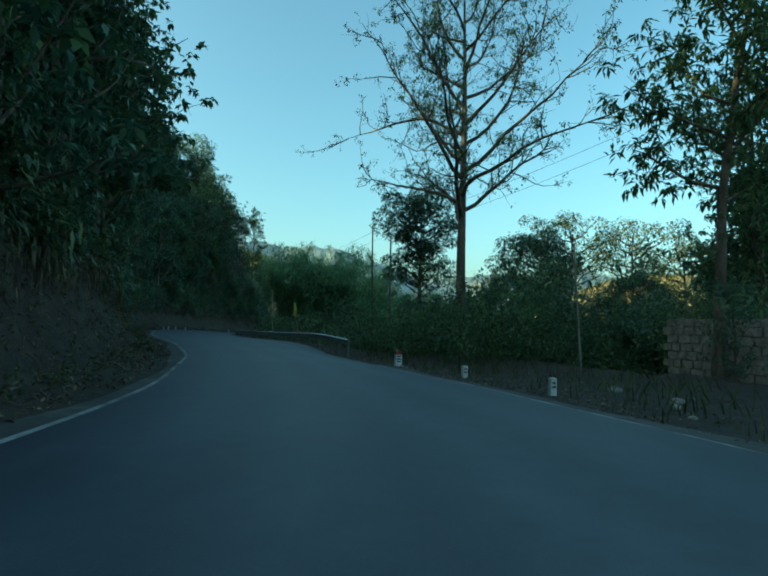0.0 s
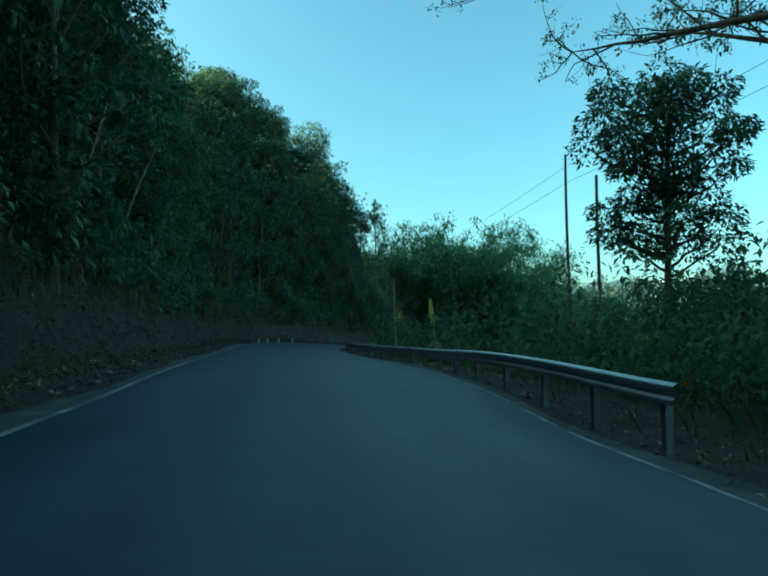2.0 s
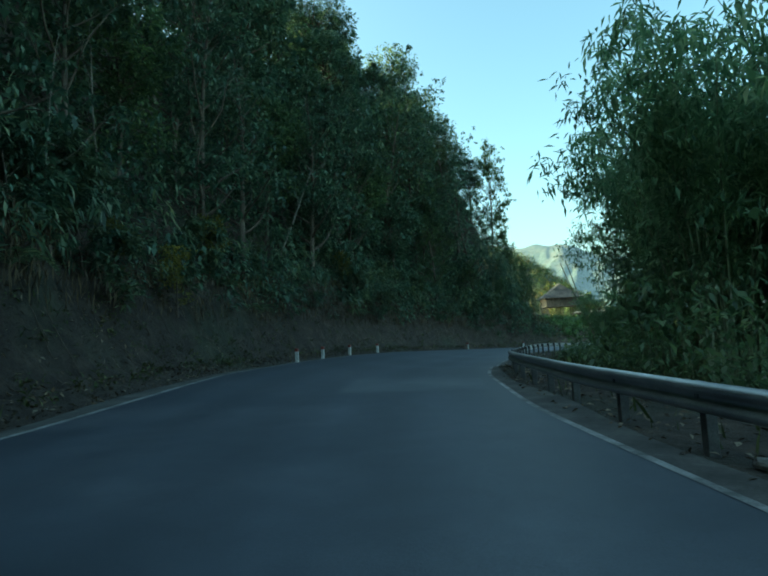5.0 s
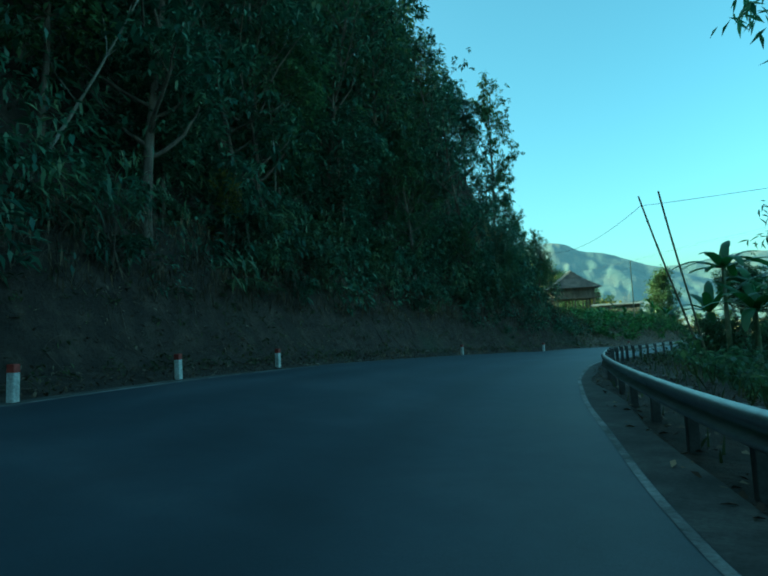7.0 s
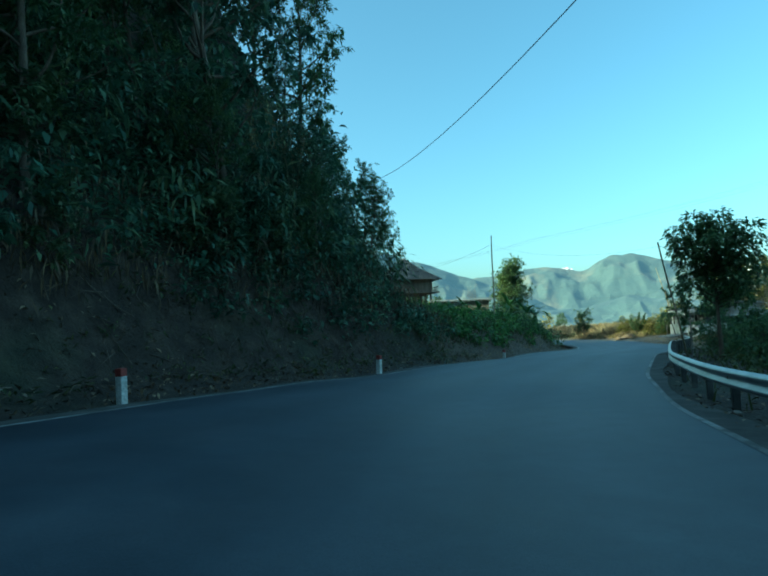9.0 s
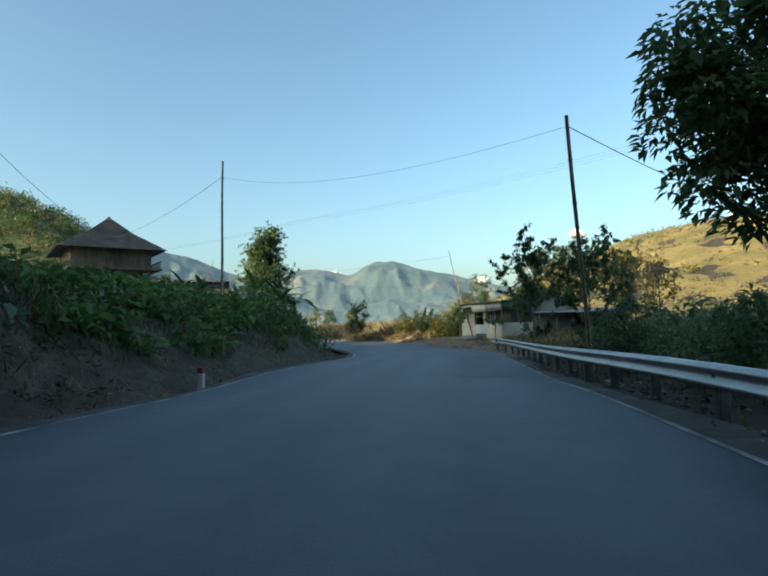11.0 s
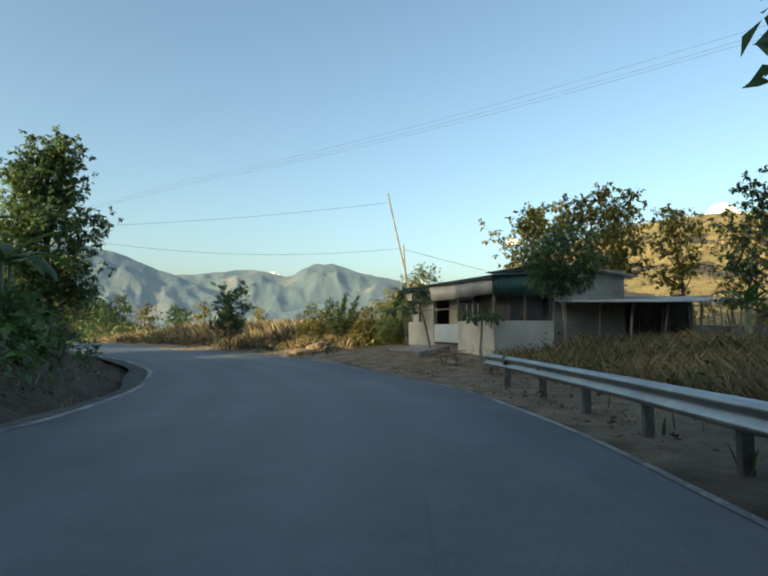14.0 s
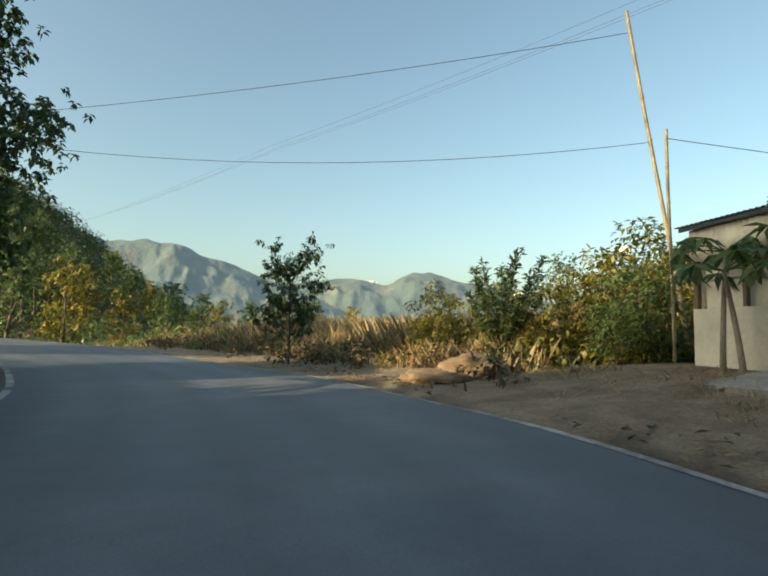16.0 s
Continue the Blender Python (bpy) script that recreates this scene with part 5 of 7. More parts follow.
pole(g(-16.9, 101.4), (-18.8, 96.7, 6.45), 0.05, 0.035, BAMBOO, "leaning thin bamboo pole beside another", 7)
pole(g(-14.2, 101.6), (-12.6, 103.5, 4.2), 0.045, 0.03, BAMBOO, "short leaning bamboo prop beside a banana plant", 4)
pole(g(-17.8, 146.2), (-17.7, 146.2, 8.8), 0.07, 0.045, BAMBOO, "tall bare pole carrying wires above the terrace", 8)
pole(g(-9.9, 129.3), (-11.7, 127.6, 5.0), 0.055, 0.04, BAMBOO, "leaning bamboo pole carrying a wire by the rail", 6)
pole(g(4.7, 162.65), (2.25, 161.6, 6.75), 0.05, 0.034, BAMBOO, "tall leaning bamboo pole beside the shed", 8)
pole(g(3.9, 162.3), (3.0, 161.4, 4.2), 0.04, 0.032, BAMBOO, "shorter bamboo pole beside the shed", 6)
wire([(-19.35, 98.5, 6.3), (-26.4, 126.0, 8.6), (-25.0, 170.0, 8.4)], "thin black wire strung across the road", 0.010, 0.7)
wire([(-19.35, 98.5, 6.3), (-5.0, 96.0, 6.6)], "thin black wire running to the valley", 0.010, 0.2)
wire([(-17.75, 146.2, 8.0), (-11.6, 127.7, 4.8)], "slack black wire between two poles", 0.004, 0.7)
wire([(-17.75, 146.2, 8.0), (-25.0, 170.0, 8.4)], "thin black wire running to the house", 0.010, 0.3)
wire([(-11.6, 127.7, 4.8), (2.0, 131.0, 3.4)], "thin black wire running into a tree", 0.010, 0.4)
wire([(2.3, 161.65, 6.3), (-12.6, 168.0, 4.95)], "upper black wire across the bend", 0.007, 0.25)
wire([(3.05, 161.94, 4.1), (-12.6, 168.0, 4.6)], "lower slack black wire across the bend", 0.007, 0.7)
wire([(3.0, 161.4, 4.0), (6.5, 158.2, 2.6)], "short wire from pole to shed roof", 0.008, 0.1)
for _k in range(3):
    wire([(47 + _k * 0.7, 114, 18.5 - 0.5 * (_k == 1)), (27 + _k * 0.6, 150, 18.0 - 0.5 * (_k == 1)), (-2 + _k * 0.4, 203, 17.0 - 0.4 * (_k == 1)), (-45, 280, 19.0)],
         "distant high-voltage power line high above the sheds", 0.008, 0.25, "power_line")
for _k in range(2):
    wire([(-1.35, 51.2, 10.8 - 0.9 * _k), (-14.5, 84.0, 11.0 - 0.8 * _k)], "thin power line running over the bamboo", 0.010, 0.25)
    wire([(-1.35, 51.2, 10.8 - 0.9 * _k), (15.0, 22.0, 13.0 - 0.8 * _k)], "thin power line running beside the road", 0.010, 0.25)


# ---------------------------------------------------------------- bananas, papayas, bamboo, reeds
def blade_leaf(rng, length, width, droop, mat_rows=9, torn=0.25):
    """A long drooping leaf from the origin along +y: verts and quads, with notched sides."""
    u = np.linspace(0, 1, mat_rows)
    y = length * (u - 0.22 * droop * u ** 2)
    z = length * (0.55 * u - droop * u ** 2)
    w = width * np.sin(np.pi * np.clip(u * 0.93 + 0.05, 0, 1)) ** 0.55
    w[0] = 0.02
    left, right = w * (1 - torn * rng.uniform(0, 1, mat_rows) * (u > 0.25)), w * (1 - torn * rng.uniform(0, 1, mat_rows) * (u > 0.25))
    v = np.concatenate([np.stack([-left, y, z - 0.25 * left], 1), np.stack([0 * u, y, z], 1), np.stack([right, y, z - 0.25 * right], 1)])
    i = np.arange(mat_rows - 1)
    m = mat_rows
    f = np.concatenate([np.stack([i, i + m, i + m + 1, i + 1], 1), np.stack([i + m, i + 2 * m, i + 2 * m + 1, i + m + 1], 1)])
    return v, f


def turned(v, yaw, tilt=0.0, at=(0, 0, 0)):
    m = np.array(Euler((tilt, 0, yaw)).to_matrix())
    return v @ m.T + np.array(at)


def banana_plant(x, y, seed, stem=1.6, leaf=1.9, count=8, label="green banana plant with broad torn leaves", mat=None, group="banana plants", z=None):
    rng = np.random.default_rng(seed)
    ob = thing("banana_plant", Matrix.Translation((x, y, (ground_at(x, y) if z is None else z) - 0.05)), label, "banana plant", group)
    pts = np.array([(0, 0, 0), (0.03, 0, stem * 0.5), (0.05, 0.03, stem)])
    part("stem", mesh_from("stem", *tube_data(pts, [0.13, 0.11, 0.07], 9), CULM, True), None, ob)
    for i in range(count):
        v, f = blade_leaf(rng, leaf * rng.uniform(0.75, 1.15), 0.19 * leaf / 1.9 * rng.uniform(0.85, 1.15), rng.uniform(0.35, 0.8))
        v = turned(v, i * 2.399 + rng.normal(0, 0.25), 0.6 - 0.95 * i / count + rng.normal(0, 0.1), (0.05, 0.03, stem))
        part("leaf", mesh_from("leaf", v, f, mat or BANANA, True), None, ob)
    return ob


for _i, (_x, _y, _s, _l, _c) in enumerate(((-15.9, 102.6, 5.0, 2.5, 10), (-14.4, 104.6, 4.6, 2.4, 9), (-14.2, 101.2, 4.2, 2.5, 9), (-12.3, 106.0, 4.0, 2.2, 8), (-12.2, 102.6, 5.0, 2.8, 12), (-16.2, 105.2, 2.8, 2.4, 10), (-13.2, 103.4, 5.6, 3.0, 12), (-15.2, 100.6, 3.4, 2.7, 11), (-13.0, 100.2, 3.0, 2.7, 11),
                                           (-12.8, 158.6, 1.4, 1.9, 10), (-14.4, 160.2, 1.6, 1.9, 9), (-12.6, 155.6, 1.7, 2.2, 10), (-13.6, 154.4, 1.4, 2.1, 9), (-14.8, 157.4, 1.8, 2.2, 10), (-16.4, 153.5, 0.9, 1.5, 8), (-18.6, 151.0, 0.9, 1.5, 8), (-19.6, 156.5, 1.1, 1.5, 8), (-21.5, 149.0, 0.8, 1.5, 7),
                                           (1.4, 131.6, 1.6, 2.0, 9), (3.2, 133.6, 1.5, 1.9, 8), (4.6, 140.2, 1.3, 1.8, 8), (9.6, 149.0, 1.6, 1.7, 7))):
    banana_plant(_x, _y, 100 + _i, _s, _l, _c)


def dead_banana(x, y):
    rng = np.random.default_rng(5)
    ob = thing("dead_banana_plant", Matrix.Translation((x, y, ground_at(x, y) - 0.05)), "withered banana stump with two upright yellow leaves", "banana plant")
    pts = np.array([(0.5, 0, 0), (0.3, 0, 0.9), (0.08, 0, 1.8), (0.0, 0, 2.9)])
    part("stem", mesh_from("stem", *tube_data(pts, [0.17, 0.15, 0.10, 0.05], 8), BANANA_DEAD, True), None, ob)
    for yaw, tilt, ln in ((0.6, 1.15, 1.6), (-1.4, 1.0, 1.25)):
        v, f = blade_leaf(rng, ln, 0.2, 0.05, 9, 0.35)
        part("leaf", mesh_from("leaf", turned(v, yaw, tilt - 0.3, (0, 0, 2.75)), f, BANANA_YELLOW, True), None, ob, "bright yellow dying leaf")
    for i in range(8):
        v, f = blade_leaf(rng, 1.5 * rng.uniform(0.7, 1.1), 0.13, 1.0, 7, 0.6)
        part("dead_leaf", mesh_from("dead_leaf", turned(v, i * 2.4, -1.0, (0.1, 0, 1.9)), f, BANANA_DEAD, True), None, ob, "brown hanging dead leaf")


dead_banana(-8.9, 55.1)


def papaya(x, y, h, seed, lean=(0.0, 0.0), z=None):
    rng = np.random.default_rng(seed)
    ob = thing("papaya_tree", Matrix.Translation((x, y, (ground_at(x, y) if z is None else z) - 0.05)), "small papaya tree with a bare trunk and lobed leaves", "papaya tree", "papaya trees")
    top = np.array([lean[0], lean[1], h])
    pts = np.linspace(0, 1, 7)[:, None] ** np.array([1.3, 1.3, 1]) * top
    part("trunk", mesh_from("trunk", *tube_data(pts, np.linspace(0.05, 0.03, 7), 8), PALE_BARK, True), None, ob)
    for i in range(11):
        yaw, up = i * 2.399, rng.uniform(-0.1, 0.6)
        d = np.array([math.cos(yaw) * math.cos(up), math.sin(yaw) * math.cos(up), math.sin(up)])
        ln = rng.uniform(0.45, 0.75)
        tip = top + d * ln
        leaf_v, leaf_f = leaves_data(rng, np.repeat([tip], 9, 0), np.full(9, 0.34), 0.34, 0.55, 0.25)
        stalk = tube_data([top, top + d * ln * 0.5 + [0, 0, 0.04], tip], 0.012, 4)
        v, f = joined([stalk, (leaf_v, leaf_f)])
        part("leaf", mesh_from("leaf", v, f, TREE_LEAF), None, ob)
    return ob


papaya(1.9, 159.2, 2.0, 1, (0.35, 0.2))
papaya(1.75, 158.7, 1.6, 2, (-0.2, 0.1))
papaya(1.5, 156.3, 2.3, 3, (-0.45, 0.35))
papaya(1.6, 153.2, 1.4, 4, (0.1, 0.0))
papaya(-14.6, 167.6, 5.2, 5, (0.1, 0.1))
papaya(-13.9, 166.9, 3.6, 6, (-0.1, 0.1))


def bamboo_clump_meshes(seed, culms, height, spread, leaves, leaf):
    rng = np.random.default_rng(seed)
    wood, tips = [], []
    for i in range(culms):
        a, r = rng.uniform(0, 6.283), spread * 0.35 * math.sqrt(rng.uniform())
        p = np.array([r * math.cos(a), r * math.sin(a), -0.2])
        h = height * rng.uniform(0.7, 1.05)
        u = np.linspace(0, 1, 10)
        out = np.array([math.cos(a), math.sin(a), 0]) * spread * rng.uniform(0.5, 1.1)
        q = p + np.outer(u ** 2.4, out) + np.outer(u - 0.16 * u ** 5, [0, 0, h])
        wood.append(mesh_from("culm", *tube_data(q, 0.055 * np.linspace(1, 0.15, 10), 6), CULM, True))
        tips.append(q[4:])
        tips.append(q[6:])
    tips = np.concatenate(tips)
    c = np.repeat(tips[rng.integers(0, len(tips), leaves // 18)] + rng.normal(0, 0.6, (leaves // 18, 3)) * [1, 1, 0.8], 18, 0)
    c = c + rng.normal(0, 0.20, c.shape)
    return wood, mesh_from("bamboo_leaves", *leaves_data(rng, c, np.full(len(c), leaf), 0.22, 0.6, 0.45), BAMBOO_LEAF)


BAMBOOS = [bamboo_clump_meshes(31, 22, 13.0, 4.2, 15000, 0.35), bamboo_clump_meshes(32, 18, 11.5, 3.8, 13000, 0.35)]


def bamboo_clump(x, y, kind, scale, turn, z=None):
    ob = thing("bamboo_clump", Matrix.Translation((x, y, (ground_at(x, y) if z is None else z))) @ Matrix.Rotation(turn, 4, 'Z') @ Matrix.Scale(scale, 4), "tall leafy bamboo clump with pale culms", "bamboo", "bamboo grove on the valley side")
    for culm in BAMBOOS[kind][0]:
        part("culm", culm, None, ob)
    part("foliage", BAMBOOS[kind][1], None, ob)


for _i, (_x, _y, _s) in enumerate(((-12.4, 72.8, 1.02), (-11.2, 78.0, 1.28), (-8.8, 74.0, 1.38), (-7.4, 80.0, 1.6), (-3.8, 77.0, 1.36), (-3.8, 83.0, 1.5), (0.8, 80.5, 1.3), (3.5, 85.0, 1.4), (-11.6, 84.5, 1.25), (-1.5, 72.0, 1.1), (3.5, 75.0, 1.2), (-15.4, 85.5, 0.55), (-13.6, 82.0, 0.75))):
    bamboo_clump(_x, _y, _i % 2, _s, _i * 1.3)


def reed(x, y, h, seed, label="tall reed grass with feathery plumes"):
    rng = np.random.default_rng(seed)
    ob = thing("reed_clump", Matrix.Translation((x, y, ground_at(x, y) - 0.05)), label, "reed")
    for i in range(7):
        a = rng.uniform(0, 6.283)
        top = np.array([math.cos(a) * 0.5, math.sin(a) * 0.5, h * rng.uniform(0.75, 1.05)])
        u = np.linspace(0, 1, 7)[:, None]
        part("stem", mesh_from("stem", *tube_data(u ** 1.6 * top * [1, 1, 0] + u * top * [0, 0, 1], 0.014 * np.linspace(1, 0.4, 7), 4), BAMBOO), None, ob)
        c = top + rng.normal(0, 1, (60, 3)) * [0.07, 0.07, 0.28]
        part("plume", mesh_from("plume", *leaves_data(rng, c, np.full(60, 0.22), 0.12, -0.6, 0.6), DRY_GRASS), None, ob)
    c = rng.normal(0, 0.15, (40, 3)) * [1, 1, 0] + [0, 0, 0.1]
    part("foliage", mesh_from("foliage", *blades(rng, c[:, 0], c[:, 1], c[:, 2], h * 0.35, 0.016, 0.28), GREEN_GRASS), None, ob)


reed(-30.4, 120.6, 5.0, 1)
reed(-29.6, 122.6, 4.2, 2)
reed(-2.4, 134.8, 4.8, 3, "tall drooping reed clump beside the guard rail")
reed(-1.2, 136.2, 4.0, 4, "tall drooping reed clump beside the guard rail")

def many_stems(x, y, count, height, spread, seed, label, bole, leaf):
    """A shrub of many straight stems rising from one foot, leafy along their length."""
    rng = np.random.default_rng(seed)
    ob = thing("shrub", Matrix.Translation((x, y, ground_at(x, y) - 0.05)), label, "shrub")
    part("bole", mesh_from("bole", *tube_data([(0, 0, -0.1), (0, 0, bole * 0.5), (0.02, 0, bole + 0.15)], [0.08, 0.065, 0.05], 7), BARK, True), None, ob)
    for k in range(count):
        a, out = k * 2.399, spread * math.sqrt((k + 0.5) / count)
        ln = height * (1.0 - 0.38 * (k + 0.5) / count) * rng.uniform(0.85, 1.1)
        u = np.linspace(0, 1, 7)[:, None]
        way = np.array([math.cos(a) * math.sin(out), math.sin(a) * math.sin(out), math.cos(out)])
        pts = np.array([0, 0, bole]) + u * way * (ln - bole) + np.array([0, 0, 0.22]) * (u ** 2) * out + rng.normal(0, 0.02, (7, 3)) * u
        part("stem", mesh_from("stem", *tube_data(pts, 0.022 * np.linspace(1, 0.25, 7), 5), BARK, True), None, ob)
        f = rng.uniform(0.2, 1.0, 170) ** 0.8
        c = np.stack([np.interp(f, u.ravel(), pts[:, i]) for i in range(3)], 1) + rng.normal(0, 0.03, (170, 3))
        part("foliage", mesh_from("foliage", *leaves_data(rng, c, np.full(170, leaf), 0.36, -0.35, 0.45), TREE_LEAF), None, ob)
    return ob


# ---------------------------------------------------------------- single trees
tree("bare", 5.0, 37.2, "tall half-bare tree with spreading boughs beside the road", turn=1.2)
tree("crowned", 3.0, 49.4, "tall dense dark green tree behind the bushes", scale=1.02, turn=1.0)
tree("slim", 14.6, 24.0, "tall slender tree with hanging dark leaves", scale=1.9, turn=0.4)
tree("slim", 19.0, 27.5, "tall slender tree with hanging dark leaves", scale=1.6, turn=2.4)
for _i, (_k, _x, _y, _s) in enumerate((("slim", 9.5, 50, 1.0), ("amber", 20, 58, 2.5), ("amber", 28.6, 63, 2.6), ("amber", 36, 66, 2.5), ("broad", 26, 52, 1.1), ("broad", 16, 44, 0.6), ("dark", 30, 44, 1.2), ("slim", 7.0, 57, 0.9),
                                       ("broad", 11, 40, 0.5), ("broad", 20, 36, 0.6), ("dark", 36, 52, 1.3), ("broad", 6, 62, 0.95), ("broad", 12, 68, 1.0), ("dark", 24, 30, 1.1), ("slim", 28, 60, 1.2))):
    tree(_k, _x, _y, {"slim": "slender roadside tree with thin foliage", "amber": "tree with a rounded crown of yellowing sunlit leaves", "broad": "leafy green tree on the valley side", "dark": "dark green tree on the valley side"}[_k], scale=_s, turn=_i * 1.7, group="trees on the valley side")
for _i, (_k, _x, _y, _s) in enumerate((("crowned", 13.6, 47.6, 1.02), ("massed", 9.0, 42.6, 0.78), ("massed_b", 11.7, 44.6, 0.72), ("massed", 14.0, 42.0, 0.84), ("massed_b", 16.6, 43.6, 0.80), ("massed", 18.4, 40.0, 0.80), ("massed", 20.8, 42.0, 0.92), ("massed_b", 21.6, 37.4, 0.76), ("massed", 24.4, 38.8, 0.86),
                                       ("crowned", 21.4, 45.4, 0.84), ("massed", 6.2, 44.8, 0.50))):
    tree(_k, _x, _y, "dense dark green tree in the valley-side thicket", scale=_s, turn=_i * 1.3 + 0.2, group="trees on the valley side")
tree("leafless", 24, 62, "bare pale leafless tree", scale=2.2)
tree("teak", -5.5, 138.2, "young teak tree with large dark leaves by the rail", scale=0.58, turn=0.5)
tree("teak", -3.5, 137.2, "young teak tree with large dark leaves by the rail", scale=0.58, turn=2.2)
tree("umbrella", -11.0, 123.7, "round-crowned leafy tree behind the guard rail", scale=1.0, turn=0.3)
tree("broad", -6.2, 124.6, "leafy tree behind the guard rail", scale=0.55, turn=2.0)
tree("round", -12.4, 167.8, "dense upright tree on the inside of the bend", scale=1.16, turn=1.2)
tree("leafless", -17.5, 166.0, "bare grey shrub on the terrace", scale=0.75, turn=1.1)
tree("young", -3.7, 169.9, "young spreading green tree in dry grass", scale=0.84, turn=0.8)
many_stems(0.9, 164.6, 17, 3.0, 0.72, 8, "upright many-stemmed shrub in dry grass", 0.35, 0.17)
tree("parasol", 2.0, 149.6, "small round-crowned tree with slim pale stems by the shed", scale=0.98, turn=2.0)
for _i, (_x, _y, _s) in enumerate(((12.6, 158.6, 0.82), (15.6, 160.2, 0.92), (10.6, 161.2, 0.78), (14.2, 163.4, 0.9), (18.2, 157.5, 0.78), (16.8, 152.8, 0.6))):
    tree("yellow", _x, _y, "yellow-green sunlit tree behind the shed", scale=_s, turn=_i * 1.2 + 0.2, group="trees behind the shed")
tree("broad", 7.6, 147.0, "leafy tree beside the open lean-to", scale=0.45, turn=1.2)
tree("broad", 30.0, 205.0, "small tree on the sunlit hillside", scale=0.7, turn=1.2)
tree("round", 36.0, 214.0, "small tree on the sunlit hillside", scale=0.6, turn=1.9)
for _i, (_x, _y, _k, _s) in enumerate(((-31.6, 134.0, "feathery", 1.42), (-33.4, 110.6, "feathery", 1.0), (-30.6, 116.6, "feathery", 0.5), (-28.4, 121.4, "feathery", 0.36), (-26.6, 126.4, "feathery", 0.4), (-27.4, 131.0, "feathery", 0.52), (-25.7, 129.2, "feathery", 0.4), (-28.8, 135.0, "feathery", 0.75), (-30.5, 139.0, "feathery", 1.0),
                                           (-36.0, 112.0, "slope_b", 1.0), (-37.0, 104.0, "slope_b", 1.05), (-36.5, 96.0, "slope", 1.15), (-36.0, 88.0, "slope_b", 1.0), (-34.5, 118.0, "feathery", 0.9),
                                           (-13.8, 26.0, "slope_b", 0.85), (-17.8, 35.0, "slope_b", 0.9))):
    tree(_k, _x, _y, "feathery light green tree at the end of the slope" if _k == "feathery" else "tall leafy tree leaning over the road from the slope", scale=_s, turn=_i * 1.1, group="trees on the wooded slope")

for _i, (_x, _y, _s) in enumerate(((-10.2, 12.5, 0.95), (-9.0, 8.0, 0.85), (-12.0, 17.5, 0.95), (-13.5, 24.0, 0.9), (-15.0, 12.0, 1.15), (-17.5, 29.5, 0.9), (-18.0, 21.0, 1.1), (-12.6, 20.0, 1.1))):
    tree("slope" if _i % 2 == 0 else "broad", _x, _y, "large leafy tree overhanging the road from the bank", scale=_s * (1 if _i % 2 == 0 else 1.4), turn=_i * 1.9 + 0.4, group="trees on the wooded slope")


def leaning_trunk(base, top, r, seed, label):
    """A pale stem leaning out of the undergrowth, with a few bare twigs."""
    rng = np.random.default_rng(seed)
    b, t = np.array(base, float), np.array(top, float)
    ob = thing("sapling", Matrix.Translation(Vector(b)), label, "sapling", "pale saplings on the slope")
    u = np.linspace(0, 1, 9)[:, None]
    pts = u * (t - b) + np.sin(u * 3.1) * rng.normal(0, 0.25, 3)
    part("trunk", mesh_from("trunk", *tube_data(pts, r * np.linspace(1, 0.35, 9), 7), PALE_BARK, True), None, ob)
    for k in range(6):
        p = pts[3 + k % 6]
        q, _ = limb(rng, p, unit(t - b) + rng.normal(0, 0.6, 3), np.linalg.norm(t - b) * rng.uniform(0.15, 0.4), 5, 0.15, 0.1)
        part("twig", mesh_from("twig", *tube_data(q, r * 0.35 * np.linspace(1, 0.3, 6), 4), PALE_BARK, True), None, ob)


_r7 = np.random.default_rng(77)
for _i, (_y, _d, _h, _w) in enumerate(((58, 5.2, 7.5, 0.11), (60.5, 5.4, 7.0, 0.09), (66, 4.8, 5.5, 0.045), (70, 5.2, 6.5, 0.05), (50, 5.2, 7.0, 0.08), (44, 5.6, 7.0, 0.07), (76, 5.6, 6.5, 0.06), (84, 5.8, 7.5, 0.07),
                                       (97, 6.2, 7.0, 0.06), (34, 5.4, 7.0, 0.07), (26, 5.6, 7.0, 0.07))):
    _k = int(np.argmin(np.abs(LEFT_LINE[:, 1] - _y)))
    _p = offset_line(LEFT_LINE, -_d)[_k]
    _z = ground_at(*_p)
    leaning_trunk((_p[0], _p[1], _z - 0.1), (_p[0] + _r7.uniform(0.2, 1.4), _p[1] + _r7.uniform(-2.5, 3.5), _z + _h), _w, 300 + _i, "pale leaning sapling growing out of the undergrowth")


# ---------------------------------------------------------------- house on the terrace
def hip_roof(w, d, h, over, ridge):
    """A hipped roof, with thickness and a flatter skirt, over a w by d house."""
    a, b = w / 2 + over, d / 2 + over
    c, e, m = ridge / 2 + 0.36 * (a - ridge / 2), 0.42 * b, 0.52 * h
    bm = bmesh.new()
    top = [bm.verts.new(p) for p in ((-a, -b, 0), (a, -b, 0), (a, b, 0), (-a, b, 0), (-c, -e, m), (c, -e, m), (c, e, m), (-c, e, m), (-ridge / 2, 0, h), (ridge / 2, 0, h))]
    for f in ((0, 1, 5, 4), (1, 2, 6, 5), (2, 3, 7, 6), (3, 0, 4, 7), (4, 5, 9, 8), (5, 6, 9), (6, 7, 8, 9), (7, 4, 8)):
        bm.faces.new([top[i] for i in f])
    bmesh.ops.solidify(bm, geom=bm.faces[:], thickness=0.12)
    return bm


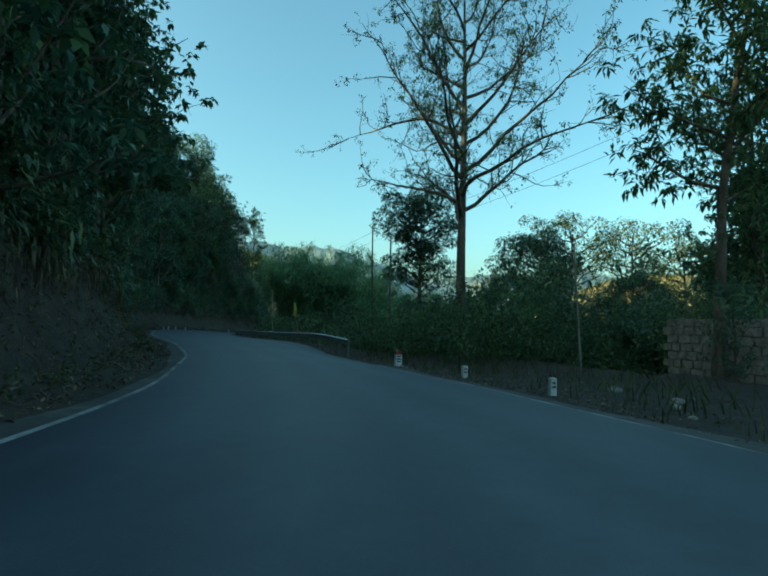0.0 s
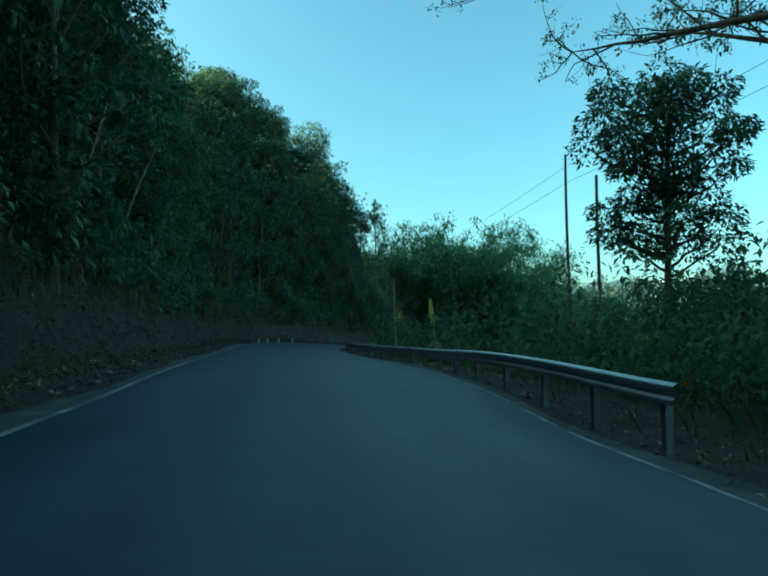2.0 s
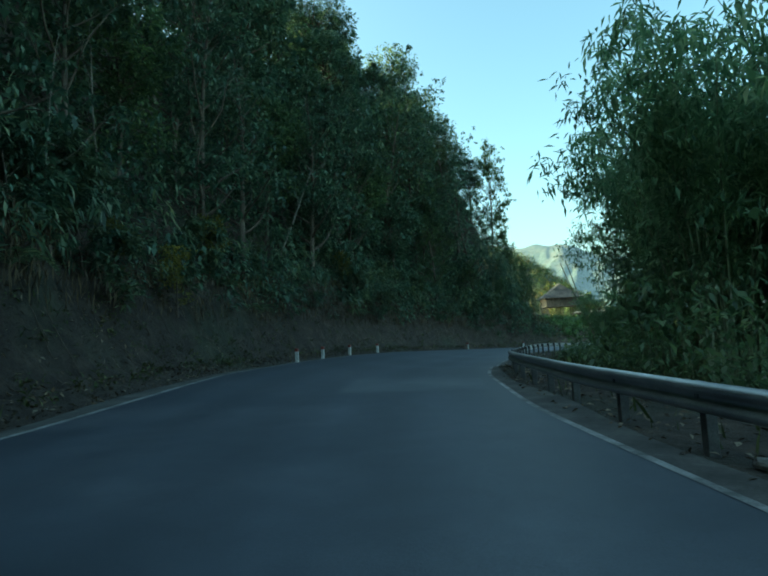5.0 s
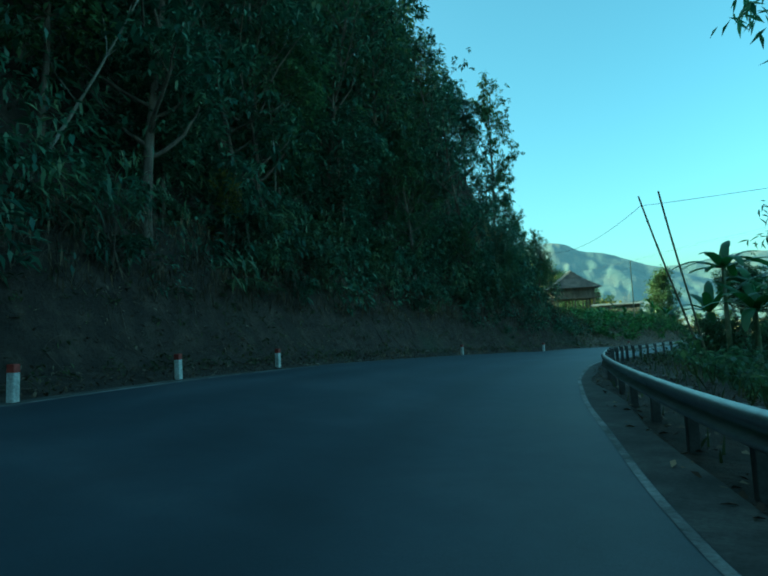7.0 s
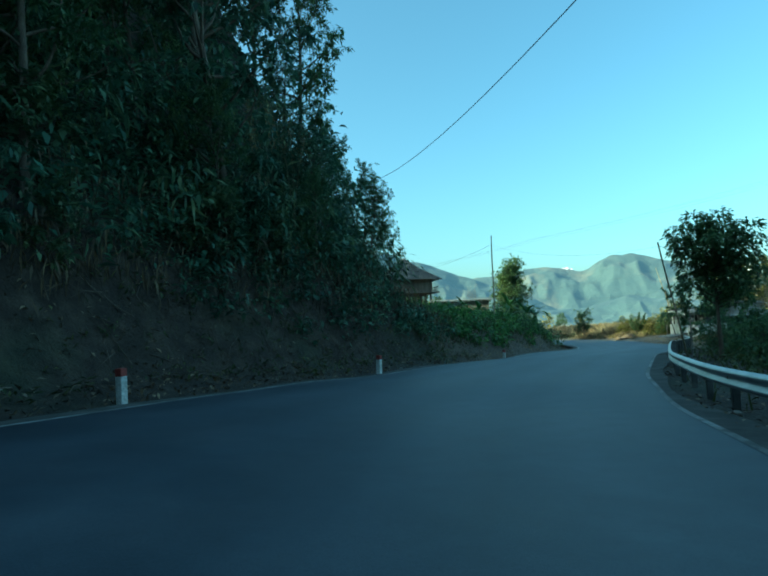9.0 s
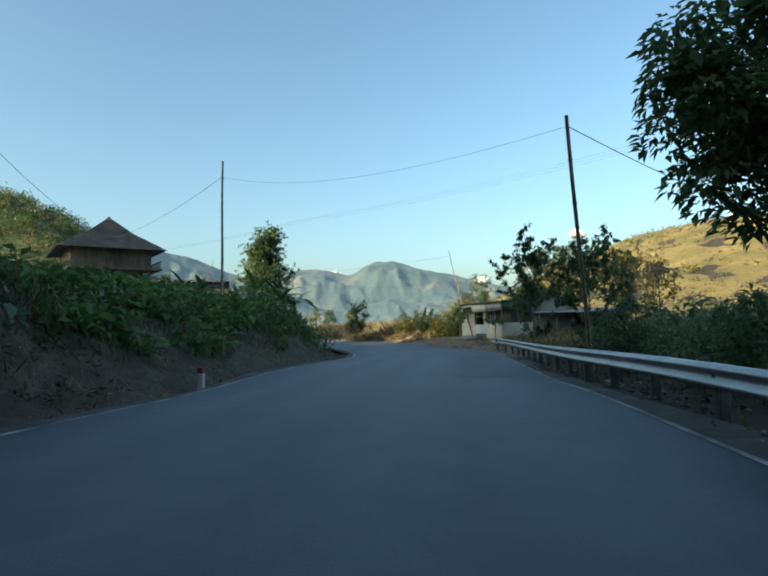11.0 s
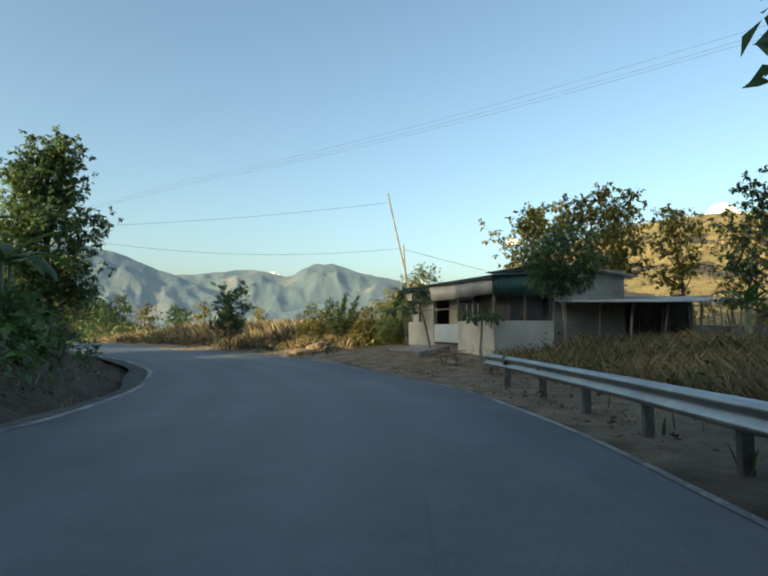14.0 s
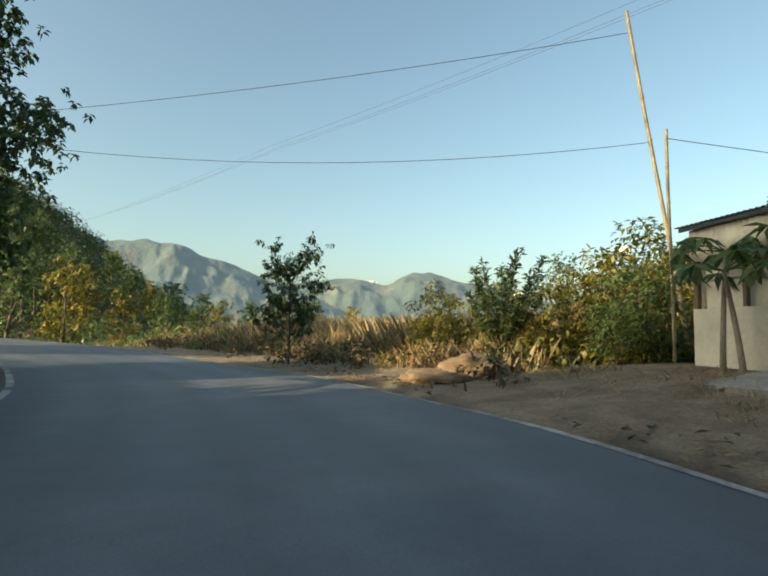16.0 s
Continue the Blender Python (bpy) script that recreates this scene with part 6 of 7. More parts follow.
def build_house():
    x, y = -26.4, 174.6
    z = ground_at(x, y)
    fl = max(1.3, 5.75 - z)
    ob = thing("stilt_house", Matrix.Translation((x, y, z)) @ Matrix.Rotation(1.85, 4, 'Z'), "wooden stilt house with a grey hipped roof", "house")
    w, d = 7.4, 6.4
    for i in range(4):
        for j in range(3):
            bm = bmesh.new()
            px, py = -w / 2 + 0.2 + i * (w - 0.4) / 3, -d / 2 + 0.2 + j * (d - 0.4) / 2
            box(bm, px - 0.11, px + 0.11, py - 0.11, py + 0.11, -1.2, fl)
            part("stilt", bm, HOUSE_WOOD, ob)
    bm = bmesh.new()
    box(bm, -w / 2 - 0.3, w / 2 + 0.3, -d / 2 - 0.9, d / 2 + 0.2, fl, fl + 0.16)
    part("floor", bm, HOUSE_WOOD, ob)
    bm = bmesh.new()
    t, h = 0.1, 1.9
    for x0, x1, y0, y1 in ((-w / 2, w / 2, d / 2 - t, d / 2), (-w / 2, -w / 2 + t, -d / 2 + t, d / 2 - t), (w / 2 - t, w / 2, -d / 2 + t, d / 2 - t), (-w / 2, -1.4, -d / 2, -d / 2 + t), (-0.4, 1.2, -d / 2, -d / 2 + t), (2.2, w / 2, -d / 2, -d / 2 + t)):
        box(bm, x0, x1, y0, y1, fl + 0.16, fl + h)
    box(bm, 1.2, 2.2, -d / 2, -d / 2 + t, fl + 0.16, fl + 0.9)
    part("wall", bm, HOUSE_WOOD, ob)
    for k in range(20):
        bm = bmesh.new()
        px = -w / 2 + 0.2 + k * (w - 0.4) / 19
        box(bm, px - 0.025, px + 0.025, -d / 2 - 0.85, -d / 2 - 0.80, fl + 0.16, fl + 0.8)
        part("baluster", bm, HOUSE_WOOD, ob)
    bm = bmesh.new()
    box(bm, -w / 2, w / 2, -d / 2 - 0.87, -d / 2 - 0.78, fl + 0.8, fl + 0.88)
    part("handrail", bm, HOUSE_WOOD, ob)
    roof = part("roof", hip_roof(w, d, 3.1, 1.1, 3.9), ROOFING, ob)
    roof.location = (0, 0, fl + h - 0.15)
    bm = bmesh.new()
    box(bm, -2.0, 2.0, -0.10, 0.10, fl + h + 2.88, fl + h + 3.0, 0.03)
    part("ridge_cap", bm, ROOFING, ob)
    # Dark panels drawn as the two windows of the house.
    bm = bmesh.new()
    box(bm, 1.24, 2.16, -d / 2 + 0.02, -d / 2 + 0.06, fl + 0.92, fl + 1.7)
    part("shutter", bm, DARK_INTERIOR, ob, "dark panel drawn as a house window")
    bm = bmesh.new()
    box(bm, -w / 2 - 0.03, -w / 2 - 0.004, -0.5, 0.4, fl + 0.85, fl + 1.6)
    part("shutter", bm, DARK_INTERIOR, ob, "dark panel drawn as a house window")
    # low outbuilding beside it
    x, y = -19.4, 163.5
    z = ground_at(x, y)
    ob = thing("outbuilding", Matrix.Translation((x, y, z)) @ Matrix.Rotation(-0.08, 4, 'Z'), "low wooden outbuilding with a flat grey roof", "outbuilding")
    top = max(1.6, 4.1 - z)
    for k in range(16):
        bm = bmesh.new()
        px = -2.9 + k * 0.385
        box(bm, px, px + 0.36, -1.6, -1.55, -0.4, top - 0.1)
        part("board", bm, HOUSE_WOOD, ob)
    bm = bmesh.new()
    for x0, x1, y0, y1 in ((-2.9, 3.2, 1.5, 1.56), (-2.9, -2.84, -1.55, 1.5), (3.2, 3.26, -1.55, 1.5)):
        box(bm, x0, x1, y0, y1, -0.4, top - 0.1)
    part("wall", bm, HOUSE_WOOD, ob)
    bm = bmesh.new()
    box(bm, -3.4, 3.7, -2.1, 2.0, top - 0.1, top)
    for v in bm.verts:
        v.co.z += 0.16 * (v.co.y + 2) * 0.5
    part("roof", bm, ROOFING, ob)
    # stake fence on the slope below the house
    fence = thing("stake_fence", Matrix.Identity(4), "thin wooden stake fence below the house", "fence")
    for k in range(14):
        px, py = -24.6 + k * 0.30, 167.6 - k * 0.10
        bm = bmesh.new()
        box(bm, px - 0.025, px + 0.025, py - 0.025, py + 0.025, ground_at(px, py) - 0.2, ground_at(px, py) + 1.3)
        part("stake", bm, WOOD, fence)
    for h in (0.5, 1.0):
        a, b = np.array(g(-24.7, 167.6, h)), np.array(g(-20.6, 166.3, h))
        part("rail", mesh_from("rail", *tube_data([a, (a + b) / 2, b], 0.025, 5), WOOD), None, fence)


build_house()


# ---------------------------------------------------------------- sheds at the bend
def corrugated(w, h, pitch=0.12, depth=0.018, thick=0.004):
    """An upright ribbed sheet in the xz plane, w wide and h high, origin at its lower corner."""
    n = int(w / pitch) * 4 + 1
    x = np.linspace(0, w, n)
    y = depth * np.sin(x / pitch * 2 * np.pi)
    v = np.concatenate([np.stack([x, y, 0 * x], 1), np.stack([x, y, 0 * x + h], 1), np.stack([x, y + thick, 0 * x], 1), np.stack([x, y + thick, 0 * x + h], 1)])
    i = np.arange(n - 1)
    f = np.concatenate([np.stack([i, i + 1, i + n + 1, i + n], 1), np.stack([i + 2 * n + 1, i + 2 * n, i + 3 * n, i + 3 * n + 1], 1), np.stack([i + n, i + n + 1, i + 3 * n + 1, i + 3 * n], 1), np.stack([i + 1, i, i + 2 * n, i + 2 * n + 1], 1)])
    return v, f


def build_shed():
    a, b = Vector((2.35, 153.4)), Vector((2.9, 160.75))      # front wall, from the near corner to the far one
    length = (b - a).length
    ang = math.atan2(b.y - a.y, b.x - a.x)
    z0 = -0.55
    # local x runs along the front wall, local -y goes into the building
    m = Matrix.Translation((a.x, a.y, z0)) @ Matrix.Rotation(ang, 4, 'Z')
    ob = thing("roadside_shed", m, "low roadside shed with plastered wall and green metal cladding", "shed")
    dep = 2.6

    def bx(name, x0, x1, y0, y1, za, zb, mat, label="", bev=0.0, parent=None):
        bm = bmesh.new()
        box(bm, x0, x1, y0, y1, za, zb, bev)
        return part(name, bm, mat, parent or ob, label)

    bx("low_wall", 0, 2.6, -0.12, 0, -0.5, 0.97, PLASTER, "cream plastered low wall", 0.01)
    bx("low_wall", 4.75, length, -0.12, 0, -0.5, 0.97, PLASTER, "cream plastered low wall", 0.01)
    bx("side_wall", 0, 0.12, -dep, -0.123, -0.5, 0.97, PLASTER, "cream plastered low wall", 0.01)
    bx("far_wall", length - 0.12, length, -dep, -0.123, -0.5, 2.4, PLASTER, "plain plastered end wall")
    bx("back_wall", 0.123, length - 0.123, -dep, -dep + 0.12, -0.5, 2.3, DARK_INTERIOR, "dark rear wall")
    bx("floor", 0.123, length - 0.123, -dep + 0.123, -0.123, -0.5, 0.02, CONCRETE)
    bx("inner_board", 2.65, 4.7, -0.80, -0.76, 0.02, 2.4, PLASTER, "cream painted inner wall")
    bx("inner_window", 2.8, 3.75, -0.755, -0.74, 0.95, 1.85, DARK_INTERIOR, "dark barred inner window")
    for k in range(5):
        bx("window_bar", 2.9 + k * 0.18, 2.92 + k * 0.18, -0.735, -0.715, 0.95, 1.85, GREY_SHEET)
    bx("gate_board", 2.65, 4.7, -0.06, -0.02, 0.12, 0.86, BLUE_BOARD, "pale blue-white board across the entrance", 0.004)
    bx("gate_frame", 2.60, 4.75, -0.08, -0.065, 0.04, 0.10, DARK_PAINT)
    for x in (0.06, 2.62, 4.72, 6.2, length - 0.06):
        bx("post", x - 0.04, x + 0.04, -0.1, -0.02, 0.96, 2.55, WOOD)
    bx("post", 0.02, 0.10, -1.4, -1.32, 0.96, 2.6, WOOD)
    # dark boards added for the interior's shade behind the openings, and the barred window
    bx("inner_board", 0.3, 2.4, -0.9, -0.86, 0.02, 2.4, DARK_INTERIOR)
    bx("inner_board", 4.8, length - 0.15, -0.22, -0.18, 0.97, 1.87, PLASTER, "cream painted board")
    bx("inner_board", 0.4, 0.44, -dep + 0.2, -0.95, 0.02, 2.4, DARK_INTERIOR)
    for k in range(9):
        bx("window_bar", 1.15 + k * 0.14, 1.175 + k * 0.14, -0.075, -0.05, 0.97, 1.62, WHITE_PAINT if k % 3 == 0 else DARK_PAINT)
    bx("window_rail", 1.1, 2.35, -0.08, -0.045, 1.62, 1.66, DARK_PAINT)
    bx("window_rail", 1.1, 2.35, -0.085, -0.04, 1.28, 1.31, DARK_PAINT)
    for h in (1.45, 1.9):
        bx("bamboo_bar", 2.6, length, 0.0, 0.04, h, h + 0.045, BAMBOO)
    # ribbed cladding under the eaves
    v, f = corrugated(length - 2.7, 0.62)
    part("front_sheet", mesh_from("front_sheet", v + [2.7, 0.05, 1.85], f, PLASTER), None, ob, "cream painted ribbed sheet")
    v, f = corrugated(2.66, 0.62)
    part("front_sheet", mesh_from("front_sheet", v + [0.0, 0.05, 1.9], f, GREY_SHEET), None, ob, "pale grey ribbed sheet")
    v, f = corrugated(dep, 0.80)
    part("side_sheet", mesh_from("side_sheet", turned(v, -math.pi / 2) + [-0.04, 0.02, 1.85], f, GREEN_SHEET), None, ob, "dark green ribbed steel sheet")
    # roof: ribbed sheets on a slight fall towards the road
    v, f = corrugated(length + 0.45, dep + 1.0)
    v = np.stack([v[:, 0] - 0.18, 0.16 - v[:, 2], 2.56 + v[:, 1] + 0.075 * v[:, 2]], 1)
    part("roof", mesh_from("roof", v, f, GREEN_SHEET), None, ob, "weathered green corrugated roof")
    bx("fascia", -0.18, length + 0.15, 0.12, 0.15, 2.46, 2.53, DARK_PAINT)
    # taller plastered block behind, under a long grey roof
    bx("rear_wall", -0.02, 0.12, -dep - 3.4, -dep - 0.003, -0.5, 2.95, CONCRETE, "grey rendered side wall of the rear block", 0.01)
    bx("rear_wall", 3.9, 4.05, -dep - 3.4, -dep - 0.003, -0.5, 2.8, PLASTER)
    bx("rear_wall", 0.123, 3.897, -dep - 3.4, -dep - 3.28, -0.5, 2.7, PLASTER)
    v, f = corrugated(4.6, 4.2)
    v = np.stack([v[:, 0] - 0.35, -dep + 0.3 - v[:, 2], 3.12 + v[:, 1] - 0.10 * v[:, 2]], 1)
    part("rear_roof", mesh_from("rear_roof", v, f, GREY_SHEET), None, ob, "long grey corrugated roof of the rear block")


    # open lean-to beside the shed
    ob2 = thing("open_lean_to", Matrix.Translation((5.15, 152.85, -0.62)) @ Matrix.Rotation(-0.45, 4, 'Z'), "low open lean-to with crooked posts and ribbed roof", "lean-to")
    rng = np.random.default_rng(8)
    for k in range(6):
        px = 0.15 + k * 1.2
        pts = np.array([(px, 0.05, -0.4), (px + rng.normal(0, 0.05), 0.08, 0.7), (px + rng.normal(0, 0.08), 0.05, 1.66)])
        part("post", mesh_from("post", *tube_data(pts, [0.06, 0.05, 0.045], 7), PALE_BARK, True), None, ob2)
        part("post", mesh_from("post", *tube_data(pts * [1, 0, 1] + [0, 3.0, 0.0], [0.06, 0.05, 0.045], 7), PALE_BARK, True), None, ob2)
    for k in range(25):
        px = 0.1 + k * 0.26 + rng.normal(0, 0.03)
        pts = np.array([(px, 3.05, -0.3), (px + rng.normal(0, 0.04), 3.05, rng.uniform(0.9, 1.7))])
        part("stake", mesh_from("stake", *tube_data(pts, 0.028, 5), WOOD), None, ob2)
    v, f = corrugated(7.0, 3.9, 0.16, 0.022)
    v = np.stack([v[:, 0] - 0.3, v[:, 2] - 0.5, 1.70 + v[:, 1] + 0.10 * v[:, 2]], 1)
    part("roof", mesh_from("roof", v, f, GREY_SHEET), None, ob2, "grey corrugated roof with a wavy edge")
    bm = bmesh.new()
    box(bm, 0.0, 6.4, 3.12, 3.18, -0.3, 1.9)
    part("back_board", bm, DARK_INTERIOR, ob2, "dark board wall")
    # crooked stakes of a pen beyond it
    pen = thing("stake_pen", Matrix.Identity(4), "pen fence of crooked pale stakes beside the lean-to", "fence")
    for k in range(18):
        px, py = 8.2 + k * 0.20 + rng.normal(0, 0.05), 149.9 - k * 0.10
        z = ground_at(px, py)
        pts = [(px, py, z - 0.2), (px + rng.normal(0, 0.06), py, z + 0.6), (px + rng.normal(0, 0.12), py, z + rng.uniform(1.0, 1.6))]
        part("stake", mesh_from("stake", *tube_data(pts, [0.035, 0.03, 0.025], 5), PALE_BARK), None, pen)
    a, b = np.array(g(8.1, 149.95, 0.8)), np.array(g(11.7, 148.1, 0.8))
    part("rail", mesh_from("rail", *tube_data([a, (a + b) / 2, b], 0.03, 5), PALE_BARK), None, pen)


build_shed()


# ---------------------------------------------------------------- heaps, stones, wall
def lump(name, x, y, size, seed, mat, label, category, group="", sink=0.3, z=None):
    rng = np.random.default_rng(seed)
    bm = bmesh.new()
    bmesh.ops.create_icosphere(bm, subdivisions=5 if max(size) > 0.5 else 2, radius=1.0)
    off = rng.uniform(0, 50, 3)
    for v in bm.verts:
        n = (noise.noise(Vector(v.co) * 1.4 + Vector(off)) * 0.35 + noise.noise(Vector(v.co) * 3.5 + Vector(off)) * 0.15 + noise.noise(Vector(v.co) * 9.0 + Vector(off)) * 0.10 + noise.noise(Vector(v.co) * 21.0 + Vector(off)) * 0.06) * (0.6 if max(size) > 0.5 else 1.0)
        v.co = Vector((v.co.x * size[0], v.co.y * size[1], v.co.z * size[2])) * (1 + n)
    me = bpy.data.meshes.new(name)
    bm.to_mesh(me)
    bm.free()
    me.materials.append(mat)
    if max(size) > 0.5:
        me.polygons.foreach_set("use_smooth", [True] * len(me.polygons))
    ob = new(name, me)
    ob.matrix_world = Matrix.Translation((x, y, (ground_at(x, y) if z is None else z) + size[2] * (1 - 2 * sink) * 0.5)) @ Matrix.Rotation(seed * 1.3, 4, 'Z')
    return tagged(ob, label, category, group)


lump("soil_mound", -0.6, 163.0, (1.1, 0.75, 0.42), 3, MOUND_SOIL, "heap of loose reddish soil at the roadside", "soil heap", sink=0.5)
lump("soil_mound", -1.7, 162.4, (0.8, 0.55, 0.2), 4, MOUND_SOIL, "low heap of loose soil at the roadside", "soil heap", sink=0.5)
_r = np.random.default_rng(44)
_spots = [(7.2, 13.6), (6.4, 12.2), (8.4, 15.0), (5.9, 10.6), (9.0, 12.4), (6.9, 16.8)]
_spots += [(float(_r.uniform(-1.6, 1.6)), float(_r.uniform(150, 163))) for _ in range(14)]
for _i in range(44):
    _y = float(_r.uniform(20, 138))
    _k = int(np.argmin(np.abs(RIGHT_LINE[:, 1] - _y)))
    _spots.append((float(RIGHT_LINE[_k, 0] + _r.uniform(0.5, 2.6)), float(RIGHT_LINE[_k, 1])))
    _k = int(np.argmin(np.abs(LEFT_LINE[:, 1] - _y)))
    _spots.append((float(LEFT_LINE[_k, 0] - _r.uniform(0.6, 2.4)), float(LEFT_LINE[_k, 1])))
for _i, (_x, _y) in enumerate(_spots):
    _s = float(_r.uniform(0.03, 0.10)) * (2.0 if _i < 6 else 1)
    lump("stone", _x, _y, (_s * 1.3, _s, _s * 0.7), 60 + _i, STONE, "small grey stone lying on the verge", "stone", "stones along the verge", 0.25)


def slab(x, y, w, d, h, turn, tilt, mat, label, name="slab"):
    bm = bmesh.new()
    box(bm, -w / 2, w / 2, -d / 2, d / 2, 0, h, 0.015)
    me = bpy.data.meshes.new(name)
    bm.to_mesh(me)
    bm.free()
    me.materials.append(mat)
    ob = new(name, me)
    ob.matrix_world = Matrix.Translation((x, y, ground_at(x, y) - (0.03 if h < 0.2 else 0.3))) @ Euler((tilt, 0.05 if h < 0.2 else -0.12, turn)).to_matrix().to_4x4()
    return tagged(ob, label, "slab")


slab(0.9, 153.6, 0.8, 0.5, 0.06, 0.5, 0.12, CONCRETE, "broken concrete slab lying by the shed", "concrete_slab")
slab(1.45, 157.2, 1.5, 2.4, 0.42, 0.08, 0.0, CONCRETE, "concrete entrance ramp before the shed", "concrete_ramp")
for _i in range(14):
    _a = g(1.4 + float(_r.normal(0, 0.25)), 155.4 + float(_r.normal(0, 0.35)), 0.03 + 0.02 * (_i % 5))
    _d = float(_r.uniform(0, 6.28))
    _b = (_a[0] + 0.6 * math.cos(_d), _a[1] + 0.6 * math.sin(_d), _a[2] + 0.03)
    tagged(new("firewood_stick", mesh_from("firewood_stick", *tube_data([_a, _b], 0.022, 6), WOOD)), "dry stick in a small firewood pile", "firewood", "firewood pile by the shed")


def build_retaining_wall():
    """Old coursed stone wall beyond the first verge."""
    a, b = np.array([14.2, 27.5]), np.array([18.5, 11.0])
    n = np.array([b[1] - a[1], -(b[0] - a[0])]) / np.linalg.norm(b - a)      # faces the road
    if n[0] > 0:
        n = -n
    ln = np.linalg.norm(b - a)
    ang = math.atan2(*(b - a)[::-1])
    z = ground_at(*a) - 0.4
    ob = thing("stone_wall", Matrix.Translation((a[0], a[1], z)) @ Matrix.Rotation(ang, 4, 'Z'), "tall weathered stone retaining wall with moss", "wall")
    bm = bmesh.new()
    box(bm, 0, ln, 0.06, 0.5, 0, 4.4)
    part("core", bm, CONCRETE, ob)
    rng = np.random.default_rng(9)
    shapes = []
    for k in range(5):
        bm = bmesh.new()
        box(bm, -0.5, 0.5, -0.5, 0.5, -0.5, 0.5, 0.07)
        me = bpy.data.meshes.new("wall_stone")
        for v in bm.verts:
            v.co += Vector(rng.normal(0, 0.03, 3))
        bm.to_mesh(me)
        bm.free()
        me.materials.append(STONE)
        shapes.append(me)
    for r in range(11):
        x = -0.3 * (r % 2)
        while x < ln:
            w = rng.uniform(0.5, 0.95)
            s = new("wall_stone", shapes[int(rng.integers(0, 5))])
            s.parent = ob
            s.location = (x + w / 2, 0.04 + rng.normal(0, 0.012), 0.2 + r * 0.4)
            s.scale = (w - 0.04, 0.26, 0.37)
            x += w


build_retaining_wall()


# ---------------------------------------------------------------- woods and scrub further off
def far_scrub(name, x0, x1, y0, y1, n, rad, leaf, mat, label, test, seed, count=(30, 60)):
    rng = np.random.default_rng(seed)
    x, y = rng.uniform(x0, x1, n), rng.uniform(y0, y1, n)
    z, dl, dr = lay(x, y)
    keep = test(x, y, dl, dr)
    x, y, z = x[keep], y[keep], z[keep]
    r = rng.uniform(*rad, len(x))
    c, k = clumps(rng, x, y, z, r, rng.integers(*count, len(x)), 0.6, 0.9)
    s = np.full(len(c), leaf) * rng.uniform(0.8, 1.2, len(c))
    return tagged(new(name, mesh_from(name, *leaves_data(rng, c, s, 0.5, 0.4, 0.5), mat)), label, "scrub", kind="stuff")


far_scrub("hillside_woods", -130, -6, 196, 320, 1500, (1.4, 3.2), 0.7, TREE_LEAF, "scattered woods on the hillside across the bend", lambda x, y, l, r: (r > 12), 51)
far_scrub("yellow_scrub", -120, 0, 190, 320, 360, (1.0, 2.6), 0.55, YELLOW_LEAF, "sunlit yellow-green scrub on the hillside", lambda x, y, l, r: (r > 12), 52)
far_scrub("bend_scrub", -44, 14, 158, 200, 1500, (0.5, 1.4), 0.24, TREE_LEAF, "green and dry scrub along the outer bend", lambda x, y, l, r: (r > 5.0) & (r < 26) & (x < -1.5) & (wave(x, y, 9, 14) > 0.25 - 0.7 * step01(-x, 5, 15)), 53)
far_scrub("bend_yellow_scrub", -36, 16, 160, 204, 900, (0.5, 1.4), 0.24, YELLOW_LEAF, "yellow sunlit bushes along the outer bend", lambda x, y, l, r: (r > 6.5) & (r < 30) & (wave(x, y, 8, 15) > 0.0) & ~((x > 1.5) & (y < 164)), 54)
far_scrub("shed_bushes", 3.4, 6, 161.6, 164.5, 10, (0.3, 0.9), 0.22, TREE_LEAF, "tall bushes growing against the shed's end", lambda x, y, l, r: (x > 0.6) & (y > 162), 55, (60, 110))
far_scrub("hill_grass_tufts", 20, 190, 150, 320, 2400, (0.4, 1.0), 0.42, DRY_GRASS, "dry golden scrub covering the sunlit hill", lambda x, y, l, r: (r > 26), 56, (10, 20))
far_scrub("hill_scrub", 20, 200, 150, 330, 1500, (0.5, 1.5), 0.5, YELLOW_LEAF, "yellow-green bushes dotted over the golden hill", lambda x, y, l, r: (r > 26) & (wave(x, y, 26, 5) > -0.1), 61, (14, 30))
far_scrub("valley_woods", 8, 75, 34, 125, 560, (1.6, 3.4), 0.7, JUNGLE_LEAF, "dense green woods falling away on the valley side", lambda x, y, l, r: (r > 20) & (y < 40 + 1.6 * x + 60), 62, (70, 120))
far_scrub("terrace_scrub", -48, -10, 128, 178, 1200, (0.2, 0.55), 0.2, TREE_LEAF, "green shrubs and weeds on the terrace bank", lambda x, y, l, r: (l > 3.4) & (l < 14) & (share(x, y) > 0.5) & (wave(x, y, 6, 17) > -0.25), 57)
far_scrub("rail_weeds", -24, 6, 96, 152, 900, (0.2, 0.7), 0.16, GREEN_GRASS, "weeds and low bushes behind the guard rail", lambda x, y, l, r: (r > 1.6) & (r < 7), 58, (16, 34))
far_scrub("shed_weeds", -1, 12, 142, 153, 460, (0.15, 0.4), 0.075, TREE_LEAF, "weeds growing before the lean-to", lambda x, y, l, r: (r > 3.6) & ~((x > 2.0) & (y > 151.6)), 59, (26, 50))

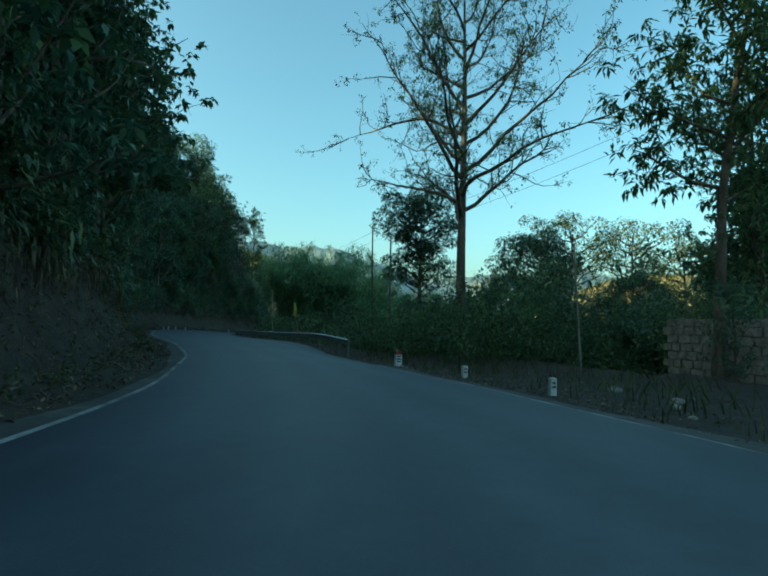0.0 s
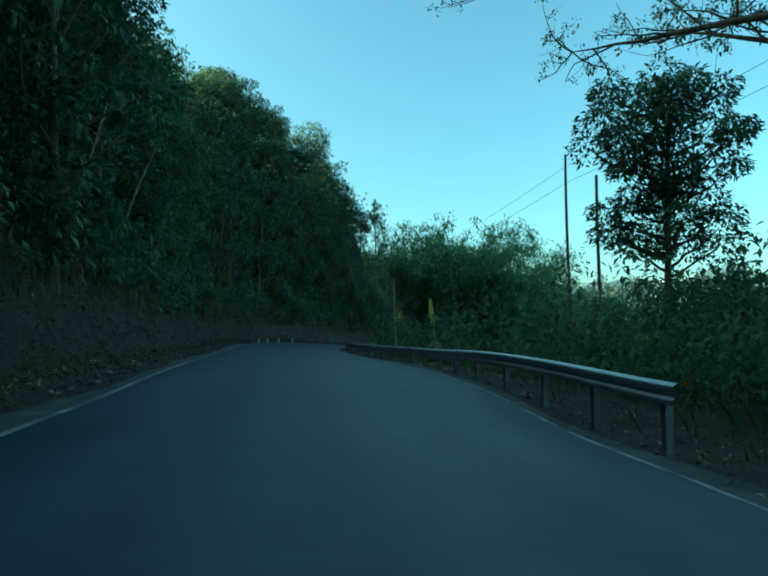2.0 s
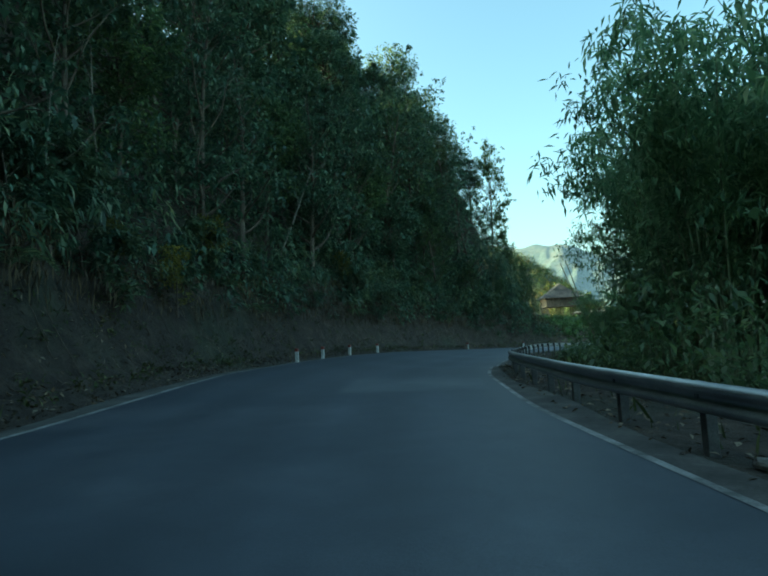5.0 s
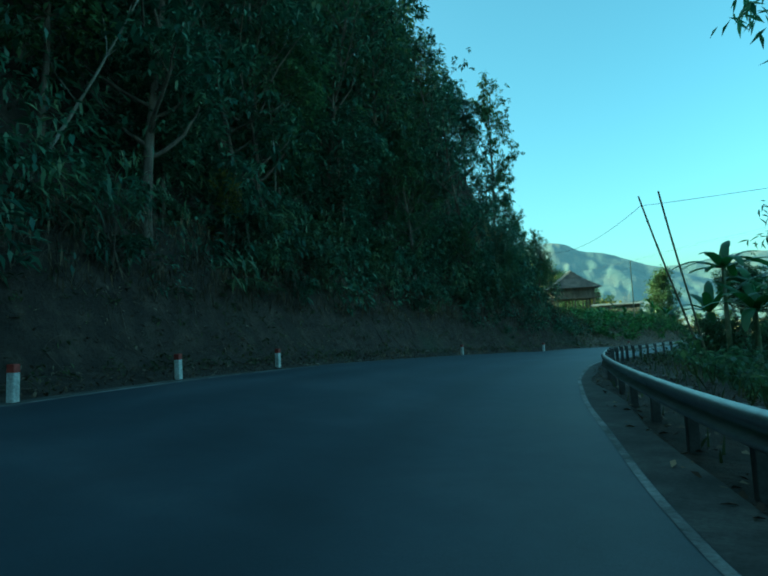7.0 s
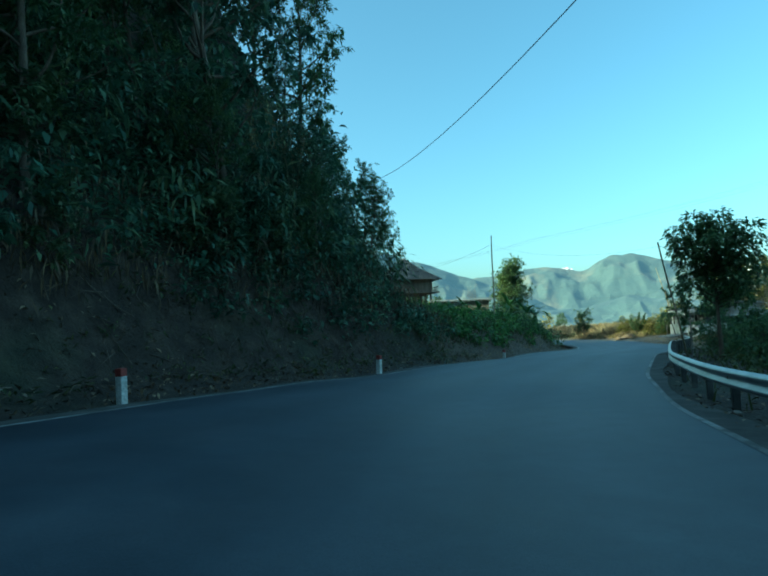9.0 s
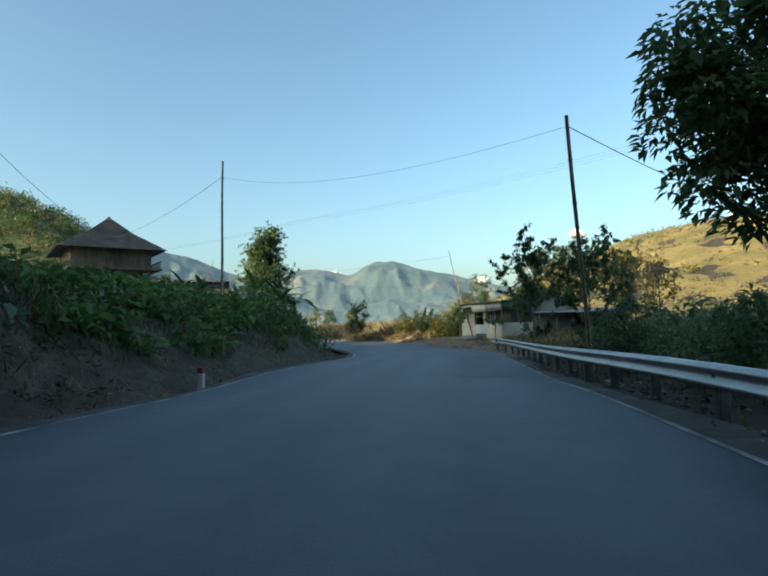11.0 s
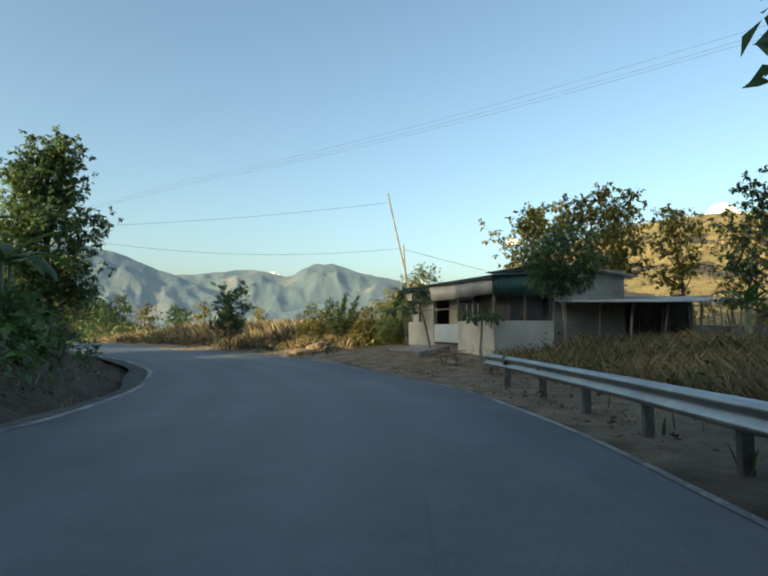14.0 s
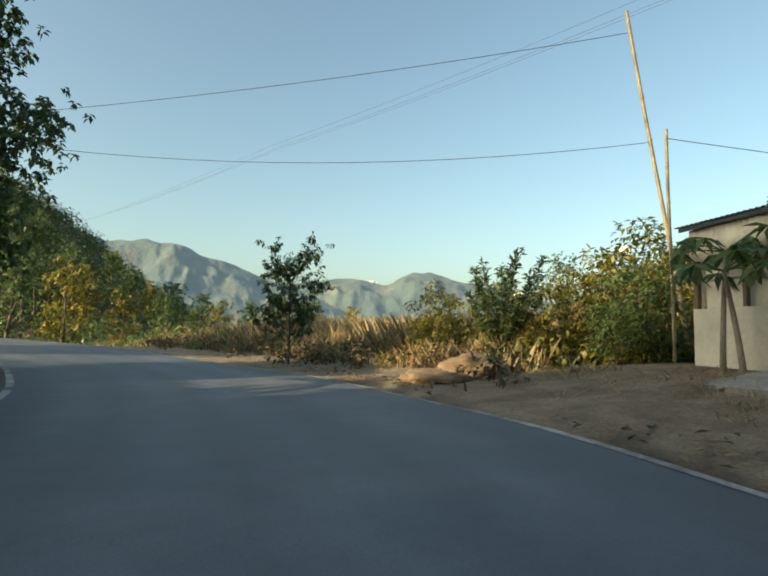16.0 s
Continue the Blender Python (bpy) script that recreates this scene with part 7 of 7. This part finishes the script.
far_scrub("verge_weeds", -30, 3, 150, 190, 900, (0.2, 0.5), 0.15, GREEN_GRASS, "dull low weeds in front of the dry grass", lambda x, y, l, r: (r > 2.6) & (r < 6.5) & ~((x > -0.5) & (y < 163)), 63, (16, 30))
far_scrub("dry_weeds", -30, 3, 150, 192, 700, (0.25, 0.6), 0.17, DRY_LEAF, "withered brown weeds in front of the dry grass", lambda x, y, l, r: (r > 3.0) & (r < 8.0) & ~((x > -0.5) & (y < 163)), 64, (16, 30))
# trees standing on the hillside across the bend, and below it
for _i, (_b, _d, _k, _s) in enumerate(((-31, 92, "far_green", 0.7), (-29.5, 96, "far_green", 0.8), (-28, 88, "far_yellow", 0.8), (-26, 100, "far_green", 0.8), (-24.5, 94, "far_green", 0.75), (-22.5, 90, "far_yellow", 0.75), (-20.5, 86, "far_green", 0.8), (-18, 84, "far_green", 0.7),
                                       (-30, 62, "far_yellow", 1.0), (-25, 60, "far_yellow", 0.7), (-21, 56, "far_green", 0.6), (-16.5, 60, "far_yellow", 0.6), (-13.5, 54, "far_green", 0.5), (-10, 50, "far_yellow", 0.5), (-7.0, 56, "far_green", 0.5), (-3.5, 60, "far_yellow", 0.5),
                                       (-34, 70, "far_green", 1.1), (-33, 84, "slim", 1.1), (-32, 86, "slim", 1.15), (-12, 66, "far_green", 0.5), (23, 34, "far_yellow", 0.35), (25.5, 32, "far_yellow", 0.4), (28, 27, "far_yellow", 0.34), (21, 30, "far_yellow", 0.28))):
    _x, _y = -5.7 + _d * math.sin(radians(_b + 16)), 152.1 + _d * math.cos(radians(_b + 16))
    tree(_k, _x, _y, {"far_green": "spreading green tree on the hillside across the bend", "far_yellow": "sunlit yellow-green tree beyond the bend", "slim": "tall bare-stemmed tree on the hilltop"}[_k], scale=_s, turn=_i * 1.7, group="trees beyond the bend")
for _i, (_x, _y, _s) in enumerate(((-31.6, 69.5, 0.30), (-31.0, 66.0, 0.25), (-33.6, 74.0, 0.35), (-35.6, 92.0, 0.35))):
    tree("yellow", _x, _y, "sapling with yellowing leaves on the slope", float(lay([_x], [_y])[0][0]) + 0.5, _s, _i * 1.0, "yellowing saplings on the slope")
for _i, (_k, _x, _y, _s) in enumerate((("slope", 13.0, 33.0, 0.40), ("slope", 17.5, 40.0, 0.5), ("slope", 9.5, 44.0, 0.4), ("slope_b", 22.5, 45.0, 0.6), ("slope", 26.0, 38.0, 0.65), ("slope", 7.5, 53.5, 0.6), ("slope", 31.0, 30.0, 0.7), ("slope_b", 14.5, 54.0, 0.6), ("slope", 13.5, 21.0, 0.28))):
    tree(_k, _x, _y, "dark leafy tree in the valley-side thicket", scale=_s, turn=_i * 1.4, group="trees on the valley side")

far_scrub("terrace_shrubs", -20, -10, 149, 172, 170, (0.5, 1.1), 0.24, TREE_LEAF, "dense green shrubs at the end of the terrace", lambda x, y, l, r: (l > 1.6) & (x > -17.5), 65, (40, 70))
far_scrub("rail_thicket", -8, 16, 124, 142, 420, (0.7, 1.5), 0.26, TREE_LEAF, "tall tangled bushes beyond the guard rail", lambda x, y, l, r: (r > 3.8) & (r < 16) & (y < 141), 66, (40, 70))
far_scrub("rail_dry_thicket", -8, 18, 124, 144, 160, (0.6, 1.4), 0.26, YELLOW_LEAF, "yellowing bushes beyond the guard rail", lambda x, y, l, r: (r > 6.0) & (r < 18) & (y < 143), 67, (30, 60))

far_scrub("shed_dry_weeds", 0, 13, 143, 152, 120, (0.2, 0.4), 0.07, DRY_GRASS, "withered straw-coloured weeds before the lean-to", lambda x, y, l, r: (r > 3.6) & ~((x > 2.0) & (y > 151.4)), 68, (16, 34))
for _i, (_x, _y, _s) in enumerate(((13.5, 46.0, 0.66), (20.0, 48.5, 0.75), (16.5, 36.5, 0.42), (24.5, 41.0, 0.65), (9.0, 56.0, 0.9))):
    tree("dark", _x, _y, "dense dark green tree in the valley-side thicket", scale=_s, turn=_i * 2.1 + 0.5, group="trees on the valley side")

far_scrub("shed_yellow_bushes", 1.8, 8, 162.5, 170, 60, (0.4, 1.3), 0.22, YELLOW_LEAF, "yellowing bushes behind the shed's end", lambda x, y, l, r: (y > 162.5), 69, (50, 90))

# ---------------------------------------------------------------- the ridge of the wooded slope
for _i, (_x, _y, _top) in enumerate(((-45.5, 88.0, 35.0), (-46.0, 96.0, 38.0), (-45.0, 106.0, 40.5), (-47.5, 113.0, 42.0), (-42.5, 118.0, 37.0), (-40.0, 125.0, 33.5), (-37.0, 131.0, 30.5), (-34.5, 133.5, 24.5),
                                     (-40.5, 100.0, 32.0), (-38.5, 111.0, 29.5), (-41.0, 87.0, 36.0), (-34.0, 62.0, 25.0), (-30.0, 52.0, 24.0), (-24.5, 43.0, 24.5), (-21.0, 37.0, 22.0), (-18.5, 30.0, 20.0))):
    _z = ground_at(_x, _y)
    tree("crowned" if _i % 3 else "massed_b", _x, _y, "tall tree with a rounded dense crown high on the slope", scale=max(0.55, (_top - _z) / (18.4 if _i % 3 else 14.0)), turn=_i * 1.7, group="trees on the wooded slope")

# Unseen trees added west of the house to keep the sun off it.
for _i, (_x, _y, _top) in enumerate(((-43.5, 170.0, 17.0), (-46.5, 166.5, 18.0), (-44.5, 174.5, 17.0), (-48.0, 171.5, 19.0))):
    tree("crowned", _x, _y, "unseen tall tree added to shade the house", scale=(_top - ground_at(_x, _y)) / 18.4, turn=_i * 1.5, group="trees behind the house")

# ---------------------------------------------------------------- gardens and bushes at the bend
for _i, (_x, _y, _s, _k) in enumerate(((3.0, 165.2, 0.85, "gold_bush"), (4.3, 164.9, 0.95, "gold_bush"), (2.4, 167.0, 0.8, "gold_bush"), (5.2, 163.9, 0.98, "gold_bush"), (2.9, 162.9, 0.55, "bush"), (3.8, 163.2, 0.85, "bush"), (5.9, 165.8, 1.3, "gold_bush"), (0.4, 168.2, 0.55, "gold_bush"),
                                       (1.2, 169.4, 0.85, "gold_bush"), (-10.4, 121.6, 0.8, "bush"), (-9.6, 123.6, 0.95, "bush"), (-8.6, 125.6, 0.9, "bush"), (-7.4, 127.4, 0.85, "bush"), (-7.6, 130.6, 0.8, "bush"), (-14.9, 104.4, 1.1, "bush"), (-16.6, 103.6, 0.9, "bush"), (-13.4, 102.2, 1.25, "bush"), (-12.0, 104.4, 1.4, "bush"), (-15.4, 107.0, 1.0, "bush"))):
    tree(_k, _x, _y, "yellowing sunlit bush beside the shed" if _k == "gold_bush" else "dense dark green bush behind the rail", scale=_s, turn=_i * 1.9, group="bushes along the verge", name="bush", category="bush")
far_scrub("garden_plants", -34, -11, 130, 174, 1500, (0.3, 0.8), 0.40, GARDEN_LEAF, "lush green garden plants on the terrace below the house", lambda x, y, l, r: (l > 2.6 + 0.9 * wave(x, y, 5, 19)) & (l < 13) & (share(x, y) > 0.5) & (wave(x, y, 7, 18) > -0.6), 71, (16, 28))
far_scrub("hillside_dry_scrub", -120, -8, 196, 320, 900, (0.8, 2.0), 0.5, DRY_GRASS, "dry golden scrub between the hillside woods", lambda x, y, l, r: (r > 16), 72, (20, 40))
far_scrub("hillside_yellow_woods", -120, -8, 192, 320, 420, (1.2, 2.8), 0.55, YELLOW_LEAF, "yellow-green bushes between the hillside woods", lambda x, y, l, r: (r > 14), 73, (40, 70))


# ---------------------------------------------------------------- small clouds over the far hills
CLOUD = rough_stuff("cloud", (0.82, 0.82, 0.82), (0.88, 0.88, 0.88), (0.92, 0.92, 0.92), 0.004, 0.05, 1.0, 0.2, 4.0, None, 0.0, 0.1)
for _i, (_az, _el, _w, _h) in enumerate(((57.3, 9.2, 3.6, 1.5), (52.6, 8.6, 1.7, 0.4), (61.5, 8.8, 2.2, 0.6), (29.8, 3.8, 2.2, 0.7), (39.0, 8.0, 1.6, 0.8), (14.6, 5.0, 1.6, 0.45))):
    _rng = np.random.default_rng(400 + _i)
    _bm = bmesh.new()
    for _k in range(14):
        _f = _rng.uniform(-1, 1)
        _r = 4200 * radians(_h) * 0.55 * (1.1 - abs(_f)) * _rng.uniform(0.6, 1.0) + 6
        bmesh.ops.create_icosphere(_bm, subdivisions=3, radius=_r, matrix=Matrix.Translation((_f * 4200 * radians(_w) * 0.5, _rng.uniform(-40, 40), _r * 0.55 + _rng.uniform(0, 0.35) * 4200 * radians(_h) * (1 - abs(_f)))))
    for _v in _bm.verts:
        _v.co += Vector((0, 0, 1)) * noise.noise(_v.co * 0.03) * 9 + noise.noise_vector(_v.co * 0.05) * 6
    _ob = part("cloud", _bm, CLOUD)
    _ob.data.polygons.foreach_set("use_smooth", [True] * len(_ob.data.polygons))
    _ob.matrix_world = Matrix.Translation((-10 + 4200 * math.sin(radians(_az)), 130 + 4200 * math.cos(radians(_az)), 4200 * math.tan(radians(_el)))) @ Matrix.Rotation(-radians(_az), 4, 'Z')
    tagged(_ob, "small white fair-weather cloud above the far hills", "cloud", "clouds over the hills", "structure")
far_scrub("nose_scrub", -38, -22, 92, 130, 1500, (0.4, 1.0), 0.24, JUNGLE_LEAF, "dense grass and creepers over the end of the slope", lambda x, y, l, r: (l > 2.6) & (l < 11) & (share(x, y) < 0.93) & (l > 5.5 - 3.2 * step01(y, 104, 118)), 74, (44, 70))
far_scrub("field_edge_scrub", -34, 2.5, 156, 196, 1300, (0.25, 0.6), 0.17, DRY_LEAF, "grey-brown withered scrub along the edge of the field", lambda x, y, l, r: (r > 1.5) & (r < 5.5) & ~((x > -0.8) & (y < 163.4)), 75, (26, 44))
far_scrub("field_edge_weeds", -34, 2.5, 156, 196, 800, (0.25, 0.65), 0.16, TREE_LEAF, "dull green weeds along the edge of the field", lambda x, y, l, r: (r > 1.9) & (r < 6.0) & (wave(x, y, 4, 77) > 0.0) & ~((x > -0.8) & (y < 163.4)), 76, (24, 40))


def build_yard_straw():
    """Tufts of dry grass over the bare yard before the shed."""
    rng = np.random.default_rng(15)
    n = 26000
    x, y = rng.uniform(-3, 9, n), rng.uniform(143, 165, n)
    z, dl, dr = lay(x, y)
    patch = wave(x, y, 2.2, 61) + 0.7 * wave(x, y, 0.8, 62)
    keep = (dr > 0.35) & (dr < 9) & (patch > 0.25 - 0.5 * step01(dr, 2.2, 5)) & ~((x > 2.2) & (y > 153))
    x, y, z = x[keep], y[keep], z[keep] + relief(x[keep], y[keep])
    ob = new("yard_straw", mesh_from("yard_straw", *blades(rng, x, y, z, 0.06 + 0.08 * rng.uniform(0, 1, len(x)), 0.014, 0.9), DRY_GRASS))
    tagged(ob, "sparse trodden straw on the dusty yard", "grass", kind="stuff")
    n = 110000
    x, y = rng.uniform(-6, 13, n), rng.uniform(136, 153, n)
    z, dl, dr = lay(x, y)
    keep = (dr > 3.4 + 0.8 * wave(x, y, 3, 63)) & (dr < 12) & (wave(x, y, 1.8, 64) > -0.55) & ~((x > 2.0) & (y > 151.6))
    x, y, z, dr = x[keep], y[keep], z[keep], dr[keep]
    tall = 0.25 + 0.4 * rng.uniform(0, 1, len(x)) + 0.12 * wave(x, y, 2.5, 65)
    straw = wave(x, y, 3.5, 66) + rng.normal(0, 0.6, len(x)) > -0.5
    for name, pick, mat, label in (("tall_straw", straw, DRY_GRASS, "tall withered grass between the rail and the lean-to"), ("tall_weeds", ~straw, GREEN_GRASS, "tall dull green grass between the rail and the lean-to")):
        ob = new(name, mesh_from(name, *blades(rng, x[pick], y[pick], z[pick], tall[pick], 0.010, 0.5), mat))
        tagged(ob, label, "grass", kind="stuff")


build_yard_straw()
